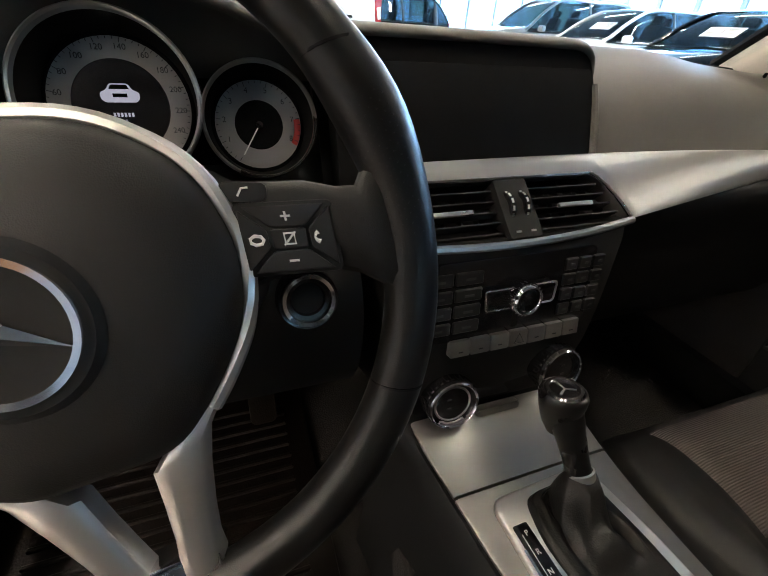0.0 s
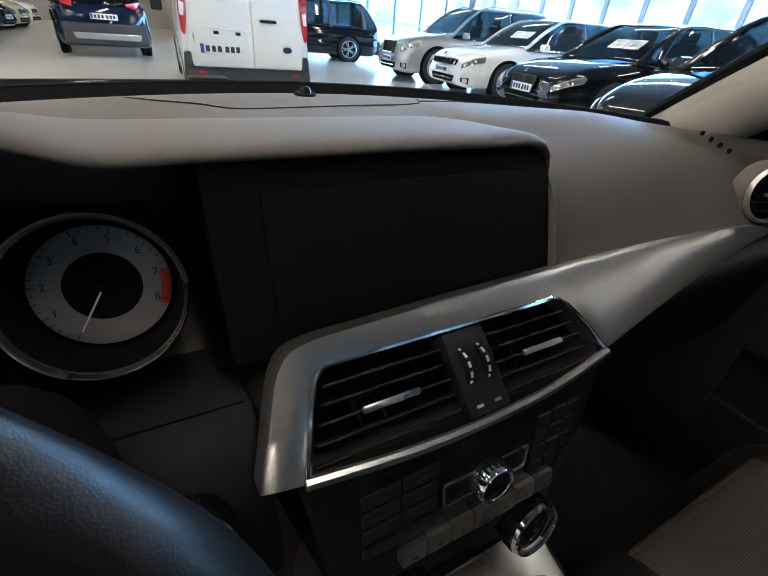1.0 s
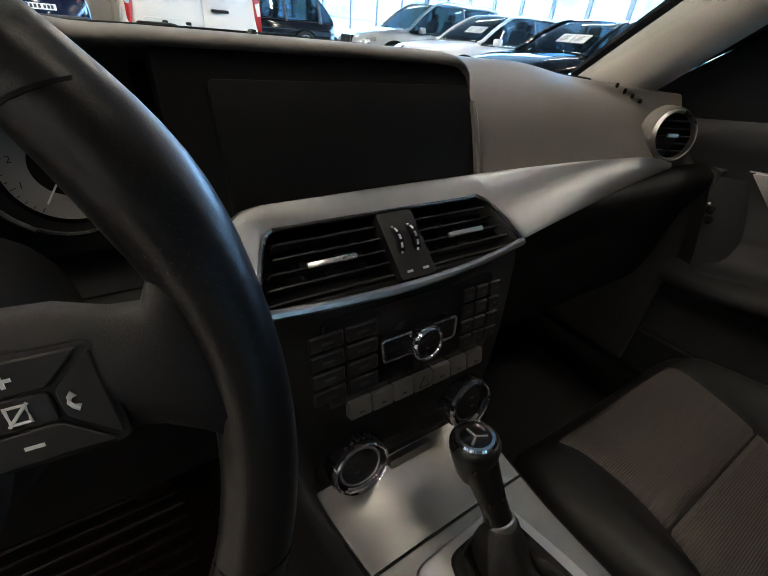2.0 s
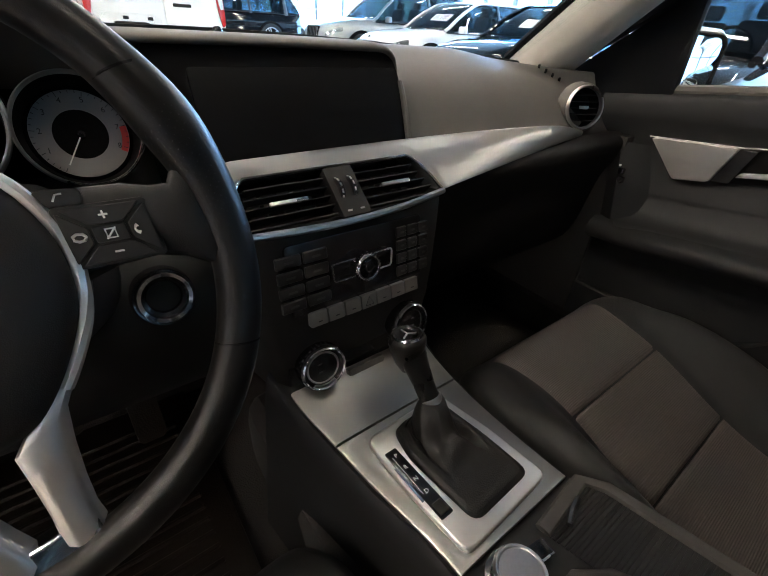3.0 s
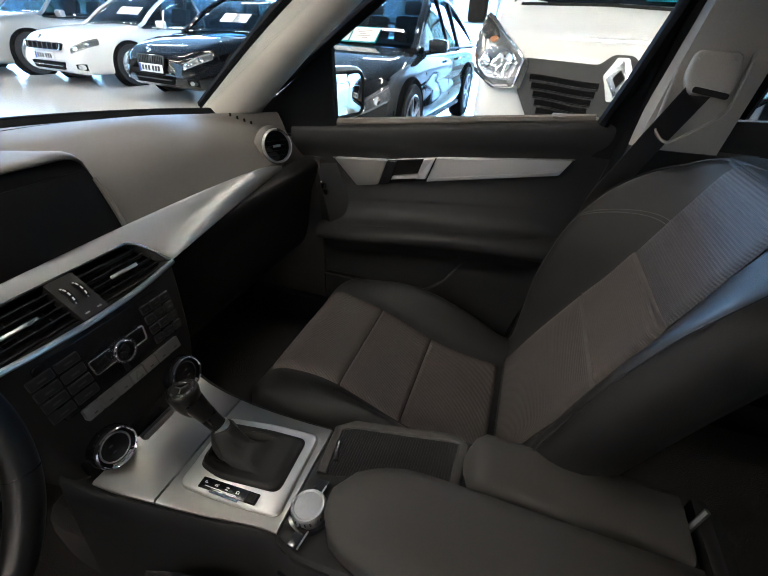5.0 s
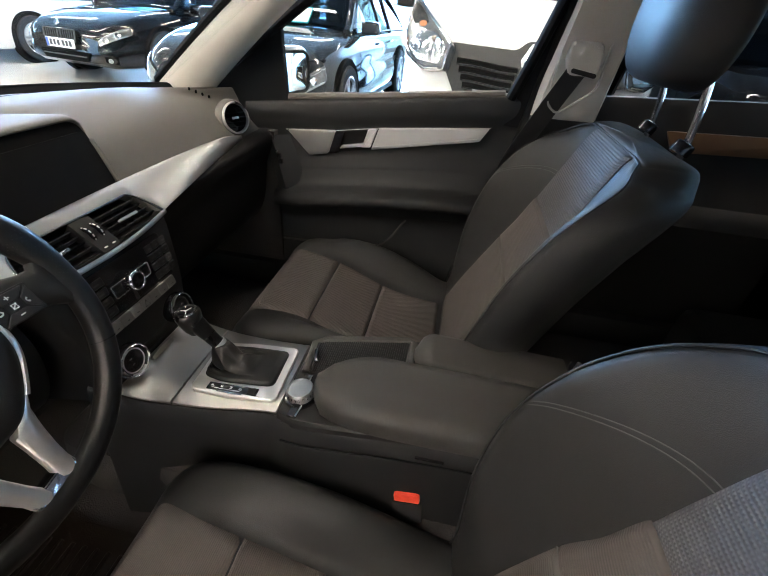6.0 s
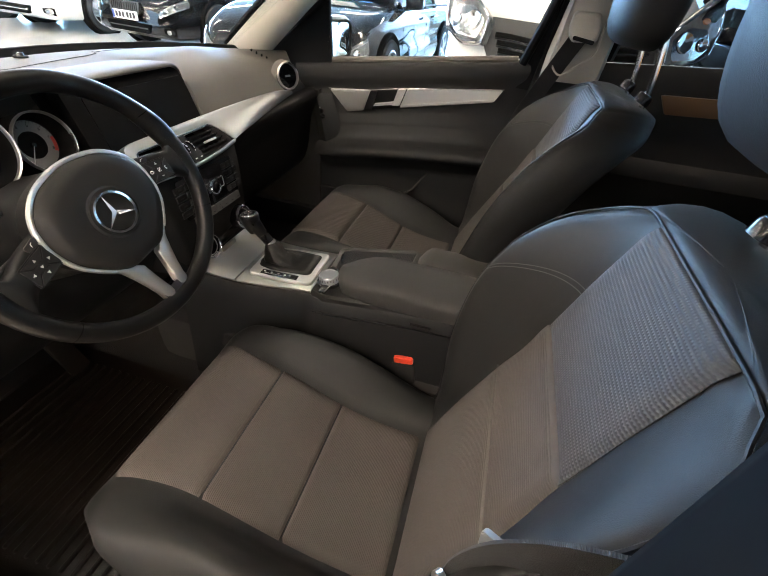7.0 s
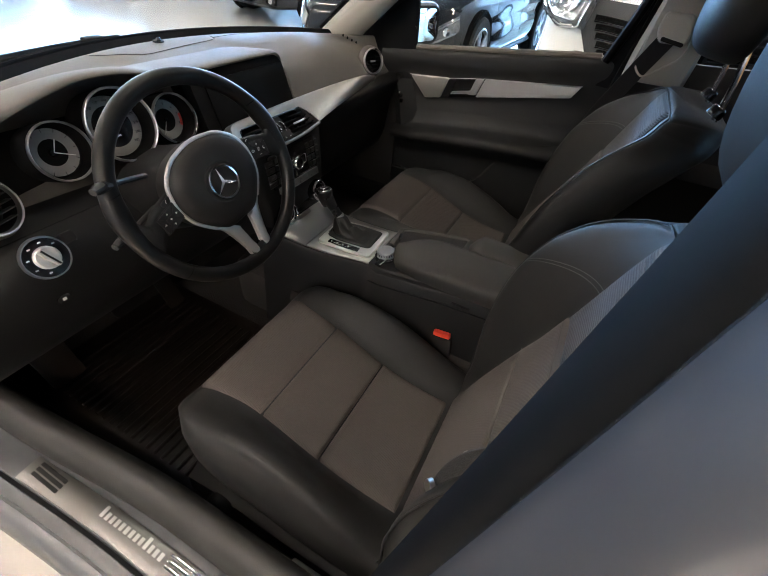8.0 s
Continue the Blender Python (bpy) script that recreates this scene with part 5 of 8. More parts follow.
part("recess_panel", sheet(lambda u, v: (lerp(-0.172, 0.139, u), lerp(0.694, 0.772, v), lerp(0.800, 0.950, v)), 16, 6, 0.004), VOID, dash, "black recess behind the instruments")
# screen recess: black surround, display and bezel
scm = plane((0.008, 0.690, 0.872), (0, -0.97, 0.34))
part("screen_surround", slab(round_corners([(-0.17, 0.084), (-0.17, -0.055), (0.143, -0.055), (0.139, 0.05), (0.133, 0.074), (0.118, 0.082)], 0.006), 0.03, scm, 0.002), VOID, dash)
part("screen", slab(round_corners([(-0.135, 0.062), (-0.135, -0.047), (0.135, -0.047), (0.136, 0.05), (0.130, 0.062)], 0.006), 0.004, scm @ Matrix.Translation((0, 0, 0.003)), 0.001), SCREEN, dash, "dark switched-off display behind glossy glass")
part("bezel", tube(spline([scm @ Vector(p) for p in ((0.1375, 0.046, 0.002), (0.1385, 0.03, 0.004), (0.1395, 0.0, 0.005), (0.138, -0.04, 0.006), (0.13, -0.052, 0.007), (0.0, -0.054, 0.007), (-0.14, -0.054, 0.007))], 40), 0.0042, 8), DASH, dash)

# satin silver band: over the vents and out to the side vent
def band_edge(x, top):
    """Edges of the band from the vents out to the side vent."""
    if top:
        return Vector((x, table((-.13, .1, .3, .583), (.645, .656, .660, .656), x), table((-.13, .115, .216, .346, .493, .543, .583), (.853, .852, .851, .849, .844, .837, .828), x)))
    return Vector((x, table((.143, .228, .364, .504, .583), (.590, .605, .628, .646, .654), x), table((.143, .228, .364, .504, .583), (.800, .803, .808, .815, .819), x)))


leg = [Vector(p) for p in ((-0.167, 0.588, 0.797), (-0.160, 0.602, 0.812), (-0.152, 0.618, 0.829), (-0.144, 0.632, 0.8425), (-0.133, 0.641, 0.8505), (-0.116, 0.645, 0.853))]
leg_i = [Vector(p) for p in ((-0.1405, 0.584, 0.797), (-0.1345, 0.598, 0.810), (-0.128, 0.613, 0.8225), (-0.1215, 0.6255, 0.8315), (-0.113, 0.6325, 0.8362), (-0.100, 0.634, 0.8365))]
edges = list(zip(spline(leg, 26), spline(leg_i, 26)))
for i in range(86):
    x = lerp(-0.106, 0.583, i / 85)
    k = smooth(0.112, 0.147, x)
    low_e = band_edge(max(x, 0.147), False)
    edges.append((band_edge(x, True), Vector((max(x, -0.092 + 0.3 * (x + 0.106)) if x < -0.086 else x, lerp(0.634, low_e.y, k), lerp(0.8365, low_e.z, k)))))
rings = []
for t, b in edges:
    back = Vector((0, 0.02, -0.012))
    rings.append([t + back, t, t.lerp(b, 0.07) + Vector((0, -0.0022, 0.0018)), t.lerp(b, 0.5) + Vector((0, -0.003, 0.0024)), t.lerp(b, 0.93) + Vector((0, -0.0022, 0.001)), b, b + back])
part("silver_band", loft(rings), SILVER, dash, "satin silver metal trim band", sharp=50)
part("chrome_edge", tube(spline([(-0.141, 0.583, 0.7965), (-0.07, 0.577, 0.794), (0, 0.576, 0.793), (0.07, 0.579, 0.795), (0.142, 0.588, 0.7995)], 24), 0.0042, 8), KNOBMETAL, dash, "polished lower vent edge")
part("chrome_liner", tube(spline([(-0.139, 0.584, 0.80), (-0.133, 0.598, 0.812), (-0.1265, 0.613, 0.8235), (-0.120, 0.6248, 0.832), (-0.111, 0.632, 0.837), (-0.09, 0.633, 0.8375), (0.08, 0.633, 0.8375), (0.112, 0.632, 0.8365), (0.128, 0.612, 0.822), (0.141, 0.59, 0.802)], 40), 0.002, 6), CHROME, dash)

# centre vents
vm = plane((0, 0.607, 0.8155), (0, -0.63, 0.775), up=(0, 1, 0))
part("vent_well", box((0.27, 0.075, 0.02), (0, 0, -0.045), m=vm), MATT, dash)
for side in (-1, 1):
    vent = part("air_vent", slab(round_corners([(side * 0.018, 0.028), (side * 0.112, 0.028), (side * 0.136, -0.028), (side * 0.018, -0.03)][::side], 0.004), 0.004, vm @ Matrix.Translation((0, 0, -0.03))), MATT, dash)
    for k in range(5):
        yv = 0.0215 - 0.0115 * k
        x1 = 0.113 + 0.0048 * k
        part("slat", box((x1 - 0.02, 0.0018, 0.013), (side * (x1 + 0.02) / 2, yv, -0.008), 0.0005, 1, m=vm), MATT, vent)
        part("slat_edge", box((x1 - 0.022, 0.0015, 0.0012), (side * (x1 + 0.02) / 2, yv, -0.0012), m=vm), DASHLOW, vent)
    for k in range(5):
        part("vane", box((0.0015, 0.055, 0.012), (side * (0.035 + 0.019 * k), 0, -0.022), m=vm), MATT, vent)
    part("lever", box((0.044, 0.005, 0.004), (side * 0.072, -0.0015, 0.002), 0.0015, m=vm), SATIN, vent, "satin metal vent lever")
div = part("vent_divider", slab(round_corners([(-0.019, 0.031), (-0.019, -0.033), (0.019, -0.033), (0.019, 0.031)], 0.003), 0.02, vm @ Matrix.Translation((0, 0, 0.004)), 0.001), DASHLOW, dash)
for x in (-0.0085, 0.0085):
    wm = vm @ Matrix.Translation((x, 0.004, -0.006))
    part("thumb_wheel", lathe([(0.012, -0.003), (0.016, -0.003), (0.016, 0.003), (0.012, 0.003)], wm @ Matrix.Rotation(radians(90), 4, "Y"), 28), PIANO, div)
    for k in range(5):
        a = radians(35 + 27 * k)
        part("mark", box((0.0018, 0.0045, 0.001), (0, 0, 0.0163), m=wm @ Matrix.Rotation(radians(-54 + 27 * k), 4, "X")), ICON, div)
    part("icon_bar", box((0.006, 0.002, 0.0006), (x, -0.0265, 0.0046), m=vm), ICON, div)


def round_vent(x, y, z, nrm, label):
    m = plane((x, y, z), nrm)
    rv = part("side_vent", lathe([(0.034, -0.03), (0.037, -0.002), (0.0375, 0.004)], m, 36), MATT, dash, label)
    part("ring", lathe([(0.0365, -0.004), (0.0372, 0.0055), (0.0395, 0.007), (0.0415, 0.003), (0.0425, -0.006)], m, 44), SATIN, rv, "satin silver ring")
    part("collar", lathe([(0.0415, 0.0), (0.0465, -0.005), (0.050, -0.022)], m, 44), DASH, rv)
    for k in range(5):
        yy = -0.024 + 0.012 * k
        w = 2 * math.sqrt(0.0355 ** 2 - yy ** 2)
        part("slat", box((w, 0.0016, 0.012), (0, yy, -0.008), m=m), DASHLOW, rv)
    part("tab", box((0.02, 0.006, 0.004), (0.0, 0.0, -0.001), 0.001, m=m), SATIN, rv)
    part("backing", lathe([(0, -0.03), (0.035, -0.03)], m, 30), MATT, rv)


round_vent(0.618, 0.684, 0.865, (-0.42, -0.88, 0.22), "round silver-ringed side vent")
round_vent(-0.600, 0.664, 0.850, (0.30, -0.92, 0.22), "round silver-ringed side vent")

# ---------------------------------------------------------------- instruments
IN = (0, -0.95, 0.31)


def gauge(x, y, z, r, label):
    """A deep tube with a chromed mouth at (x, y, z); returns the plane of its dial."""
    m = plane((x, y, z), IN)
    g = part("gauge", lathe([(r * 0.90, -0.042), (r * 0.98, -0.004), (r * 1.03, -0.004), (r * 1.05, -0.03), (r * 1.02, -0.07)], m, 60), VOID, dash, label)
    part("ring", lathe([(r * 0.965, -0.006), (r * 0.975, 0.0), (r * 1.0, 0.0018), (r * 1.025, 0.0), (r * 1.035, -0.006)], m, 72), SATIN, g, "thin chromed ring")
    part("well", lathe([(0, -0.0425), (r * 0.92, -0.0425)], m, 48), VOID, g)
    return g, m @ Matrix.Translation((0, 0, -0.040))


def ring_face(g, m, r0, r1, mat, a0=0, a1=360, h=0.0, nm="dial_face"):
    return part(nm, lathe([(r0, h), (r1, h), (r1, h - 0.002)], m, 60, arc=(a0, a1)), mat, g)


# rev counter
g, m = gauge(-0.229, 0.6904, 0.8826, 0.0484, "rev counter with a pale ring dial")
ring_face(g, m, 0.0225, 0.0400, DIAL, 0, 360, 0.001)
ring_face(g, m, 0.0335, 0.0395, DIALRED, -30, 8, 0.0016, "red_zone")
for k in range(8):
    a = radians(203.5 - k * 32.5)
    words(str(k + 1), 0.0072, m @ Matrix.Translation((0.0318 * math.cos(a), 0.0318 * math.sin(a), 0.002)), DIALINK, g, "numeral")
for k in range(33):
    a = 236 - k * 8.125
    ln = 0.004 if k % 4 == 0 else 0.0022
    part("tick", box((ln, 0.0006, 0.0004), (0.0392 - ln / 2, 0, 0.0022), m=m @ Matrix.Rotation(radians(a), 4, "Z")), DIALINK, g)
part("needle", box((0.034, 0.0011, 0.001), (0.015, 0, 0.004), m=m @ Matrix.Rotation(radians(237), 4, "Z")), ICON, g)
part("hub", lathe([(0, 0.005), (0.0035, 0.0045), (0.004, 0.0)], m, 16), PIANO, g)

# speedometer with its lit display
g, m = gauge(-0.342, 0.694, 0.8985, 0.0648, "speedometer with a lit trip display in its middle")
ring_face(g, m, 0.0375, 0.0545, DIAL, 0, 360, 0.001)
for k in range(14):
    a = radians(232 - k * 21.5)
    words(str(20 * k) if k else "0", 0.0066, m @ Matrix.Translation((0.0465 * math.cos(a), 0.0465 * math.sin(a), 0.002)), DIALINK, g, "numeral")
for k in range(53):
    a = 232 - k * 5.37
    ln = 0.004 if k % 4 == 0 else 0.002
    part("tick", box((ln, 0.0006, 0.0004), (0.0538 - ln / 2, 0, 0.0022), m=m @ Matrix.Rotation(radians(a), 4, "Z")), DIALINK, g)
part("needle", box((0.012, 0.0016, 0.001), (0.046, 0, 0.004), m=m @ Matrix.Rotation(radians(228), 4, "Z")), ICON, g)
disp = part("trip_display", lathe([(0, 0.0006), (0.037, 0.0006)], m, 40), PIANO, g, "dark round display")
car_ic = round_corners([(-0.015, -0.004), (-0.015, 0.001), (-0.010, 0.003), (-0.007, 0.008), (0.007, 0.008), (0.010, 0.003), (0.015, 0.001), (0.015, -0.004), (0.012, -0.007), (-0.012, -0.007)], 0.002)
part("car_picture", slab(car_ic, 0.0004, m @ Matrix.Translation((0, 0.010, 0.0014))), DISPLAY, disp, "small lit picture of a silver car")
part("picture_glass", slab(round_corners([(-0.008, 0.0035), (-0.006, 0.007), (0.006, 0.007), (0.008, 0.0035)], 0.001), 0.0003, m @ Matrix.Translation((0, 0.010, 0.0018))), PIANO, disp)
part("picture_grille", box((0.011, 0.003, 0.0003), (0, 0.0085, 0.0018), m=m), PIANO, disp)
for yy, w in ((-0.007, 0.017), (-0.0125, 0.007), (-0.0175, 0.016)):
    n = max(2, int(w / 0.0028))
    for k in range(n):
        part("bar", box((0.0017, 0.0032, 0.0003), ((k - (n - 1) / 2) * 0.0028, yy, 0.0015), m=m), DISPLAY, disp)

# clock and fuel dial
g, m = gauge(-0.4626, 0.688, 0.888, 0.0481, "small clock dial with a pale ring")
ring_face(g, m, 0.0225, 0.0400, DIAL, 0, 360, 0.001)
for k in range(12):
    part("tick", box((0.006, 0.001, 0.0004), (0.037, 0, 0.0022), m=m @ Matrix.Rotation(radians(30 * k), 4, "Z")), DIALINK, g)
for a, l in ((-25, 0.032), (60, 0.022)):
    part("needle", box((l, 0.0014, 0.001), (l / 2, 0, 0.005), m=m @ Matrix.Rotation(radians(a), 4, "Z")), ICON, g)
part("hub", lathe([(0, 0.005), (0.006, 0.0045), (0.007, 0.0)], m, 16), PIANO, g)
part("cluster_panel", sheet(lambda u, v: (lerp(-0.56, -0.15, u), lerp(0.815, 0.775, v), lerp(0.95, 0.79, v)), 10, 6, 0.004), VOID, dash, "black instrument panel")

# ---------------------------------------------------------------- light switch, key slot
lm = plane((-0.594, 0.596, 0.784), (-0.02, -0.9, 0.42))
lk = part("light_switch", lathe([(0.0325, -0.01), (0.0325, 0.003), (0.031, 0.005), (0.0, 0.005)], lm, 40), PIANO, dash, "round headlamp switch with a satin knob")
part("ring", lathe([(0.0305, 0.004), (0.0312, 0.007), (0.0328, 0.007), (0.0345, -0.002)], lm, 44), SATIN, lk)
part("knob", lathe([(0.0185, 0.004), (0.018, 0.011), (0.016, 0.013), (0, 0.013)], lm, 36), SILVERKEY, lk)
part("grip", box((0.009, 0.034, 0.012), (0, 0, 0.018), 0.003, m=lm @ Matrix.Rotation(radians(25), 4, "Z")), SILVERKEY, lk)
part("slot", box((0.003, 0.031, 0.001), (0, 0, 0.0245), m=lm @ Matrix.Rotation(radians(25), 4, "Z")), MATT, lk)
for k in range(6):
    part("icon_bar", box((0.0045, 0.0022, 0.0006), (0.0245 * math.cos(radians(40 + 42 * k)), 0.0245 * math.sin(radians(40 + 42 * k)), 0.0054), m=lm), ICON, lk)
part("blank_switch", slab(rounded(0.022, 0.018, 0.003), 0.012, plane((-0.546, 0.612, 0.790), (0.0, -0.9, 0.42)), 0.002), MATT, dash)
part("release_latch", slab(rounded(0.02, 0.012, 0.005), 0.006, plane((-0.600, 0.5985, 0.699), (0.0, -1, 0.12)), 0.002), MATT, dash)
part("icon_bar", box((0.006, 0.005, 0.0006), (0, 0, 0.0004), m=plane((-0.600, 0.5985, 0.699), (0.0, -1, 0.12))), ICON, dash)
km = plane((-0.209, 0.604, 0.743), (0.05, -0.93, 0.32))
ks = part("ignition_slot", lathe([(0.030, -0.012), (0.028, 0.0), (0.016, -0.002), (0.014, -0.012), (0, -0.012)], km, 36), PIANO, dash, "round ignition switch with a chrome ring")
part("ring", lathe([(0.020, 0.0), (0.021, 0.004), (0.0245, 0.005), (0.026, 0.0)], km, 40), CHROME, ks)

# ---------------------------------------------------------------- centre stack
part("centre_panel", loft([[(x * 1.0, y, z) for x, y, z in
    ((-w, yf + 0.05, z0), (-w + 0.004, yf + 0.012, z0), (-w + 0.016, yf, z0), (0, yf - 0.003, z0), (w - 0.016, yf, z0), (w - 0.004, yf + 0.012, z0), (w, yf + 0.05, z0), (w + 0.02, yf + 0.15, z0), (-w - 0.02, yf + 0.15, z0))]
    for z0, yf, w in ((0.796, 0.588, 0.150), (0.78, 0.582, 0.147), (0.74, 0.574, 0.140), (0.70, 0.567, 0.133), (0.66, 0.564, 0.128), (0.62, 0.566, 0.122), (0.585, 0.572, 0.118), (0.55, 0.58, 0.116))]), DASHLOW, dash, "black centre stack", sharp=50)
sfm = plane((0, 0.5705, 0.737), (0, -0.985, 0.17))
part("radio_panel", slab(rounded(0.19, 0.086, 0.006), 0.006, sfm, 0.001), PIANO, dash, "gloss black radio panel")
for side in (-1, 1):
    for r in range(4):
        for c in range(2 if side < 0 else 3):
            bw = 0.030 if side < 0 else 0.0165
            x0 = -0.10 + c * 0.0325 if side < 0 else 0.062 + c * 0.018
            part("radio_key", box((bw, 0.0135, 0.004), (x0 + (0.008 if side < 0 else 0.0), 0.026 - 0.0175 * r, 0.0002), 0.0012, 1, m=sfm), KEYBLACK, dash)
            part("icon_bar", box((bw * 0.35, 0.0025, 0.0004), (x0 + (0.008 if side < 0 else 0.0), 0.026 - 0.0175 * r, 0.0034), m=sfm), DARKICON, dash)
rk = part("radio_rocker", slab(round_corners([(-0.042, 0.0105), (-0.040, -0.0105), (0.040, -0.0105), (0.042, 0.0105)], 0.004), 0.006, sfm @ Matrix.Translation((0, 0, 0.006)), 0.0015), PIANO, dash, "chrome-edged rocker key")
part("edge", tube([sfm @ Vector((x, y, 0.0055)) for x, y in round_corners([(-0.043, 0.011), (-0.041, -0.011), (0.041, -0.011), (0.043, 0.011)], 0.004)], 0.0012, 6, closed=True), SATIN, rk)
kb = part("radio_knob", lathe([(0.0165, 0.004), (0.017, 0.016), (0.0152, 0.019), (0.0135, 0.0185), (0.0125, 0.017), (0, 0.017)], sfm, 40), CHROME, dash, "knurled chrome volume knob")
part("cap", lathe([(0.0128, 0.0172), (0.011, 0.0185), (0, 0.019)], sfm, 30), PIANO, kb)
for k in range(24):
    part("knurl", box((0.0016, 0.0016, 0.011), (0.0171 * math.cos(radians(15 * k)), 0.0171 * math.sin(radians(15 * k)), 0.0105), m=sfm), CHROME, kb)
bm_ = plane((0.005, 0.5645, 0.6865), (0, -0.97, 0.24))
for k in range(7):
    x = (k - 3) * 0.0234
    bt = part("stack_button", box((0.0222, 0.0185, 0.012), (x, 0, 0.003 - 0.0004 * abs(k - 3)), 0.0016, 2, m=bm_), KEYSILVER, dash, "dark silver push button")
    if k == 3:
        tri = [bm_ @ Vector(p) for p in ((x - 0.006, -0.005, 0.0094), (x + 0.006, -0.005, 0.0094), (x, 0.0058, 0.0094))]
        part("triangle", tube(tri, 0.0006, 5, closed=True), DIALINK, bt, "dark hazard triangle")
    else:
        part("icon_bar", box((0.005, 0.0012, 0.0004), (x, -0.003, 0.0090), m=bm_), DARKICON, bt)
cm_ = plane((0, 0.566, 0.622), (0, -0.99, 0.06))
part("climate_panel", slab(round_corners([(-0.108, 0.047), (-0.104, -0.034), (0.104, -0.034), (0.108, 0.047)], 0.008), 0.006, cm_, 0.001), PIANO, dash, "gloss black climate panel")
part("panel_edge", tube([cm_ @ Vector((x, 0.031, 0.0012)) for x in (-0.085, 0.0, 0.085)], 0.0007, 5), SATIN, dash)
for side, zc in ((-1, 0.620), (1, 0.632)):
    dm = plane((side * 0.069, 0.5535, zc), (side * 0.03, -0.97, 0.22))
    dl = part("climate_dial", lathe([(0.0285, -0.012), (0.0295, 0.010), (0.0285, 0.0135), (0.0268, 0.0135), (0.0258, 0.009), (0, 0.008)], dm, 48), PIANO, dash, "chrome ringed climate dial")
    part("dial_face", lathe([(0.0256, 0.0092), (0.0, 0.0098)], dm, 40), PIANO, dl)
    part("face_ring", lathe([(0.0195, 0.0096), (0.0200, 0.0104), (0.0215, 0.0103), (0.0220, 0.0094)], dm, 40), PLASTGREY if side < 0 else MATT, dl)
    part("ring", lathe([(0.0258, 0.009), (0.0262, 0.0142), (0.0274, 0.0156), (0.0290, 0.0142), (0.0298, 0.0105)], dm, 48), CHROME, dl, "narrow chrome ring")
    part("pointer", tube([dm @ Vector((0.0245 * math.cos(q), 0.0245 * math.sin(q), 0.0104)) for q in (-2.2, -1.8, -1.4, -1.0)], 0.0012, 6), SATIN, dl)
    for k in range(28):
        a = 2 * math.pi * k / 28
        part("knurl", box((0.0020, 0.0030, 0.010), (0.0297, 0, 0.003), 0.0006, 1, m=dm @ Matrix.Rotation(a, 4, "Z")), PIANO, dl)
    for k in range(2):
        part("icon_bar", box((0.005, 0.0018, 0.0004), (side * 0.004, 0.006 - 0.011 * k, 0.0100), m=dm), DARKICON, dl)
part("tray_handle", slab(rounded(0.058, 0.010, 0.003), 0.010, plane((0.002, 0.5485, 0.5845), (0, -0.93, 0.35)), 0.0015), KEYSILVER, dash, "narrow dark silver tray handle")
# ---------------------------------------------------------------- steering wheel
wheel = thing("steering_wheel", (-0.375, 0.47, 0.85), "black leather steering wheel with satin silver spokes, turned slightly", "steering wheel")
WM = plane((-0.3437, 0.4746, 0.8477), (-0.104, -0.916, 0.3875)) @ Matrix.Rotation(radians(14), 4, "Z")
RC, RR = Vector((-0.002, 0.006)), 0.1695  # rim centre in the wheel's plane, rim radius


def grip_radius(deg):
    """The rim is thicker at the two thumb grips."""
    return 0.0139 + 0.0032 * (math.exp(-((deg - 14) / 11) ** 2) + math.exp(-((deg - 166) / 11) ** 2))


def rim_at(deg):
    a = radians(deg)
    return Vector((RC.x + RR * math.cos(a), RC.y + RR * math.sin(a), 0.0))


col = loft([[WM @ Vector((x * k, y * k, z)) for x, y in rounded(0.15, 0.13, 0.05)] for z, k in ((-0.20, 1.15), (-0.1, 1.05), (-0.06, 0.95), (-0.045, 0.8))])
part("column_shroud", col, DASHLOW, wheel, "black plastic column shroud")
# rim: thicker at the grips
pts, rad = [], []
for i in range(120):
    deg = 3.0 * i if i < 90 else 3.0 * i - 360
    pts.append(WM @ rim_at(deg))
    rad.append(grip_radius(deg))
part("rim", tube(pts, rad, 18, closed=True, up=WM.to_3x3() @ Vector((0, 0, 1))), RIMLEATHER, wheel, "black leather rim")
for deg, lean in ((24, 0.35), (156, -0.35), (-33, -0.2), (213, 0.2)):
    a = radians(deg)
    axis = Vector((-math.sin(a), math.cos(a), 0)) + Vector((math.cos(a), math.sin(a), 0)) * lean
    g_ = grip_radius(deg)
    part("seam", lathe([(g_ - 0.0008, -0.0009), (g_ + 0.0002, -0.0006), (g_ + 0.0002, 0.0006), (g_ - 0.0008, 0.0009)], plane(WM @ rim_at(deg), WM.to_3x3() @ axis), 28), VOID, wheel)
for a0 in (-6, 165):
    for i in range(14):
        for j in range(10):
            deg = a0 + 1.6 * i + (0.8 if j % 2 else 0)
            ph = radians(72 + 10 * j)
            part("perforation", box((0.0007, 0.0007, 0.0005), (0, 0, grip_radius(deg) - 0.0002), m=WM @ Matrix.Translation(rim_at(deg)) @ Matrix.Rotation(radians(deg), 4, "Z") @ Matrix.Rotation(ph - math.pi / 2, 4, "Y").inverted()), KEYBLACK, wheel)
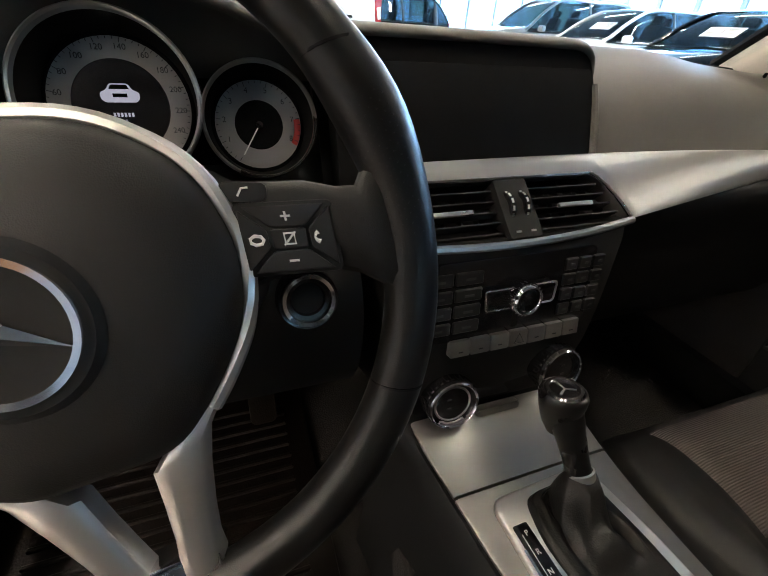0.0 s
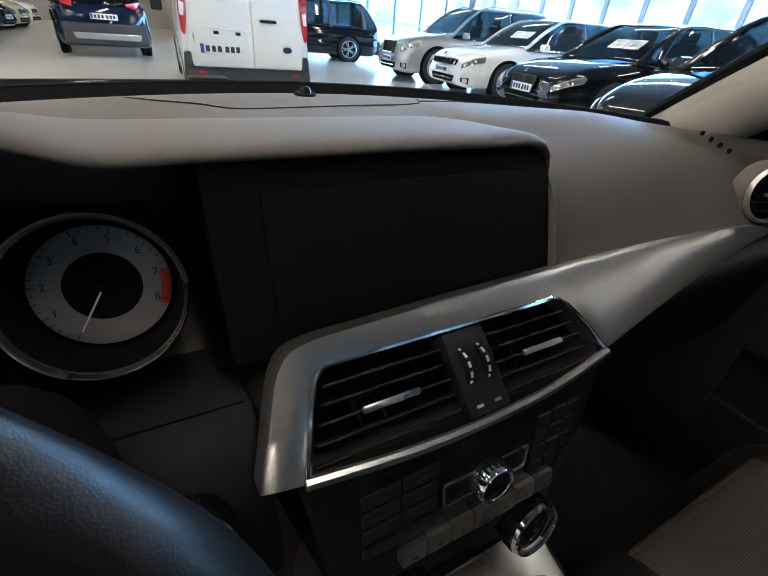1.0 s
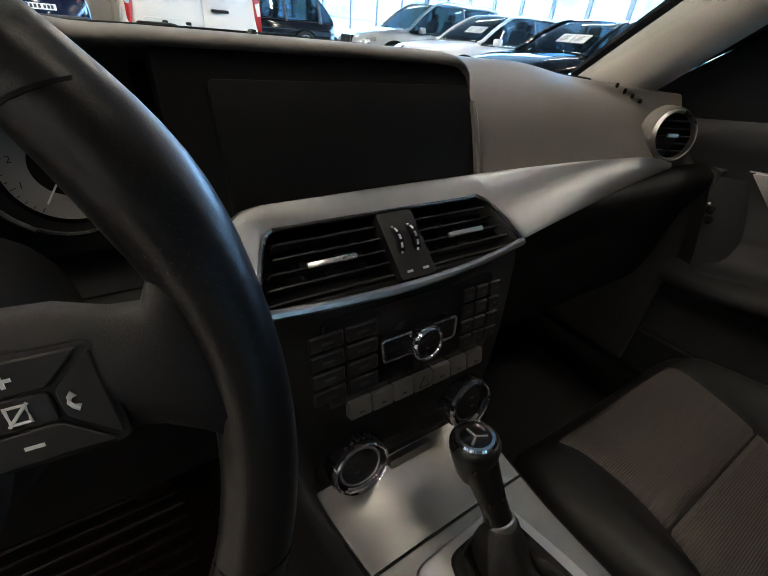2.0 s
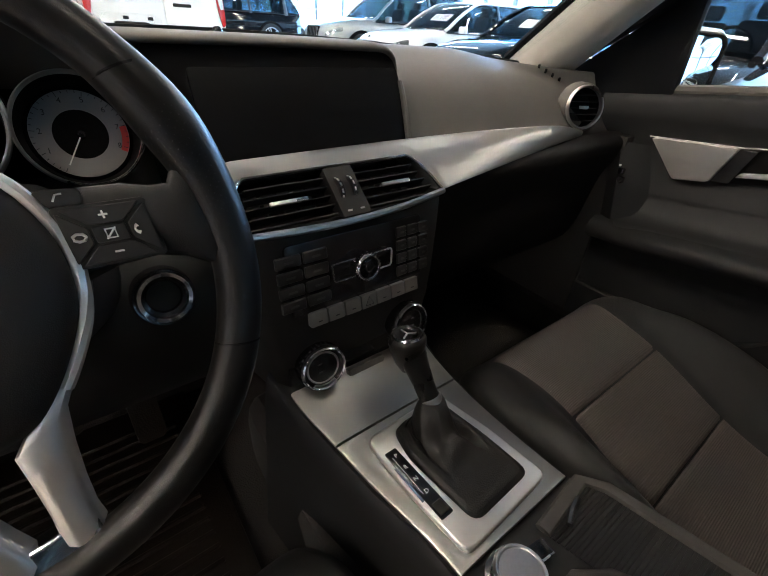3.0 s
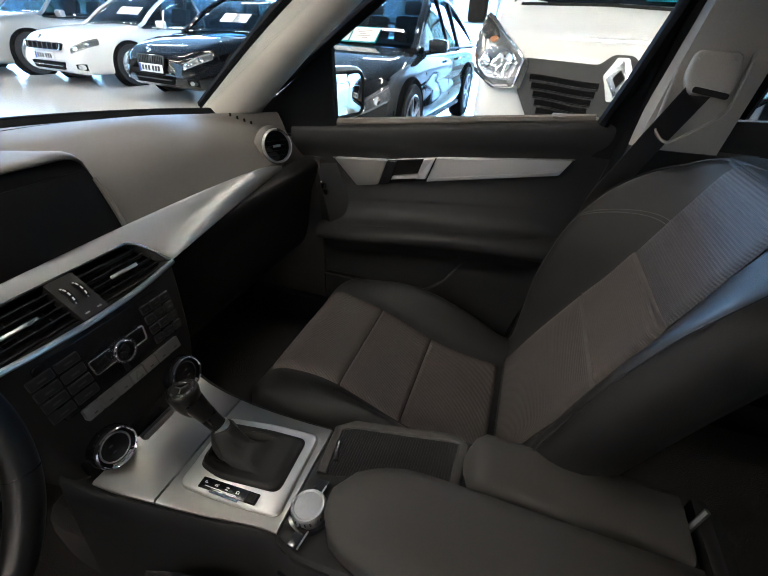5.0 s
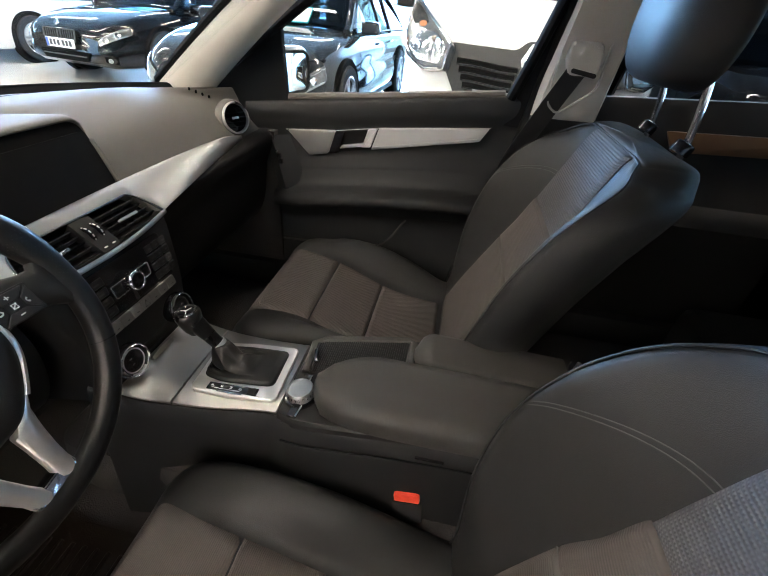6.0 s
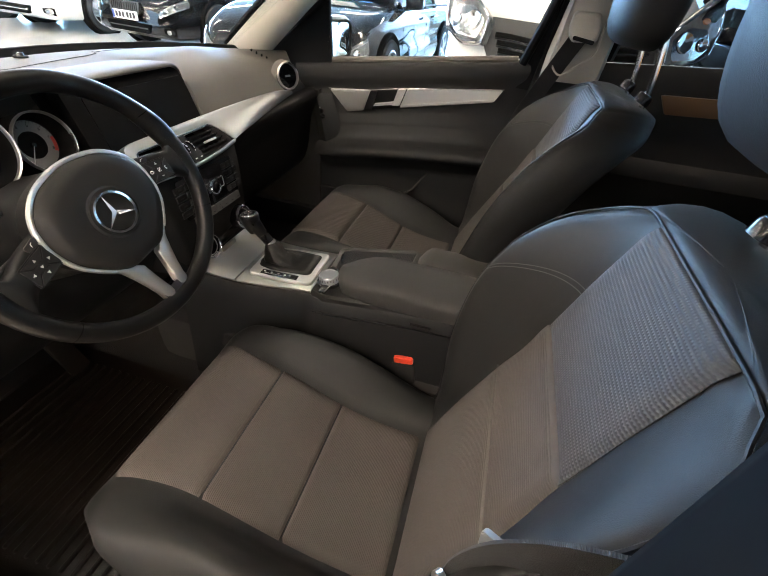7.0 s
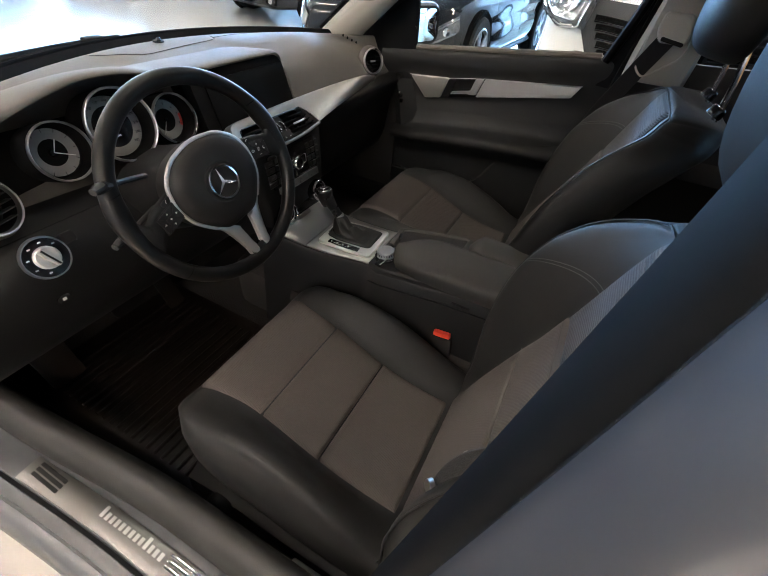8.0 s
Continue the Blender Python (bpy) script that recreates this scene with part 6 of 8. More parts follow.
# side spokes with their thumb rests, rising into the rim above a thumb notch
SPOKE = ((0.066, 0.040, -0.022, 0.004, -0.03), (0.085, 0.0345, -0.018, 0.006, -0.03), (0.105, 0.0305, -0.016, 0.007, -0.028), (0.125, 0.0255, -0.019, 0.008, -0.024), (0.138, 0.019, -0.025, 0.010, -0.018),
         (0.147, 0.017, -0.033, 0.011, -0.013), (0.155, 0.028, -0.044, 0.009, -0.010), (0.163, 0.046, -0.058, 0.003, -0.007))
for side in (-1, 1):
    rings = []
    for x, y0, y1, z0, z1 in SPOKE:
        rings.append([WM @ Vector((side * x, y, z)) for y, z in ((y0, (z0 + z1) / 2), (y0 - 0.002, z0 - 0.004), (y0 - 0.007, z0), (y0 - 0.02, z0 + 0.002), (y1 + 0.016, z0 + 0.001), (y1 + 0.004, z0 - 0.003), (y1, (z0 + z1) / 2), (y1 + 0.008, z1), (y0 - 0.008, z1))])
    part("side_spoke", loft(rings), DASHLOW, wheel, "black spoke with thumb grip", sharp=50)
    # skewed pod with five keys: four round one
    skew = Matrix(((1, 0.10 * side, 0, 0), (-0.22 * side, 1, 0, 0), (0, 0, 1, 0), (0, 0, 0, 1)))
    km_ = WM @ Matrix.Translation((side * 0.1105, 0.002, 0.0098)) @ skew @ Matrix.Scale(0.80, 4)
    pod = part("key_pod", slab(round_corners([(-0.0265, 0.0205), (-0.0265, -0.0205), (0.0265, -0.0205), (0.0265, 0.0205)], 0.004), 0.004, km_, 0.0008), DASHLOW, wheel, "black key pod")
    cross = ([(-0.022, 0.0185), (0.022, 0.0185), (0.0095, 0.0068), (-0.0095, 0.0068)], [(-0.0095, -0.0068), (0.0095, -0.0068), (0.022, -0.0185), (-0.022, -0.0185)],
             [(-0.0245, 0.0172), (-0.0112, 0.0052), (-0.0112, -0.0052), (-0.0245, -0.0172)], [(0.0245, 0.0172), (0.0245, -0.0172), (0.0112, -0.0052), (0.0112, 0.0052)], [(-0.0095, 0.0055), (0.0095, 0.0055), (0.0095, -0.0055), (-0.0095, -0.0055)])
    for n_, poly in enumerate(cross):
        k = part("key", slab(round_corners(poly, 0.0012, 2), 0.003, km_ @ Matrix.Translation((0, 0, 0.0016)), 0.0005, 1), KEYBLACK, pod)
        x, y = ((0, 0.0125), (0, -0.0125), (-0.0172, 0), (0.0172, 0), (0, 0))[n_]
        im_ = km_ @ Matrix.Translation((x, y, 0.0018))
        if side < 0:
            part("arrow", slab([(-0.0026, -0.0021), (0.0026, -0.0021), (0, 0.0028)], 0.0004, im_ @ Matrix.Rotation(radians((0, 180, 90, -90, 45)[n_]), 4, "Z")), ICON, k)
        elif n_ == 0:
            part("plus", box((0.0052, 0.0012, 0.0004), bm=box((0.0012, 0.0052, 0.0004), m=im_), m=im_), ICON, k)
        elif n_ == 1:
            part("minus", box((0.0054, 0.0013, 0.0004), m=im_), ICON, k)
        elif n_ == 4:
            sq = [im_ @ Vector(p) for p in ((-0.0027, 0.003, 0), (0.0027, 0.003, 0), (0.0027, -0.003, 0), (-0.0027, -0.003, 0))]
            part("icon", tube([im_ @ Vector((-0.0034, -0.0036, 0)), im_ @ Vector((0.0034, 0.0036, 0))], 0.0005, 5, bm=tube(sq, 0.0006, 5, closed=True)), ICON, k)
        else:
            arc = [im_ @ Vector((0.0036 * math.cos(q), 0.0030 * math.sin(q), 0)) for q in (2.0, 2.6, 3.2, 3.8, 4.4)]
            part("icon", tube(arc if n_ == 3 else [im_ @ Vector((0.0036 * math.cos(q), 0.0026 * math.sin(q), 0)) for q in (0, 0.9, 1.8, 2.7, 3.6, 4.5, 5.4)], [0.0011, 0.0007, 0.0006, 0.0007, 0.0011] if n_ == 3 else 0.0008, 6, closed=n_ == 2), ICON, k)
    tk = WM @ Matrix.Translation((side * 0.0975, 0.0265, 0.0092)) @ Matrix.Rotation(radians(-16 * side), 4, "Z")
    vk = part("talk_key", slab(rounded(0.020, 0.0085, 0.003), 0.004, tk @ Matrix.Translation((0, 0, -0.0008)), 0.0006), KEYBLACK, wheel)
    part("icon", tube([tk @ Vector((-0.0022, -0.0018, -0.0006)), tk @ Vector((-0.0006, 0.0016, -0.0006)), tk @ Vector((0.0022, 0.002, -0.0006))], 0.0005, 5), ICON, vk)
# airbag pad, domed
out = round_corners([(0.0, 0.0805), (0.052, 0.069), (0.082, 0.043), (0.0905, 0.006), (0.082, -0.028), (0.059, -0.056), (0.034, -0.078), (-0.034, -0.078), (-0.059, -0.056), (-0.082, -0.028), (-0.0905, 0.006), (-0.082, 0.043), (-0.052, 0.069)], 0.026, 5)
rings = []
for k, z in ((1.0, -0.035), (1.0, 0.004), (0.975, 0.012), (0.9, 0.019), (0.72, 0.024), (0.45, 0.026), (0.2, 0.0265), (0.02, 0.0265)):
    rings.append([WM @ Vector((x * k, y * k, z)) for x, y in out])
part("airbag_pad", loft(rings), PADBLACK, wheel, "black grained airbag pad", sharp=60)
edge = [p for p in out if p[1] > -0.063]
start = next(i for i in range(len(out)) if out[i][1] > -0.063 and out[i - 1][1] <= -0.063)
edge = [out[(start + i) % len(out)] for i in range(len(edge))]
part("silver_edge", tube([WM @ Vector((x * 1.012, y * 1.012, 0.007)) for x, y in edge], 0.0038, 8), SPOKESILVER, wheel, "satin silver edge round the pad")
# forked lower spoke
for side in (-1, 1):
    rings = []
    for x, y, w, z in ((0.060, -0.050, 0.004, 0.007), (0.044, -0.066, 0.012, 0.009), (0.0305, -0.080, 0.0145, 0.0095), (0.0255, -0.100, 0.0120, 0.008), (0.0205, -0.122, 0.0105, 0.006), (0.0165, -0.140, 0.0105, 0.005), (0.0150, -0.152, 0.0115, 0.0045)):
        rings.append([WM @ Vector((side * (x + dx), y + 0.35 * dx, zz)) for dx, zz in ((-w, z - 0.014), (-w, z - 0.003), (-w * 0.75, z), (0, z + 0.0015), (w * 0.75, z), (w, z - 0.003), (w, z - 0.014))])
    part("lower_spoke", loft(rings), SPOKESILVER, wheel, "satin silver forked spoke", sharp=40)
part("spoke_foot", slab(round_corners([(-0.0265, 0.018), (-0.0235, -0.017), (0.0235, -0.017), (0.0265, 0.018)], 0.005), 0.022, WM @ Matrix.Translation((0, -0.155, 0.0062)) @ Matrix.Rotation(radians(-9), 4, "X"), 0.003), CHROME, wheel, "polished foot of the forked spoke")
# plain ring and three arms for the maker's mark
EM = WM @ Matrix.Translation((0, 0, 0.0265)) 
part("badge_well", lathe([(0.0, 0.0012), (0.027, 0.0012), (0.033, 0.0025), (0.036, 0.0)], EM, 44), MATT, wheel)
part("badge_ring", lathe([(0.0255, 0.001), (0.026, 0.004), (0.029, 0.0045), (0.0305, 0.001)], EM, 44), CHROME, wheel, "chrome ring badge")
for k in range(3):
    q = EM @ Matrix.Rotation(radians(90 + 120 * k), 4, "Z")
    b = bmesh.new()
    vs = [b.verts.new(q @ Vector(p)) for p in ((0, 0.0042, 0.0015), (0.0262, 0, 0.0015), (0, -0.0042, 0.0015), (-0.003, 0, 0.0015), (0, 0, 0.0055), (0.0262, 0, 0.002))]
    for f_ in ((0, 5, 4), (5, 2, 4), (2, 3, 4), (3, 0, 4), (0, 1, 2, 3)):
        b.faces.new([vs[i] for i in f_])
    part("badge_arm", b, CHROME, wheel, sharp=10)
# stalks on the column
for a0, a1, ln in (((-0.425, 0.545, 0.872), (-0.517, 0.505, 0.902), 0.0095), ((-0.425, 0.545, 0.812), (-0.522, 0.50, 0.812), 0.009)):
    a0, a1 = Vector(a0), Vector(a1)
    st = part("stalk", tube(spline([a0, a0.lerp(a1, 0.6), a1], 8), [0.0055] * 5 + [0.0065, 0.0085, 0.0105, 0.0100], 10, flat=0.8), KEYBLACK, wheel, "black column stalk")
    part("tip", tube([a1, a1 + Vector((-0.008, -0.003, 0)), a1 + Vector((-0.018, -0.006, 0))], [ln, ln, ln * 0.7], 10, flat=0.8), KEYBLACK, st)

# ---------------------------------------------------------------- centre console
console = thing("centre_console", (0.01, 0.2, 0.3), "black centre console with satin silver gear surround", "console")


def con_edge(y):
    """Left edge, right edge and height of the console's rim."""
    k = (-.24, .05, .27, .30, .42, .48, .54, .60)
    return (table(k, (-.092, -.092, -.090, -.073, -.088, -.097, -.109, -.118), y),
            table(k, (.142, .140, .116, .112, .112, .113, .115, .120), y),
            table(k, (.60, .592, .566, .561, .556, .560, .572, .60), y))


rings = []
for i in range(41):
    y = lerp(-0.26, 0.60, i / 40)
    l, r, z = con_edge(y)
    rings.append([(l - 0.035, y, 0.26), (l - 0.022, y, 0.40), (l - 0.010, y, z - 0.05), (l - 0.004, y, z - 0.012), (l + 0.002, y, z - 0.004), (l + 0.02, y, z - 0.006), (r - 0.02, y, z - 0.006), (r - 0.002, y, z - 0.004), (r + 0.004, y, z - 0.012), (r + 0.012, y, z - 0.05), (r + 0.026, y, 0.40), (r + 0.035, y, 0.26)])
part("console_body", loft(rings), DASHLOW, console, "black plastic console side", sharp=55)
part("side_groove", tube([(con_edge(y)[0] - 0.011, y, con_edge(y)[2] - 0.035) for y in (lerp(-0.2, 0.28, i / 12) for i in range(13))], 0.002, 6), SEAL, console)
part("edge_light", box((0.004, 0.045, 0.004), (-0.103, 0.03, 0.572), 0.001), PIANO, console)


def tray(ys, mat, nm, inset, lift, lab):
    rings = []
    for y in ys:
        l, r, z = con_edge(y)
        l, r, z = l + inset, r - inset, z + lift
        rings.append([(l, y, z - 0.008), (l, y, z - 0.002), (l + 0.003, y, z), (lerp(l, r, 0.33), y, z + 0.001), (lerp(l, r, 0.66), y, z + 0.001), (r - 0.003, y, z), (r, y, z - 0.002), (r, y, z - 0.008)])
    return part(nm, loft(rings), mat, console, lab, sharp=40)


tray([lerp(0.479, 0.562, i / 8) for i in range(9)], SILVERY, "front_plate", 0.006, 0.001, "satin silver ashtray lid")
tray([lerp(0.297, 0.476, i / 10) for i in range(11)], SILVERY, "gear_plate", 0.006, 0.001, "satin silver console plate")
gp = plane((0.02, 0.385, 0.562), (0, 0.012, 1), up=(0, 1, 0))
frame_o = round_corners([(-0.079, 0.077), (-0.078, 0.0), (-0.071, -0.081), (0.064, -0.075), (0.058, 0.0), (0.043, 0.083)][::-1], 0.012, 4)
part("gear_surround", slab(frame_o, 0.01, gp @ Matrix.Translation((0, 0, 0.006)), 0.0032, 3), SPOKESILVER, console, "polished silver gear lever surround")
boot_o = round_corners([(-0.046, 0.069), (-0.054, 0.028), (-0.044, -0.066), (0.049, -0.062), (0.045, 0.0), (0.034, 0.072)][::-1], 0.014, 4)
rings = []
top_c = gp.inverted() @ Vector((0.019, 0.440, 0.606))
boot_f = [(lerp(p[0], q[0], u), lerp(p[1], q[1], u)) for p, q in zip(boot_o, boot_o[1:] + boot_o[:1]) for u in (0.0, 0.33, 0.67)]
for k in range(29):
    t = k / 28
    s = 1 - t ** 0.85
    fold = math.sin(math.pi * smooth(0.22, 1.0, t)) if t < 0.97 else 0.0
    ring = []
    for x, y in boot_f:
        a = math.atan2(y - top_c.y * t, x - top_c.x * t)
        crease = math.sin(2 * a + 9 * t) + 0.7 * math.sin(5 * a - 7 * t + 1) + 0.4 * math.sin(9 * a + 5 * t)
        ex = lerp(top_c.x + 0.0128 * math.cos(a), x, s) + 0.005 * fold * math.cos(3 * a + 8 * t)
        ey = lerp(top_c.y + 0.0128 * math.sin(a), y, s) + 0.005 * fold * math.sin(4 * a + 6 * t)
        ez = 0.0052 + (top_c.z - 0.005) * smooth(0.5, 1.0, t) ** 1.2 + 0.006 * smooth(0, 0.12, t) + 0.0085 * fold * crease
        ring.append(gp @ Vector((ex, ey, max(ez, 0.0066))))
    rings.append(ring)
part("gear_boot", loft(rings), BOOT, console, "soft creased leather gear boot", sharp=70)
ds = gp @ Matrix.Translation((-0.0645, 0.002, 0.0072)) @ Matrix.Rotation(radians(1.5), 4, "Z") @ Matrix.Scale(0.92, 4)
ind = part("gear_indicator", slab(round_corners([(-0.009, 0.05), (-0.0075, -0.05), (0.0105, -0.05), (0.0085, 0.05)][::-1], 0.002), 0.004, ds, 0.0006), PIANO, console, "gloss black gear position strip")
for k, ch in enumerate("PRND"):
    words(ch, 0.0075, ds @ Matrix.Translation((0.0015, 0.040 - 0.0185 * k, 0.0004)), ICON, ind, "letter")
part("line", box((0.0008, 0.056, 0.0004), (-0.004, 0.012, 0.0003), m=ds), ICON, ind)
part("slit", box((0.003, 0.05, 0.001), (-0.0105, 0.002, 0.0004), m=ds), CHROME, ind)
part("mode_key", box((0.014, 0.016, 0.002), (0.001, -0.0385, 0.0006), 0.001, 1, m=ds), DASHLOW, ind)

shifter = thing("gear_lever", (0.024, 0.437, 0.60), "black leather gear lever with a chrome cap, rising from its boot", "gear lever")
s0, s1 = Vector((0.019, 0.440, 0.604)), Vector((0.010, 0.492, 0.678))
ax = (s1 - s0)
sp_ = [s0 + ax * t for t in (0, 0.12, 0.3, 0.5, 0.7, 0.85, 0.95, 1.0)]
part("grip", tube(sp_[:-2], [0.0125, 0.013, 0.0135, 0.0155, 0.018, 0.020], 24, flat=0.92), GRIPBLACK, shifter, "black leather grip", sharp=60)
part("collar", lathe([(0.0128, -0.006), (0.0148, -0.004), (0.0148, 0.007), (0.013, 0.008)], plane(s0, ax), 28), SATIN, shifter)
cap = plane(s1 + Vector((0, -0.006, 0.0)), (-0.02, 0.16, 1), up=(0, 1, 0))
part("head", lathe([(0.010, -0.046), (0.016, -0.034), (0.0200, -0.020), (0.0225, -0.008), (0.0228, -0.002), (0.0212, 0.002), (0.019, 0.003)], cap, 36), GRIPBLACK, shifter, sharp=70)
part("cap_ring", lathe([(0.0138, 0.002), (0.0142, 0.0052), (0.0172, 0.0052), (0.0195, 0.001)], cap, 32), CHROME, shifter, "chrome cap ring")
part("cap", lathe([(0, 0.0035), (0.014, 0.003)], cap, 24), PIANO, shifter)
for k in range(3):
    part("mark_arm", box((0.011, 0.002, 0.0012), (0.0055, 0, 0.0042), 0.0004, 1, m=cap @ Matrix.Rotation(radians(90 + 120 * k), 4, "Z")), SATIN, shifter)

# controller knob, keys, roller tray, armrests
rings = []
for i in range(16):
    y = lerp(-0.2, 0.291, i / 15)
    l, r, z = con_edge(y)
    rings.append([(l, y, z - 0.01), (l, y, z + 0.004), (l + 0.005, y, z + 0.009), (l + 0.03, y, z + 0.008), (r - 0.03, y, z + 0.008), (r - 0.005, y, z + 0.009), (r, y, z + 0.004), (r, y, z - 0.01)])
part("rear_deck", loft(rings), DASHLOW, console, "black rear deck of the console", sharp=45)
ck = plane((-0.036, 0.262, 0.578), (0, 0.1, 1), up=(0, 1, 0))
knob = part("controller_knob", lathe([(0.0235, -0.004), (0.0225, 0.004), (0.0215, 0.008), (0.0235, 0.0095), (0.0235, 0.017), (0.0215, 0.020), (0.0195, 0.0198), (0.0185, 0.0188), (0, 0.0188)], ck, 44), KNOBMETAL, console, "satin metal turn-and-push controller")
part("collar", lathe([(0.029, -0.003), (0.0285, 0.003), (0.024, 0.004)], ck, 40), PIANO, knob)
for k in range(22):
    part("knurl", box((0.0018, 0.0018, 0.006), (0.0235 * math.cos(radians(k * 16.4)), 0.0235 * math.sin(radians(k * 16.4)), 0.0132), m=ck), CHROME, knob)
for x, y in ((-0.0345, -0.006), (0.0335, 0.008)):
    kk = part("menu_key", box((0.026, 0.016, 0.006), (x, y, 0.002), 0.0015, m=ck @ Matrix.Rotation(radians(-8), 4, "Z")), PIANO, console, "gloss black key beside the controller")
    part("edge", box((0.024, 0.0016, 0.002), (x, y - 0.008, 0.005), m=ck @ Matrix.Rotation(radians(-8), 4, "Z")), SATIN, kk)
# roller cover
rc = thing("roller_cover", (0.07, 0.19, 0.57), "ribbed dark roller cover over the console tray, closed", "roller cover")
part("tray_rim", tube([(x, y, con_edge(y)[2] + 0.010) for x, y in ((0.022, 0.275), (0.104, 0.283), (0.118, 0.26), (0.134, 0.10), (0.126, 0.086), (0.050, 0.088))], 0.008, 8, flat=0.55), ARMPAD, rc)
for k in range(44):
    y = 0.272 - 0.00415 * k
    x0, x1 = 0.022 + 0.03 * k / 44, 0.112 + 0.018 * k / 44
    part("slat", box((x1 - x0, 0.0036, 0.004), ((x0 + x1) / 2, y, con_edge(y)[2] + 0.0072), 0.0006, 1), DASHLOW, rc)
part("pull", tube([(0.045, 0.262, con_edge(0.262)[2] + 0.014), (0.06, 0.268, con_edge(0.268)[2] + 0.016), (0.078, 0.272, con_edge(0.272)[2] + 0.014)], 0.0035, 8), PIANO, rc, "gloss black pull")


def armrest(x0, x1, y0, y1, zt, nose):
    """A padded lid with a rounded front; y1 is the front end."""
    rings = []
    n = 22
    for i in range(n + 1):
        t = i / n
        y = lerp(y0, y1, t)
        w = 1 - (smooth(1 - nose, 1.0, t) ** 2) * 0.75
        sink = 0.020 * smooth(1 - nose, 1.0, t) ** 2
        cx = lerp(x0, x1, 0.5)
        hw = (x1 - x0) / 2 * (0.25 + 0.75 * math.sqrt(max(0.0, 1 - max(0, (t - 1 + nose) / nose) ** 2.4)) if t > 1 - nose else 1)
        top = zt - sink - 0.006 * (1 - t)
        rings.append([(cx + dx * hw, y, z) for dx, z in ((-0.90, zt - 0.062), (-1.0, zt - 0.045), (-1.0, top - 0.016), (-0.93, top - 0.005), (-0.7, top), (0, top + 0.002), (0.7, top), (0.93, top - 0.005), (1.0, top - 0.016), (1.0, zt - 0.045), (0.90, zt - 0.062))])
    return loft(rings)


for nm, x0, x1, y0, y1, nose, zt in (("armrest", -0.094, 0.046, -0.20, 0.238, 0.3, 0.636), ("armrest", 0.050, 0.148, -0.20, 0.082, 0.12, 0.624)):
    ar = thing(nm, ((x0 + x1) / 2, 0.0, 0.59), "black padded armrest lid on the centre console", "armrest", "console armrest lids")
    part("cushion", armrest(x0, x1, y0, y1, zt, nose), ARMPAD, ar, sharp=60)
    part("base", box((x1 - x0 - 0.02, (y1 - y0) * 0.86, 0.03), ((x0 + x1) / 2, (y0 + y1) / 2 - 0.02, 0.586), 0.004), DASHLOW, ar)
part("console_back", box((0.24, 0.02, 0.33), (0.025, -0.225, 0.45), 0.006), DASHLOW, console)
part("back_strip", tube([(0.10, -0.205, 0.60), (0.11, -0.216, 0.64)], 0.004, 6), SATIN, console)

# ---------------------------------------------------------------- seats
CUSH = [(-.06, .0), (0, .0), (.10, .008), (.191, .031), (.326, .087), (.42, .104), (.466, .096), (.497, .06), (.503, .01), (.48, -.06)]
BACK = [(.03, -.05), (.0, .0), (-.045, .13), (-.095, .262), (-.137, .387), (-.166, .487), (-.184, .545), (-.190, .560), (-.197, .570)]
LATC = [(0, 0), (.07, .0), (.144, .0), (.158, .0028), (.180, .011), (.205, .017), (.222, .0178), (.238, .012), (.250, -.006), (.258, -.05), (.255, -.11)]


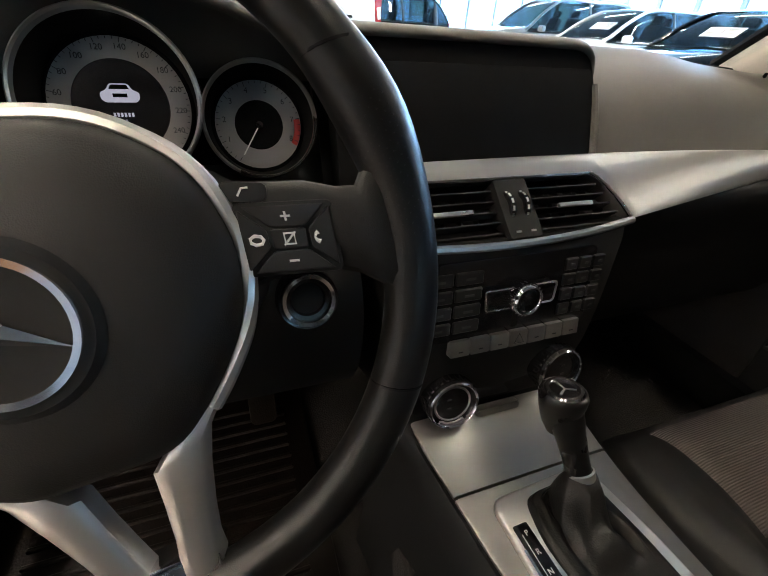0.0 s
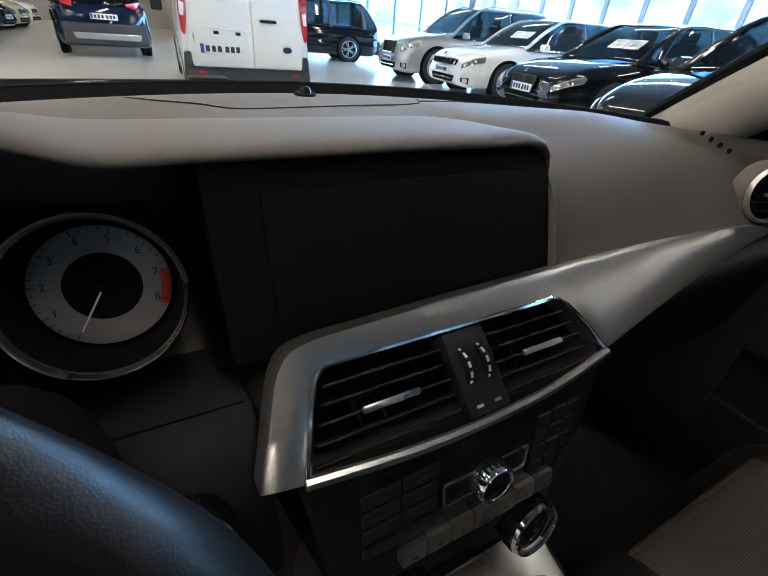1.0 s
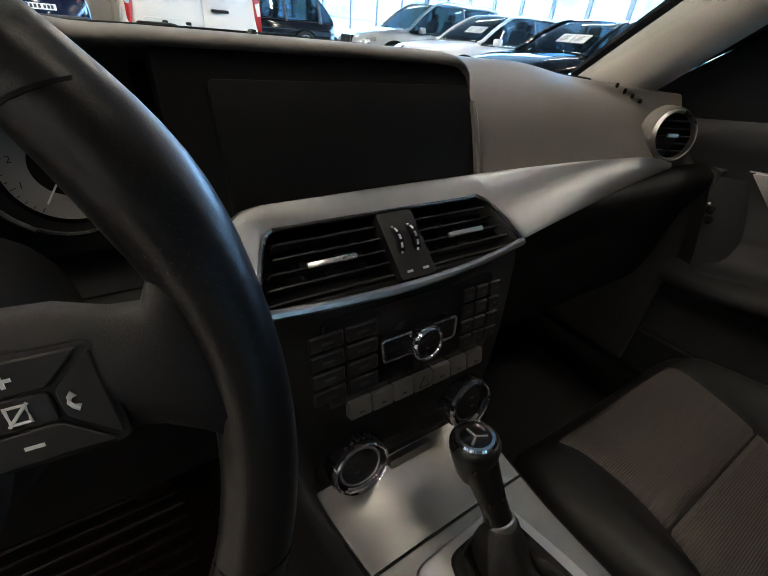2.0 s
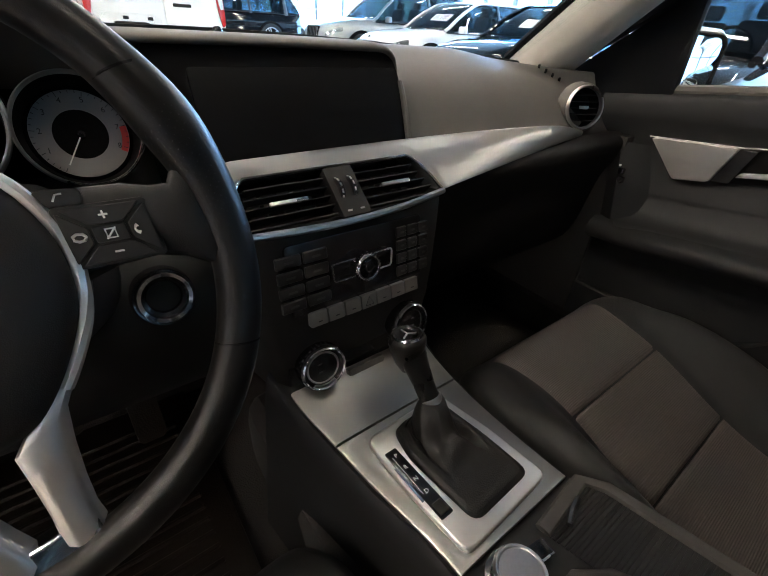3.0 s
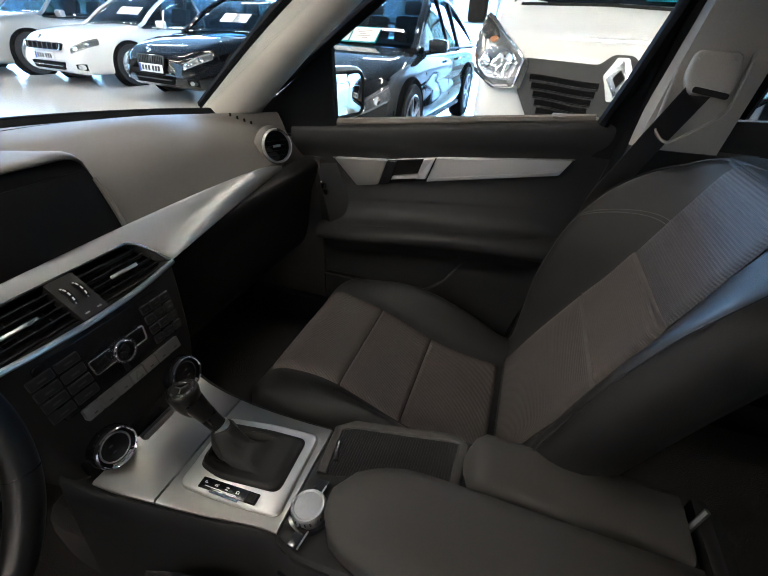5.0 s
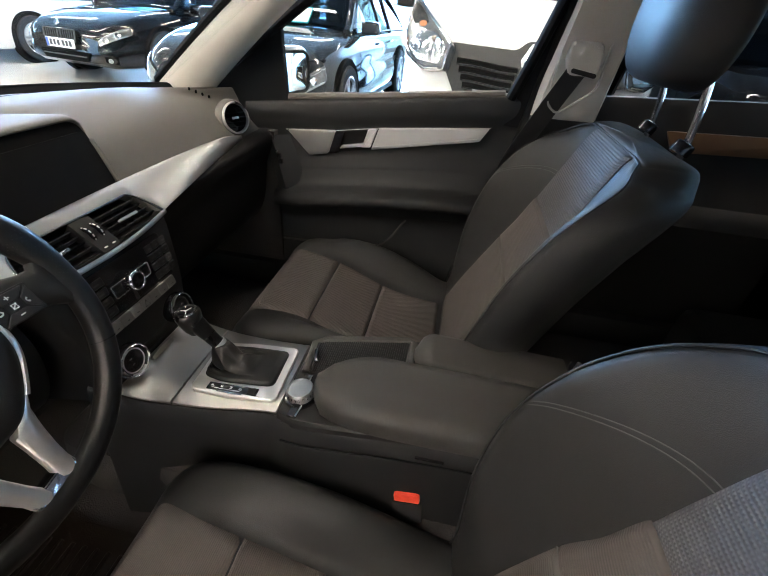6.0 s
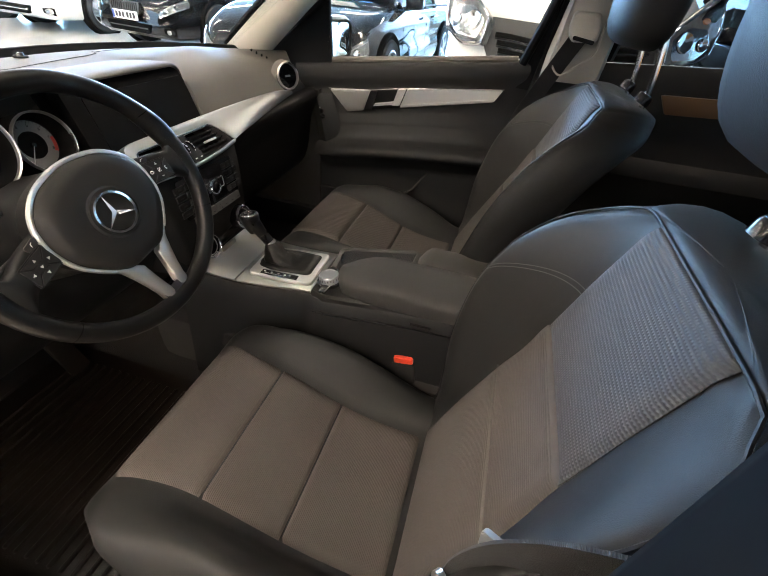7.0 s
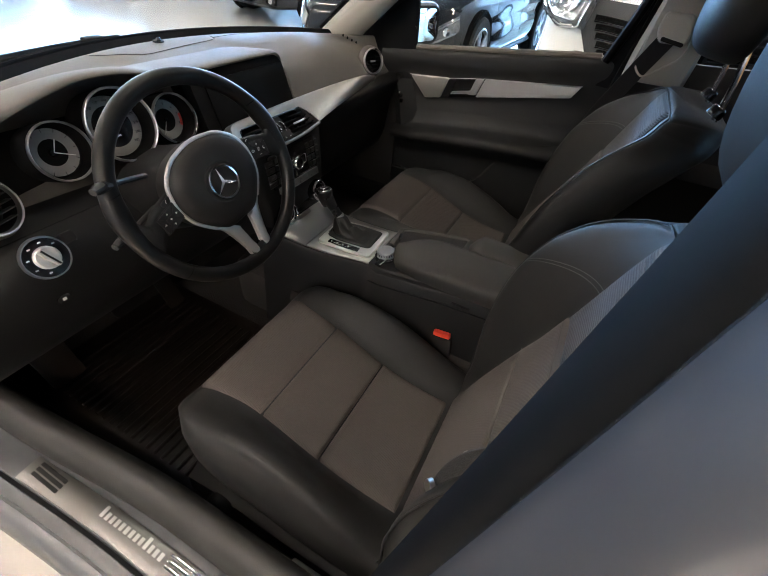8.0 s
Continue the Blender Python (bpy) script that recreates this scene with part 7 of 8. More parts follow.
def car_seat(at, extra, label):
    seat = thing("bucket_seat", at, label, "car seat", "front seats")
    o = Vector(at)
    cs = spline([Vector((0, y, z)) for y, z in CUSH], 90)

    def at_v(pts, v):
        """Reads a curve of 91 points at v from 0 to 1."""
        f = min(89.9999, max(0.0, v * 90))
        return pts[int(f)].lerp(pts[int(f) + 1], f - int(f))

    def cush(a, v, lift=0.0):
        """A point of the cushion: a metres across, v from 0 (back) to 1 (nose)."""
        p = at_v(cs, v)
        crest = table((-.05, .02, .08, .14, .20, .27, .33, .385, .45), (.02, .032, .060, .078, .082, .064, .040, .016, .004), p.y)
        h = table([q[0] for q in LATC], [q[1] for q in LATC], abs(a))
        h = h * crest / 0.018 if h > 0 else h
        narrow = 1 - (0.20 * smooth(0.45, 0.84, v) + 0.14 * smooth(0.76, 1.0, v)) * smooth(0.13, 0.25, abs(a))
        return o + Vector((a * narrow, p.y, p.z + h * (1 - 0.75 * smooth(0.86, 1.0, v)) + lift))

    rings = []
    lat = [-1 + 2 * i / 44 for i in range(45)]
    for j in range(61):
        v = j / 60
        ring = [cush(math.copysign(0.258 * abs(s) ** 0.9, s), v) for s in lat]
        b0, b1 = ring[0].copy(), ring[-1].copy()
        tuck = 0.05 * smooth(0.8, 1, v)
        low = o.z - 0.115
        for q, dx, f in ((b1, 1, 0.35), (b1, 1, 0.8), (b1, 1, 1.0), (b0, -1, 1.0), (b0, -1, 0.8), (b0, -1, 0.35)):
            ring.append(Vector((q.x - dx * (0.002 if f < 0.5 else 0.012 if f < 0.9 else 0.05), q.y - tuck * f, lerp(q.z, min(low, q.z - 0.03), f))))
        rings.append(ring)
    part("cushion", loft(rings), LEATHER, seat, "black leather seat bolsters", sharp=75)

    def fabric(fn, a_of, v0, v1, mat, nm, lift=0.008, nu=28, nv=36):
        """A padded fabric panel with edges rolled into its seams."""
        def pt(u, v):
            s, t = 2 * u - 1, 2 * v - 1
            fall = max(abs(s) ** 20, abs(t) ** 40)
            vv = lerp(v0, v1, v)
            return fn(s * a_of(vv), vv, lift * (1 - fall) - 0.0015 * fall)
        return part(nm, sheet(pt, nu, nv, 0.004), mat, seat, "grey-brown ribbed fabric insert", sharp=80)

    def found(curve, axis, value, hi):
        """Where a rising curve of 91 points passes a value."""
        a, b = 0.03, hi
        for _ in range(30):
            c = (a + b) / 2
            a, b = (c, b) if at_v(curve, c)[axis] < value else (a, c)
        return a

    vat = lambda y: found(cs, 1, y, 0.76)
    s2, s1, fr = vat(0.191), vat(0.326), vat(0.474)
    wid = lambda v: 0.143 + 0.02 * smooth(s1, fr, v)
    fabric(cush, wid, vat(0.012), s2 - 0.0006, FABRIC, "fabric_panel")
    fabric(cush, wid, s2 + 0.0006, s1 - 0.0006, FABRIC, "fabric_panel")
    fabric(cush, wid, s1 + 0.0006, fr, FABRIC, "fabric_panel")

    bs = spline([Vector((0, y, z)) for y, z in BACK], 90)
    rot = Matrix.Rotation(radians(extra), 4, "X")

    def outer(z):
        return table((-.05, .1, .3, .42, .50, .545, .57), (.226, .252, .260, .252, .236, .206, .160), z)

    def inner(z):
        return table((-.05, .1, .255, .30, .36, .387, .487, .57), (.152, .152, .147, .138, .122, .118, .112, .106), z)

    def back(a, v, lift=0.0):
        c = at_v(bs, v)
        d = (at_v(bs, v + 0.012) - at_v(bs, v - 0.012)).normalized()
        nrm = Vector((0, d.z, -d.y))
        wi, wo = inner(c.z), outer(c.z)
        kb = table((-.05, .04, .1, .2, .32, .42, .47, .505, .54, .57), (.0, .012, .034, .078, .104, .094, .072, .048, .018, .004), c.z)
        x = abs(a)
        h = table((0, wi * 0.6, wi, wi + 0.018, lerp(wi, wo, 0.5), wo - 0.03, wo - 0.008, wo), (0, .0, .02, .15, .58, .90, .95, .74), x)
        if a < 0:
            kb *= 0.94 if o.x < 0 else 0.74
        pnt = c + nrm * (h * kb + lift)
        return o + rot @ Vector((a, pnt.y, pnt.z))

    rings = []
    for j in range(71):
        v = j / 70
        wo = outer(at_v(bs, v).z)
        ring = [back(math.copysign(wo * abs(s) ** 0.85, s), v) for s in lat]
        th = 0.13 * table((0, 0.3, 0.7, 0.9, 1.0), (0.85, 1.0, 1.08, 1.12, 1.08), v)
        rd = 1 + 1.3 * smooth(0.55, 0.95, v)
        l, r_ = ring[0], ring[-1]
        g = 0.010 * smooth(0.0, 0.3, v)
        swell = 0.014 * smooth(0.78, 1.0, v)
        shell_ = ((0.06, 0.5 * g), (0.2, g), (0.38, g), (0.52, 0.4 * g), (0.66, -0.005 * rd), (0.79, -0.016 * rd), (0.89, -0.032 * rd), (0.96, -0.052 * rd), (0.99, -0.070 * rd))

        def behind(p, dx, f, side):
            return p + rot.to_3x3() @ Vector((0, -th * f, -0.012 * f + swell * math.sin(math.pi * min(1.0, f * 1.02)) ** 0.8)) + Vector((side * dx, 0, 0))

        ring += [behind(r_, dx, f, 1) for f, dx in shell_] + [behind(l, dx, f, -1) for f, dx in shell_[::-1]]
        rings.append(ring)
    last = rings[-1]
    mid = sum(last, Vector()) / len(last)
    for k, up_ in ((0.985, 0.003), (0.95, 0.006), (0.88, 0.009), (0.75, 0.012), (0.45, 0.015), (0.1, 0.016)):
        rings.append([mid + (p - mid) * k + Vector((0, 0, up_)) for p in last])
    part("backrest", loft(rings), LEATHER, seat, "black leather backrest bolsters", sharp=75)
    bat = lambda z: found(bs, 2, z, 1.0)
    bw = lambda v: inner(at_v(bs, v).z) - 0.001
    fabric(back, bw, bat(0.02), bat(0.262) - 0.0006, FABRICZ, "fabric_panel")
    bwm = lambda v: bw(v) + 0.007 * smooth(0.31, 0.375, at_v(bs, v).z)
    fabric(back, bwm, bat(0.262) + 0.0006, bat(0.387) - 0.0006, FABRICZ, "fabric_panel")
    for q in range(4):
        vq = bat(0.3825 - 0.0048 * q)
        part("cord", tube([back(lerp(-1, 1, i / 24) * (bw(vq) - 0.006), vq, 0.0070) for i in range(25)], 0.0017, 6), FABRICZ, seat)
    vq = bat(0.262)
    part("seam", tube([back(lerp(-1, 1, i / 24) * bw(vq), vq, 0.0065) for i in range(25)], 0.0011, 6), THREAD, seat)
    fabric(back, lambda v: bw(v) + 0.005, bat(0.387) + 0.0006, 0.994, FABRICUP, "fabric_panel", 0.005)
    # one run of piping up each edge and over the top, and a stitched seam over each bolster
    pp = [back(-(outer(at_v(bs, v).z) - 0.006), v, 0.003) for v in (lerp(0.12, 1.0, j / 50) for j in range(51))]
    pp += [back(lerp(-0.154, 0.154, j / 16), 1.0, 0.003) + Vector((0, 0, 0.004)) for j in range(1, 16)]
    pp += [back(outer(at_v(bs, v).z) - 0.006, v, 0.003) for v in (lerp(1.0, 0.12, j / 50) for j in range(51))]
    part("piping", tube(pp, 0.0018, 6), PIPING, seat, "thin raised piping")
    for side in (1,):
        for dz in (0.0, 0.008):
            st_ = []
            for k in range(13):
                z = 0.455 + dz - 0.10 * (k / 12) ** 2
                v = bat(z)
                st_.append(back(side * lerp(inner(z) + 0.003, outer(z) - 0.016, k / 12), v, 0.0008))
            part("stitching", tube(spline(st_, 24), 0.0008, 5), THREAD, seat)
    # headrest on two chrome posts
    hb = lambda x, y, z: o + rot @ Vector((x, y, z))
    for side in (-1, 1):
        part("post_collar", lathe([(0.017, -0.016), (0.0165, -0.001), (0.0145, 0.003), (0.009, 0.004)], plane(hb(side * 0.083, -0.278, 0.606), rot.to_3x3() @ Vector((0, -0.3, 1)), up=(0, 1, 0)), 24), PIANO, seat)
        part("headrest_post", tube(spline([hb(side * 0.083, -0.284, 0.56), hb(side * 0.083, -0.274, 0.64), hb(side * 0.083, -0.25, 0.74)], 8), 0.0065, 10, up=(1, 0, 0)), CHROME, seat, "chrome headrest post")
    rings = []
    for k in range(17):
        t = k / 16
        a = -math.pi / 2 + math.pi * t
        zc = 0.775 + 0.098 * math.sin(a)
        fr_ = max(0.03, math.cos(a)) ** 0.42
        yc = -0.215 + 0.012 * t
        ring = []
        for q in range(28):
            b_ = 2 * math.pi * q / 28
            cx_, sx_ = math.cos(b_), math.sin(b_)
            ring.append(hb(0.140 * fr_ * math.copysign(abs(cx_) ** 0.6, cx_), yc + 0.056 * fr_ * math.copysign(abs(sx_) ** 0.7, sx_) - 0.03 * (cx_ * cx_) * 0.6, zc))
        rings.append(ring)
    part("headrest", loft(rings), LEATHER, seat, "black leather headrest", sharp=70)
    # plinth with its adjusters
    part("plinth", box((0.44, 0.46, 0.10), (o.x, o.y + 0.19, o.z - 0.13), 0.03, 3), DASHLOW, seat)
    sgn = -1 if o.x < 0 else 1
    part("side_trim", loft([[o + Vector((sgn * x, y, z)) for x, z in ((0.235, zt), (0.272, zt - 0.02), (0.276, zt - 0.07), (0.262, zt - 0.10), (0.235, zt - 0.10))] for y, zt in ((-0.10, -0.03), (0.05, -0.04), (0.2, -0.045), (0.36, -0.02), (0.43, -0.035))]), DASHLOW, seat, "black plastic seat side trim", sharp=40)
    kn = plane(o + Vector((sgn * 0.276, 0.335, -0.065)), (sgn, 0, 0.1))
    part("height_knob", lathe([(0.030, -0.004), (0.030, 0.010), (0.026, 0.016), (0, 0.017)], kn, 28), DASHLOW, seat)
    part("recline_lever", box((0.012, 0.07, 0.02), (o.x + sgn * 0.282, o.y + 0.12, o.z - 0.09), 0.005), PLASTGREY, seat)
    for rx in (-0.17, 0.17):
        part("floor_rail", box((0.035, 0.56, 0.04), (o.x + rx, o.y + 0.2, 0.27), 0.005), MATT, seat)
        part("rail_leg", box((0.03, 0.3, o.z - 0.40 + 0.12), (o.x + rx, o.y + 0.2, (o.z - 0.17 + 0.27) / 2), 0.005), MATT, seat)
    return seat


car_seat((-0.366, -0.036, 0.373), 0.0, "black driver's car seat with ribbed grey-brown fabric and adjusters")
car_seat((0.39, 0.028, 0.417), 6.0, "black passenger car seat with ribbed grey-brown fabric beside the console")

# rear bench
bench = thing("rear_bench", (0, -0.95, 0.3), "dark rear bench seat in shadow", "car seat")
part("cushion", box((1.3, 0.5, 0.18), (0, -0.92, 0.40), 0.05, 3), LEATHER, bench)
part("backrest", box((1.3, 0.16, 0.56), m=pose(0, -1.2, 0.72, -18), bevel=0.05, seg=3), LEATHER, bench)
part("plinth", box((1.3, 0.4, 0.1), (0, -0.95, 0.28)), CARPET, bench)

# ---------------------------------------------------------------- belts
def buckle(x, y, z, label, tilt):
    b = thing("belt_buckle", (x, y, z - 0.12), label, "seat belt buckle")
    m = pose(x, y, z, tilt, 0, 0)
    part("housing", box((0.026, 0.052, 0.09), (0, 0, -0.05), 0.006, m=m), MATT, b)
    rd = part("release_button", box((0.022, 0.044, 0.016), (0, 0, 0.001), 0.004, m=m), RED, b, "bright red release button")
    part("groove", box((0.012, 0.034, 0.002), (0, 0, 0.009), 0.0006, 1, m=m), RED, rd)
    part("stalk", tube([m @ Vector((0, 0, -0.09)), m @ Vector((0, 0.0, -0.2))], 0.012, 8), MATT, b)
    part("bracket", box((0.012, 0.05, 0.02), (0.0, -0.035, -0.10), 0.003, m=m), PLASTGREY, b)


buckle(-0.106, 0.053, 0.468, "red-buttoned seat belt buckle beside the driver's cushion", -8)
buckle(0.170, 0.10, 0.46, "seat belt buckle beside the passenger cushion", -8)


def belt(side, pts, label):
    b = thing("seat_belt", pts[-1], label, "seat belt")
    sp = spline(pts, 30)
    rings = []
    for i, p in enumerate(sp):
        d = (sp[min(30, i + 1)] - sp[max(0, i - 1)]).normalized()
        across = d.cross(Vector((side, 0.15, 0))).normalized()
        thin = across.cross(d).normalized() * 0.0012
        rings.append([p + across * 0.024 + thin, p + across * 0.024 - thin, p - across * 0.024 - thin, p - across * 0.024 + thin])
    part("webbing", loft(rings), BELT, b, "dark webbing")
    return b


br = belt(1, [(0.672, -0.200, 1.09), (0.674, -0.172, 1.03), (0.682, -0.115, 0.90), (0.684, -0.078, 0.80), (0.682, -0.055, 0.60), (0.68, -0.05, 0.36)], "dark passenger seat belt hanging down its pillar")
gm_ = plane((0.684, -0.196, 1.08), (-1, 0.12, 0.14))
guide_ = round_corners([(-0.040, 0.036), (-0.044, -0.006), (-0.030, -0.036), (0.036, -0.034), (0.040, 0.0), (0.030, 0.036)], 0.014)
gd_ = part("guide", slab(guide_, 0.040, gm_ @ Matrix.Translation((0, 0, 0.022)), 0.012, 4), PILLAR, br, "pale grey belt guide")
part("slot", slab(rounded(0.058, 0.010, 0.004), 0.004, gm_ @ Matrix.Translation((0.004, -0.030, 0.0235)) @ Matrix.Rotation(radians(-8), 4, "Z"), 0.001), MATT, gd_)
part("adjuster_recess", tube([gm_ @ Vector((x, y, 0.001)) for x, y in round_corners([(-0.052, 0.060), (-0.060, -0.10), (-0.030, -0.125), (0.046, -0.06), (0.050, 0.060)], 0.02)], 0.003, 6, closed=True), PILLAR, br, "moulded edge of the height adjuster")
bl = belt(-1, [(-0.688, -0.215, 1.12), (-0.660, -0.168, 1.0), (-0.620, -0.130, 0.90), (-0.597, -0.105, 0.81), (-0.592, -0.095, 0.72), (-0.625, -0.09, 0.55), (-0.655, -0.09, 0.38)], "dark driver's seat belt hanging beside the seat")
tg = plane((-0.592, -0.096, 0.762), (-0.75, 0.6, 0.25), up=(0.1, 0.2, 1))
part("tongue", slab(round_corners([(-0.006, 0.055), (-0.008, -0.055), (0.004, -0.058), (0.006, 0.038), (0.026, 0.044), (0.024, 0.058)], 0.004), 0.007, tg @ Matrix.Translation((0.004, 0, 0.006)), 0.002), PLASTGREY, bl, "grey belt tongue")
part("tongue_base", slab(rounded(0.05, 0.05, 0.008), 0.01, tg @ Matrix.Translation((0.016, -0.004, 0.001)), 0.003), MATT, bl)
part("stop_button", lathe([(0, 0.007), (0.008, 0.006), (0.009, 0)], plane((-0.594, -0.074, 0.745), (-0.6, 0.75, 0.2)), 14), SATIN, bl)

# ---------------------------------------------------------------- passenger door
door = thing("door_1", (0.76, 0.25, 0.3), "closed black passenger door with silver trim and a pocket", "car door", kind="structure")


def belt_z(y):
    return 0.903 + (0.6 - y) * 0.112


def arm_z(y):
    return table((-0.14, 0.02, 0.177, 0.352, 0.507, 0.607, 0.72), (0.690, 0.686, 0.678, 0.660, 0.639, 0.624, 0.612), y)


rings = []
for i in range(41):
    y = lerp(0.72, -0.14, i / 40)
    s, a = belt_z(y), arm_z(y)
    fade = smooth(0.66, 0.55, y) * smooth(-0.06, 0.06, y)
    prof = [(0.80, s - 0.004), (0.775, s), (0.758, s - 0.004), (0.750, s - 0.018), (0.750, s - 0.05), (0.757, s - 0.072), (0.760, s - 0.10), (0.760, s - 0.16), (0.752, s - 0.20),
            (0.750, a + 0.06), (lerp(0.748, 0.735, fade), a + 0.022), (lerp(0.747, 0.700, fade), a + 0.006), (lerp(0.746, 0.686, fade), a - 0.014), (lerp(0.746, 0.690, fade), a - 0.04), (lerp(0.746, 0.722, fade), a - 0.075), (0.745, a - 0.11), (0.742, 0.44), (0.735, 0.36), (0.73, 0.30)]
    rings.append([Vector((p.x, y, p.z)) for p in spline([Vector((x, 0, z)) for x, z in prof], 54)] + [Vector((0.84, y, 0.30)), Vector((0.84, y, s - 0.01))])
part("door_panel", loft(rings), DOORLINE, door, "black door lining with a padded armrest", sharp=75)
PK = ((0.62, 0.449), (0.571, 0.450), (0.45, 0.452), (0.35, 0.458), (0.289, 0.467), (0.240, 0.502), (0.205, 0.555), (0.175, 0.600))
pk_x = lambda y: lerp(0.727, 0.7455, smooth(0.30, 0.19, y))
part("pocket_edge", tube(spline([(pk_x(y), y, z) for y, z in PK], 30), 0.0036, 8), ARMPAD, door, "soft edge of the door pocket")
part("pocket", loft([[(pk_x(y) + 0.006, y, 0.30), (pk_x(y), y, lerp(0.38, z, 0.6)), (pk_x(y) + 0.002, y, z), (0.7475, y, z), (0.748, y, 0.30)] for y, z in PK]), DOORLINE, door, sharp=60)


ra = []
for i in range(25):
    y = lerp(0.63, -0.12, i / 24)
    k = 0.35 + 0.65 * smooth(0.63, 0.50, y) * smooth(-0.14, 0.02, y)
    z = arm_z(y)
    ra.append([(0.75, y, z + 0.012), (0.725 - 0.02 * k, y, z + 0.008), (0.715 - 0.036 * k, y, z - 0.002), (0.712 - 0.042 * k, y, z - 0.018), (0.715 - 0.036 * k, y, z - 0.036), (0.75, y, z - 0.05)])
part("armrest", loft(ra), LEATHER, door, "padded black leather door armrest", sharp=70)


def on_door(pts, depth, mat, nm, x=0.7595, parent=None, lab="", bevel=0.0012):
    """A plate on the lining from (y, z) corners."""
    m = Matrix(((0, 0, -1, x), (1, 0, 0, 0), (0, 1, 0, -0.006), (0, 0, 0, 1)))
    return part(nm, slab(pts, depth, m @ Matrix.Translation((0, 0, 0)), bevel), mat, parent or door, lab, sharp=6)


on_door(round_corners([(0.585, 0.824), (0.517, 0.756), (0.456, 0.768), (0.434, 0.837)], 0.006), 0.02, SILVER, "silver_trim", 0.742, lab="satin silver door trim")
on_door(round_corners([(0.4325, 0.836), (0.4545, 0.769), (0.424, 0.774), (0.404, 0.839)], 0.003), 0.018, PIANO, "lock_switch", 0.7435, lab="gloss black lock switch")
on_door(round_corners([(0.405, 0.841), (0.427, 0.773), (0.320, 0.796), (0.300, 0.858)], 0.004), 0.010, VOID, "handle_recess", 0.7525, lab="black recess behind the handle")
on_door(round_corners([(0.300, 0.859), (0.321, 0.796), (0.005, 0.857), (-0.017, 0.895)], 0.005), 0.02, SILVER, "silver_trim", 0.742, lab="satin silver door trim")
on_door(round_corners([(0.318, 0.797), (0.014, 0.858), (0.010, 0.866), (0.316, 0.806)], 0.002), 0.02, SILVER, "trim_crease", 0.7408, lab="folded lower edge of the trim", bevel=0.001)
part("bright_line", tube([(0.740, y, z - 0.006) for y, z in ((0.588, 0.8265), (0.432, 0.8395), (0.30, 0.8615), (-0.02, 0.898))], 0.0012, 6), SILVER, door)
hm_ = Matrix(((0, 0, -1, 0.737), (1, 0, 0, 0), (0, 1, 0, -0.006), (0, 0, 0, 1)))
hnd = slab(round_corners([(0.417, 0.789), (0.412, 0.7985), (0.338, 0.8145), (0.334, 0.805)], 0.002), 0.012, hm_, 0.0015)
part("inner_handle", slab(round_corners([(0.349, 0.800), (0.331, 0.8545), (0.304, 0.858), (0.3225, 0.8035)], 0.003), 0.014, hm_, 0.002, bm=hnd), SATIN, door, "satin silver inner door handle", sharp=30)
# tweeter corner and its small controls
part("door_corner_trim", loft([[(0.758, 0.69, 0.80), (0.732, 0.635, 0.80), (0.757, 0.585, 0.80)], [(0.752, 0.68, 0.735), (0.714, 0.612, 0.735), (0.752, 0.555, 0.73)], [(0.75, 0.66, 0.655), (0.712, 0.595, 0.66), (0.750, 0.535, 0.655)], [(0.755, 0.65, 0.60), (0.728, 0.59, 0.60), (0.756, 0.535, 0.60)]], False), DOORLINE, door)
for z, y in ((0.745, 0.606), (0.727, 0.601)):
    part("seat_switch", box((0.012, 0.012, 0.013), (0.714, y, z), 0.003), PIANO, door)
part("lamp_dot", box((0.004, 0.004, 0.004), (0.710, 0.612, 0.757), 0.001), ICON, door)
# sail panel, window channel and glass
part("sail_panel", slab(round_corners([(0.93, 0.835), (0.583, 0.870), (0.592, 1.085)], 0.012), 0.02, Matrix(((0, 0, -1, 0.7565), (1, 0, 0, 0), (0, 1, 0, 0), (0, 0, 0, 1))), 0.004), SEAL, door, "black mirror corner panel")
fr_pts = [(0.765, 0.86, 0.915), (0.742, 0.62, 1.07), (0.70, 0.45, 1.18), (0.655, 0.26, 1.295), (0.668, 0.08, 1.33), (0.678, -0.15, 1.325), (0.705, -0.122, 1.20), (0.732, -0.086, 1.07), (0.757, -0.056, 0.97)]
part("window_frame", tube(fr_pts, 0.014, 8), SEAL, door, "black window frame")
post = [((0.762, -0.040, 0.90), (0.748, -0.115, 0.90)), ((0.760, -0.056, 0.97), (0.748, -0.128, 0.97)), ((0.735, -0.086, 1.07), (0.738, -0.142, 1.07)), ((0.708, -0.122, 1.20), (0.716, -0.160, 1.20)), ((0.680, -0.15, 1.33), (0.694, -0.180, 1.33))]
part("frame_post", loft([[Vector(a), Vector(a).lerp(Vector(b), 0.5) + Vector((-0.006, 0, 0)), Vector(b), Vector(b) + Vector((0.012, 0, 0)), Vector(a) + Vector((0.012, 0, 0))] for a, b in post]), SEAL, door, "black window post", sharp=50)
part("window_strip", tube([(0.770, y, belt_z(y) + 0.002) for y in (0.60, 0.4, 0.2, 0.0, -0.04)], 0.011, 8), DASH, door, "grey window strip")
part("sill_cap", box((0.05, 0.10, 0.008), (0.785, 0.0, belt_z(0.0) + 0.002), 0.002), DASH, door)
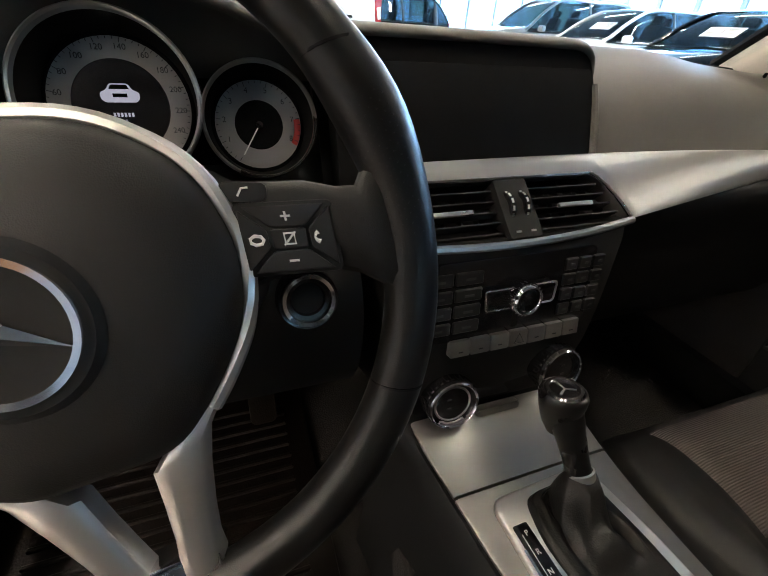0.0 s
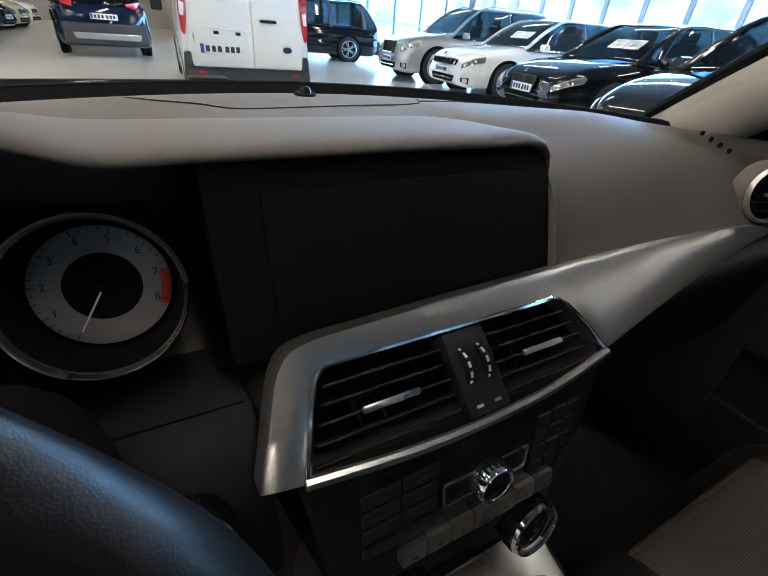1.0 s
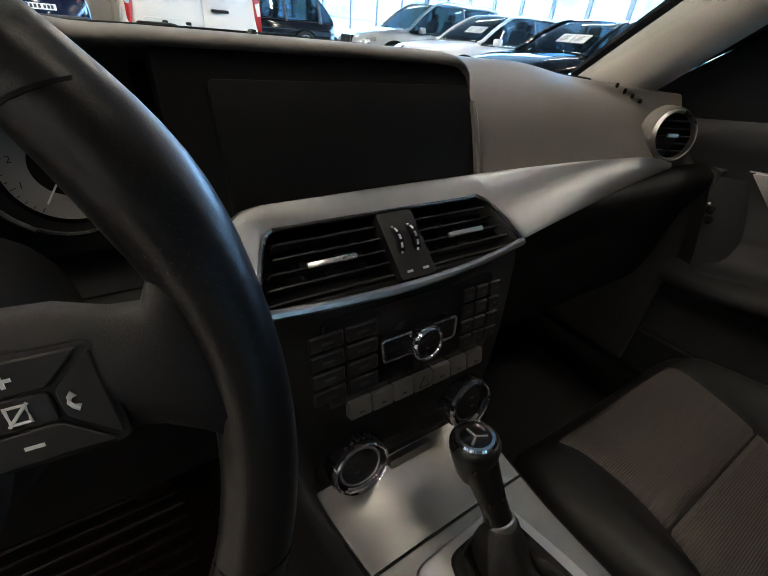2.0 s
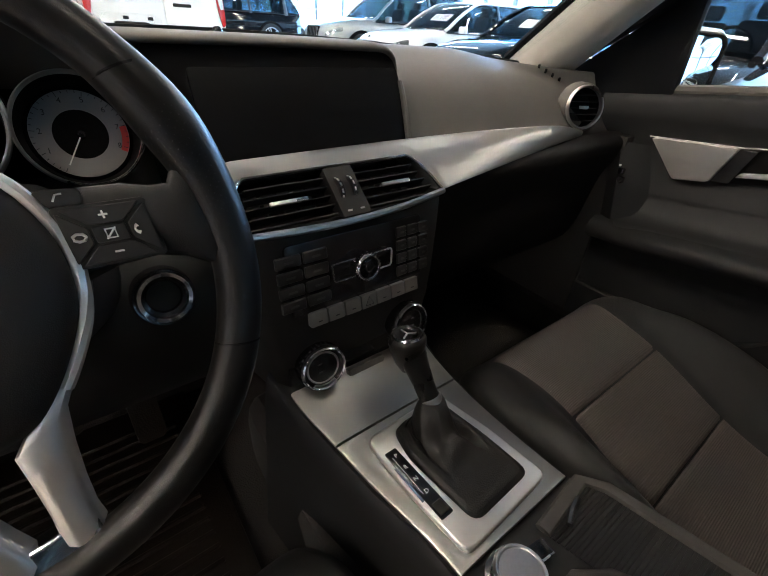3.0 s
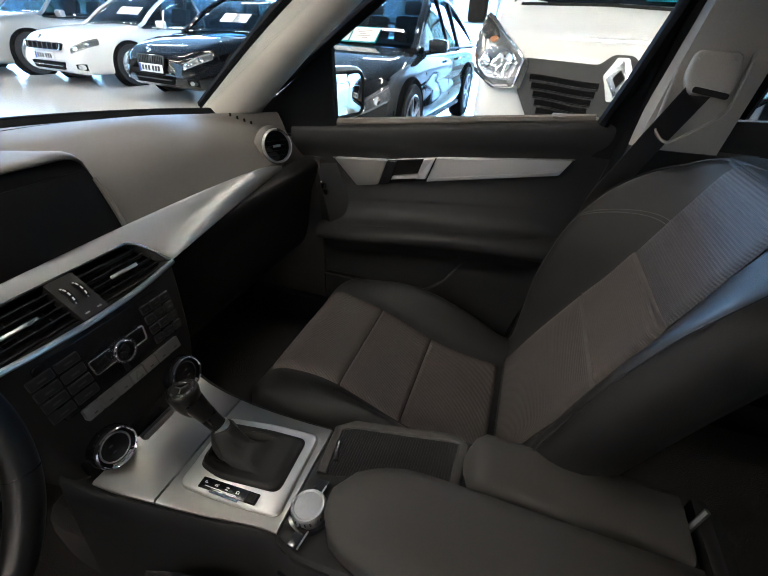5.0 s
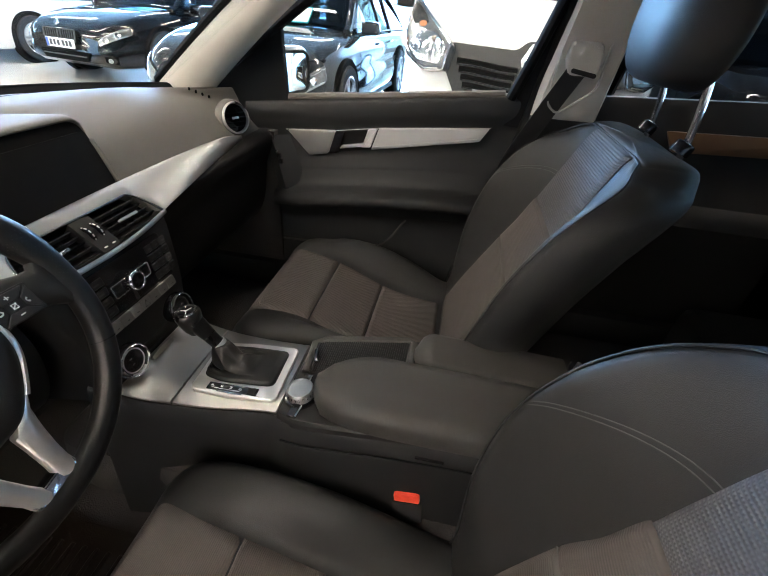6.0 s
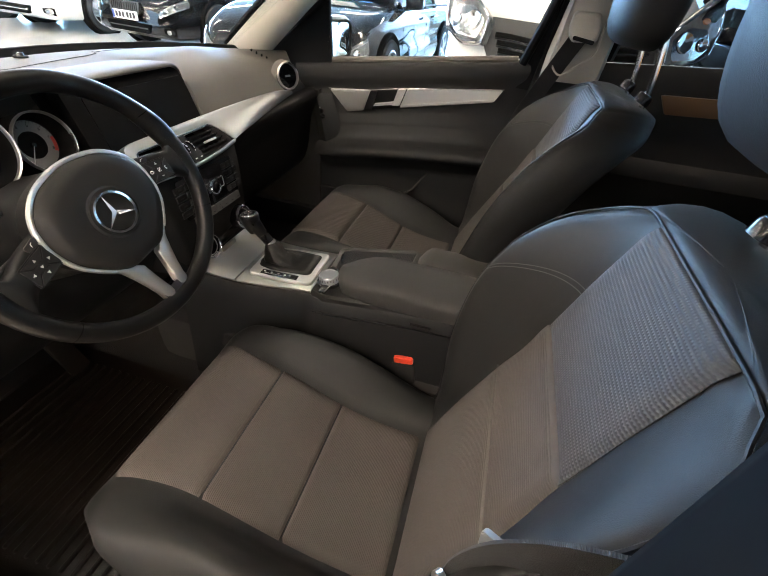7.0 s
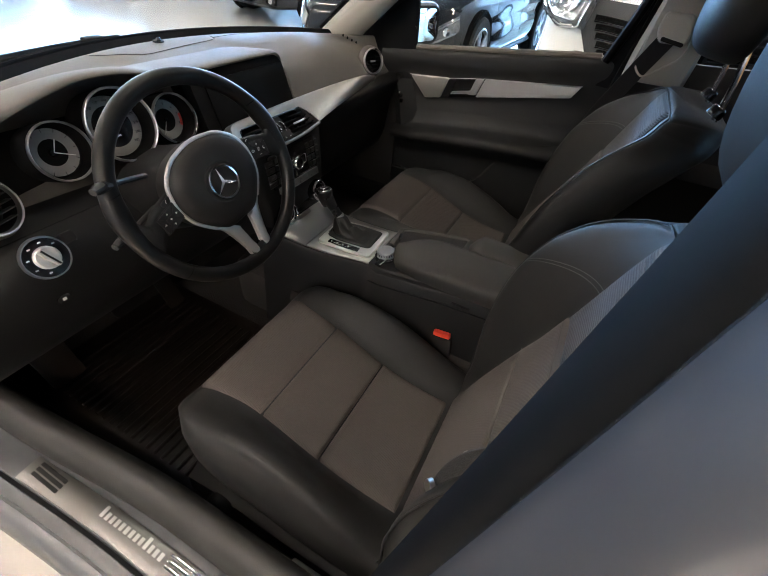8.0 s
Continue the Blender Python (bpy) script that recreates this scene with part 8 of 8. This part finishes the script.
wg = part("side_glass", sheet(lambda u, v: Vector((0.775, 0.62, belt_z(0.6) - 0.01)).lerp(Vector((0.775, -0.08, belt_z(-0.08) - 0.01)), u).lerp(Vector((0.715, 0.56, 1.10)).lerp(Vector((0.69, -0.15, 1.33)), u) + Vector((-0.02 * math.sin(math.pi * u), 0, 0.06 * math.sin(math.pi * u))), v), 10, 8, 0.003), PANE, door)
wg.visible_shadow = False

mir = thing("door_mirror", (0.82, 0.66, 0.90), "black-cased door mirror outside the passenger window", "mirror")
mm_ = plane((0.945, 0.655, 0.948), (-0.36, -0.93, 0.02))
part("housing", box((0.225, 0.150, 0.09), (0, 0, -0.044), 0.035, 4, m=mm_), BODYPAINT, mir)
part("rim", tube([mm_ @ Vector((x, y, 0.003)) for x, y in rounded(0.195, 0.122, 0.03)], 0.005, 6, closed=True), MATT, mir)
dome = lathe([(0, 0.0), (0.03, -0.0004), (0.06, -0.0015), (0.098, -0.0040), (0.098, -0.008)], Matrix(), 48)
for v in dome.verts:
    v.co.x = max(-0.094, min(0.094, v.co.x * 1.15))
    v.co.y = max(-0.0575, min(0.0575, v.co.y))
dome.transform(mm_ @ Matrix.Translation((0, 0, 0.006)))
part("mirror_glass", dome, MIRROR, mir, "convex mirror glass")
part("foot", tube([(0.80, 0.70, 0.905), (0.86, 0.69, 0.905), (0.90, 0.68, 0.91)], 0.02, 8), MATT, mir)

# rear passenger door behind the pillar
rd_ = thing("door_2", (0.78, -0.6, 0.3), "closed black rear door with tinted glass", "car door", kind="structure")
rings = []
for i in range(13):
    y = lerp(-0.27, -1.0, i / 12)
    s = 0.995 + (-0.27 - y) * 0.06
    rings.append([(0.80, y, s), (0.762, y, s + 0.002), (0.752, y, s - 0.02), (0.758, y, s - 0.12), (0.745, y, 0.75), (0.70, y, 0.70), (0.74, y, 0.60), (0.74, y, 0.3), (0.84, y, 0.3), (0.84, y, s - 0.01)])
part("door_panel", loft(rings), DASHLOW, rd_)
m_ = Matrix(((0, 0, -1, 0.745), (1, 0, 0, 0), (0, 1, 0, 0), (0, 0, 0, 1)))
# trim carries its orange lighting as colour
part("silver_trim", slab(round_corners([(-0.47, 0.935), (-0.50, 0.885), (-0.9, 0.905), (-0.92, 0.955)], 0.006), 0.012, m_, 0.0015), ORANGELIT, rd_, "rear door trim coloured as if lit orange")
part("window_frame", tube([(0.752, -0.29, 1.01), (0.70, -0.31, 1.25), (0.672, -0.36, 1.325), (0.665, -0.7, 1.325), (0.70, -0.98, 1.15), (0.752, -1.0, 1.05)], 0.018, 8), SEAL, rd_)
rgl = part("side_glass", loft([[(0.772, -0.29, 1.0), (0.772, -1.0, 1.045)], [(0.68, -0.36, 1.325), (0.69, -0.85, 1.30)]], False), PANETINT, rd_)
rgl.visible_shadow = False
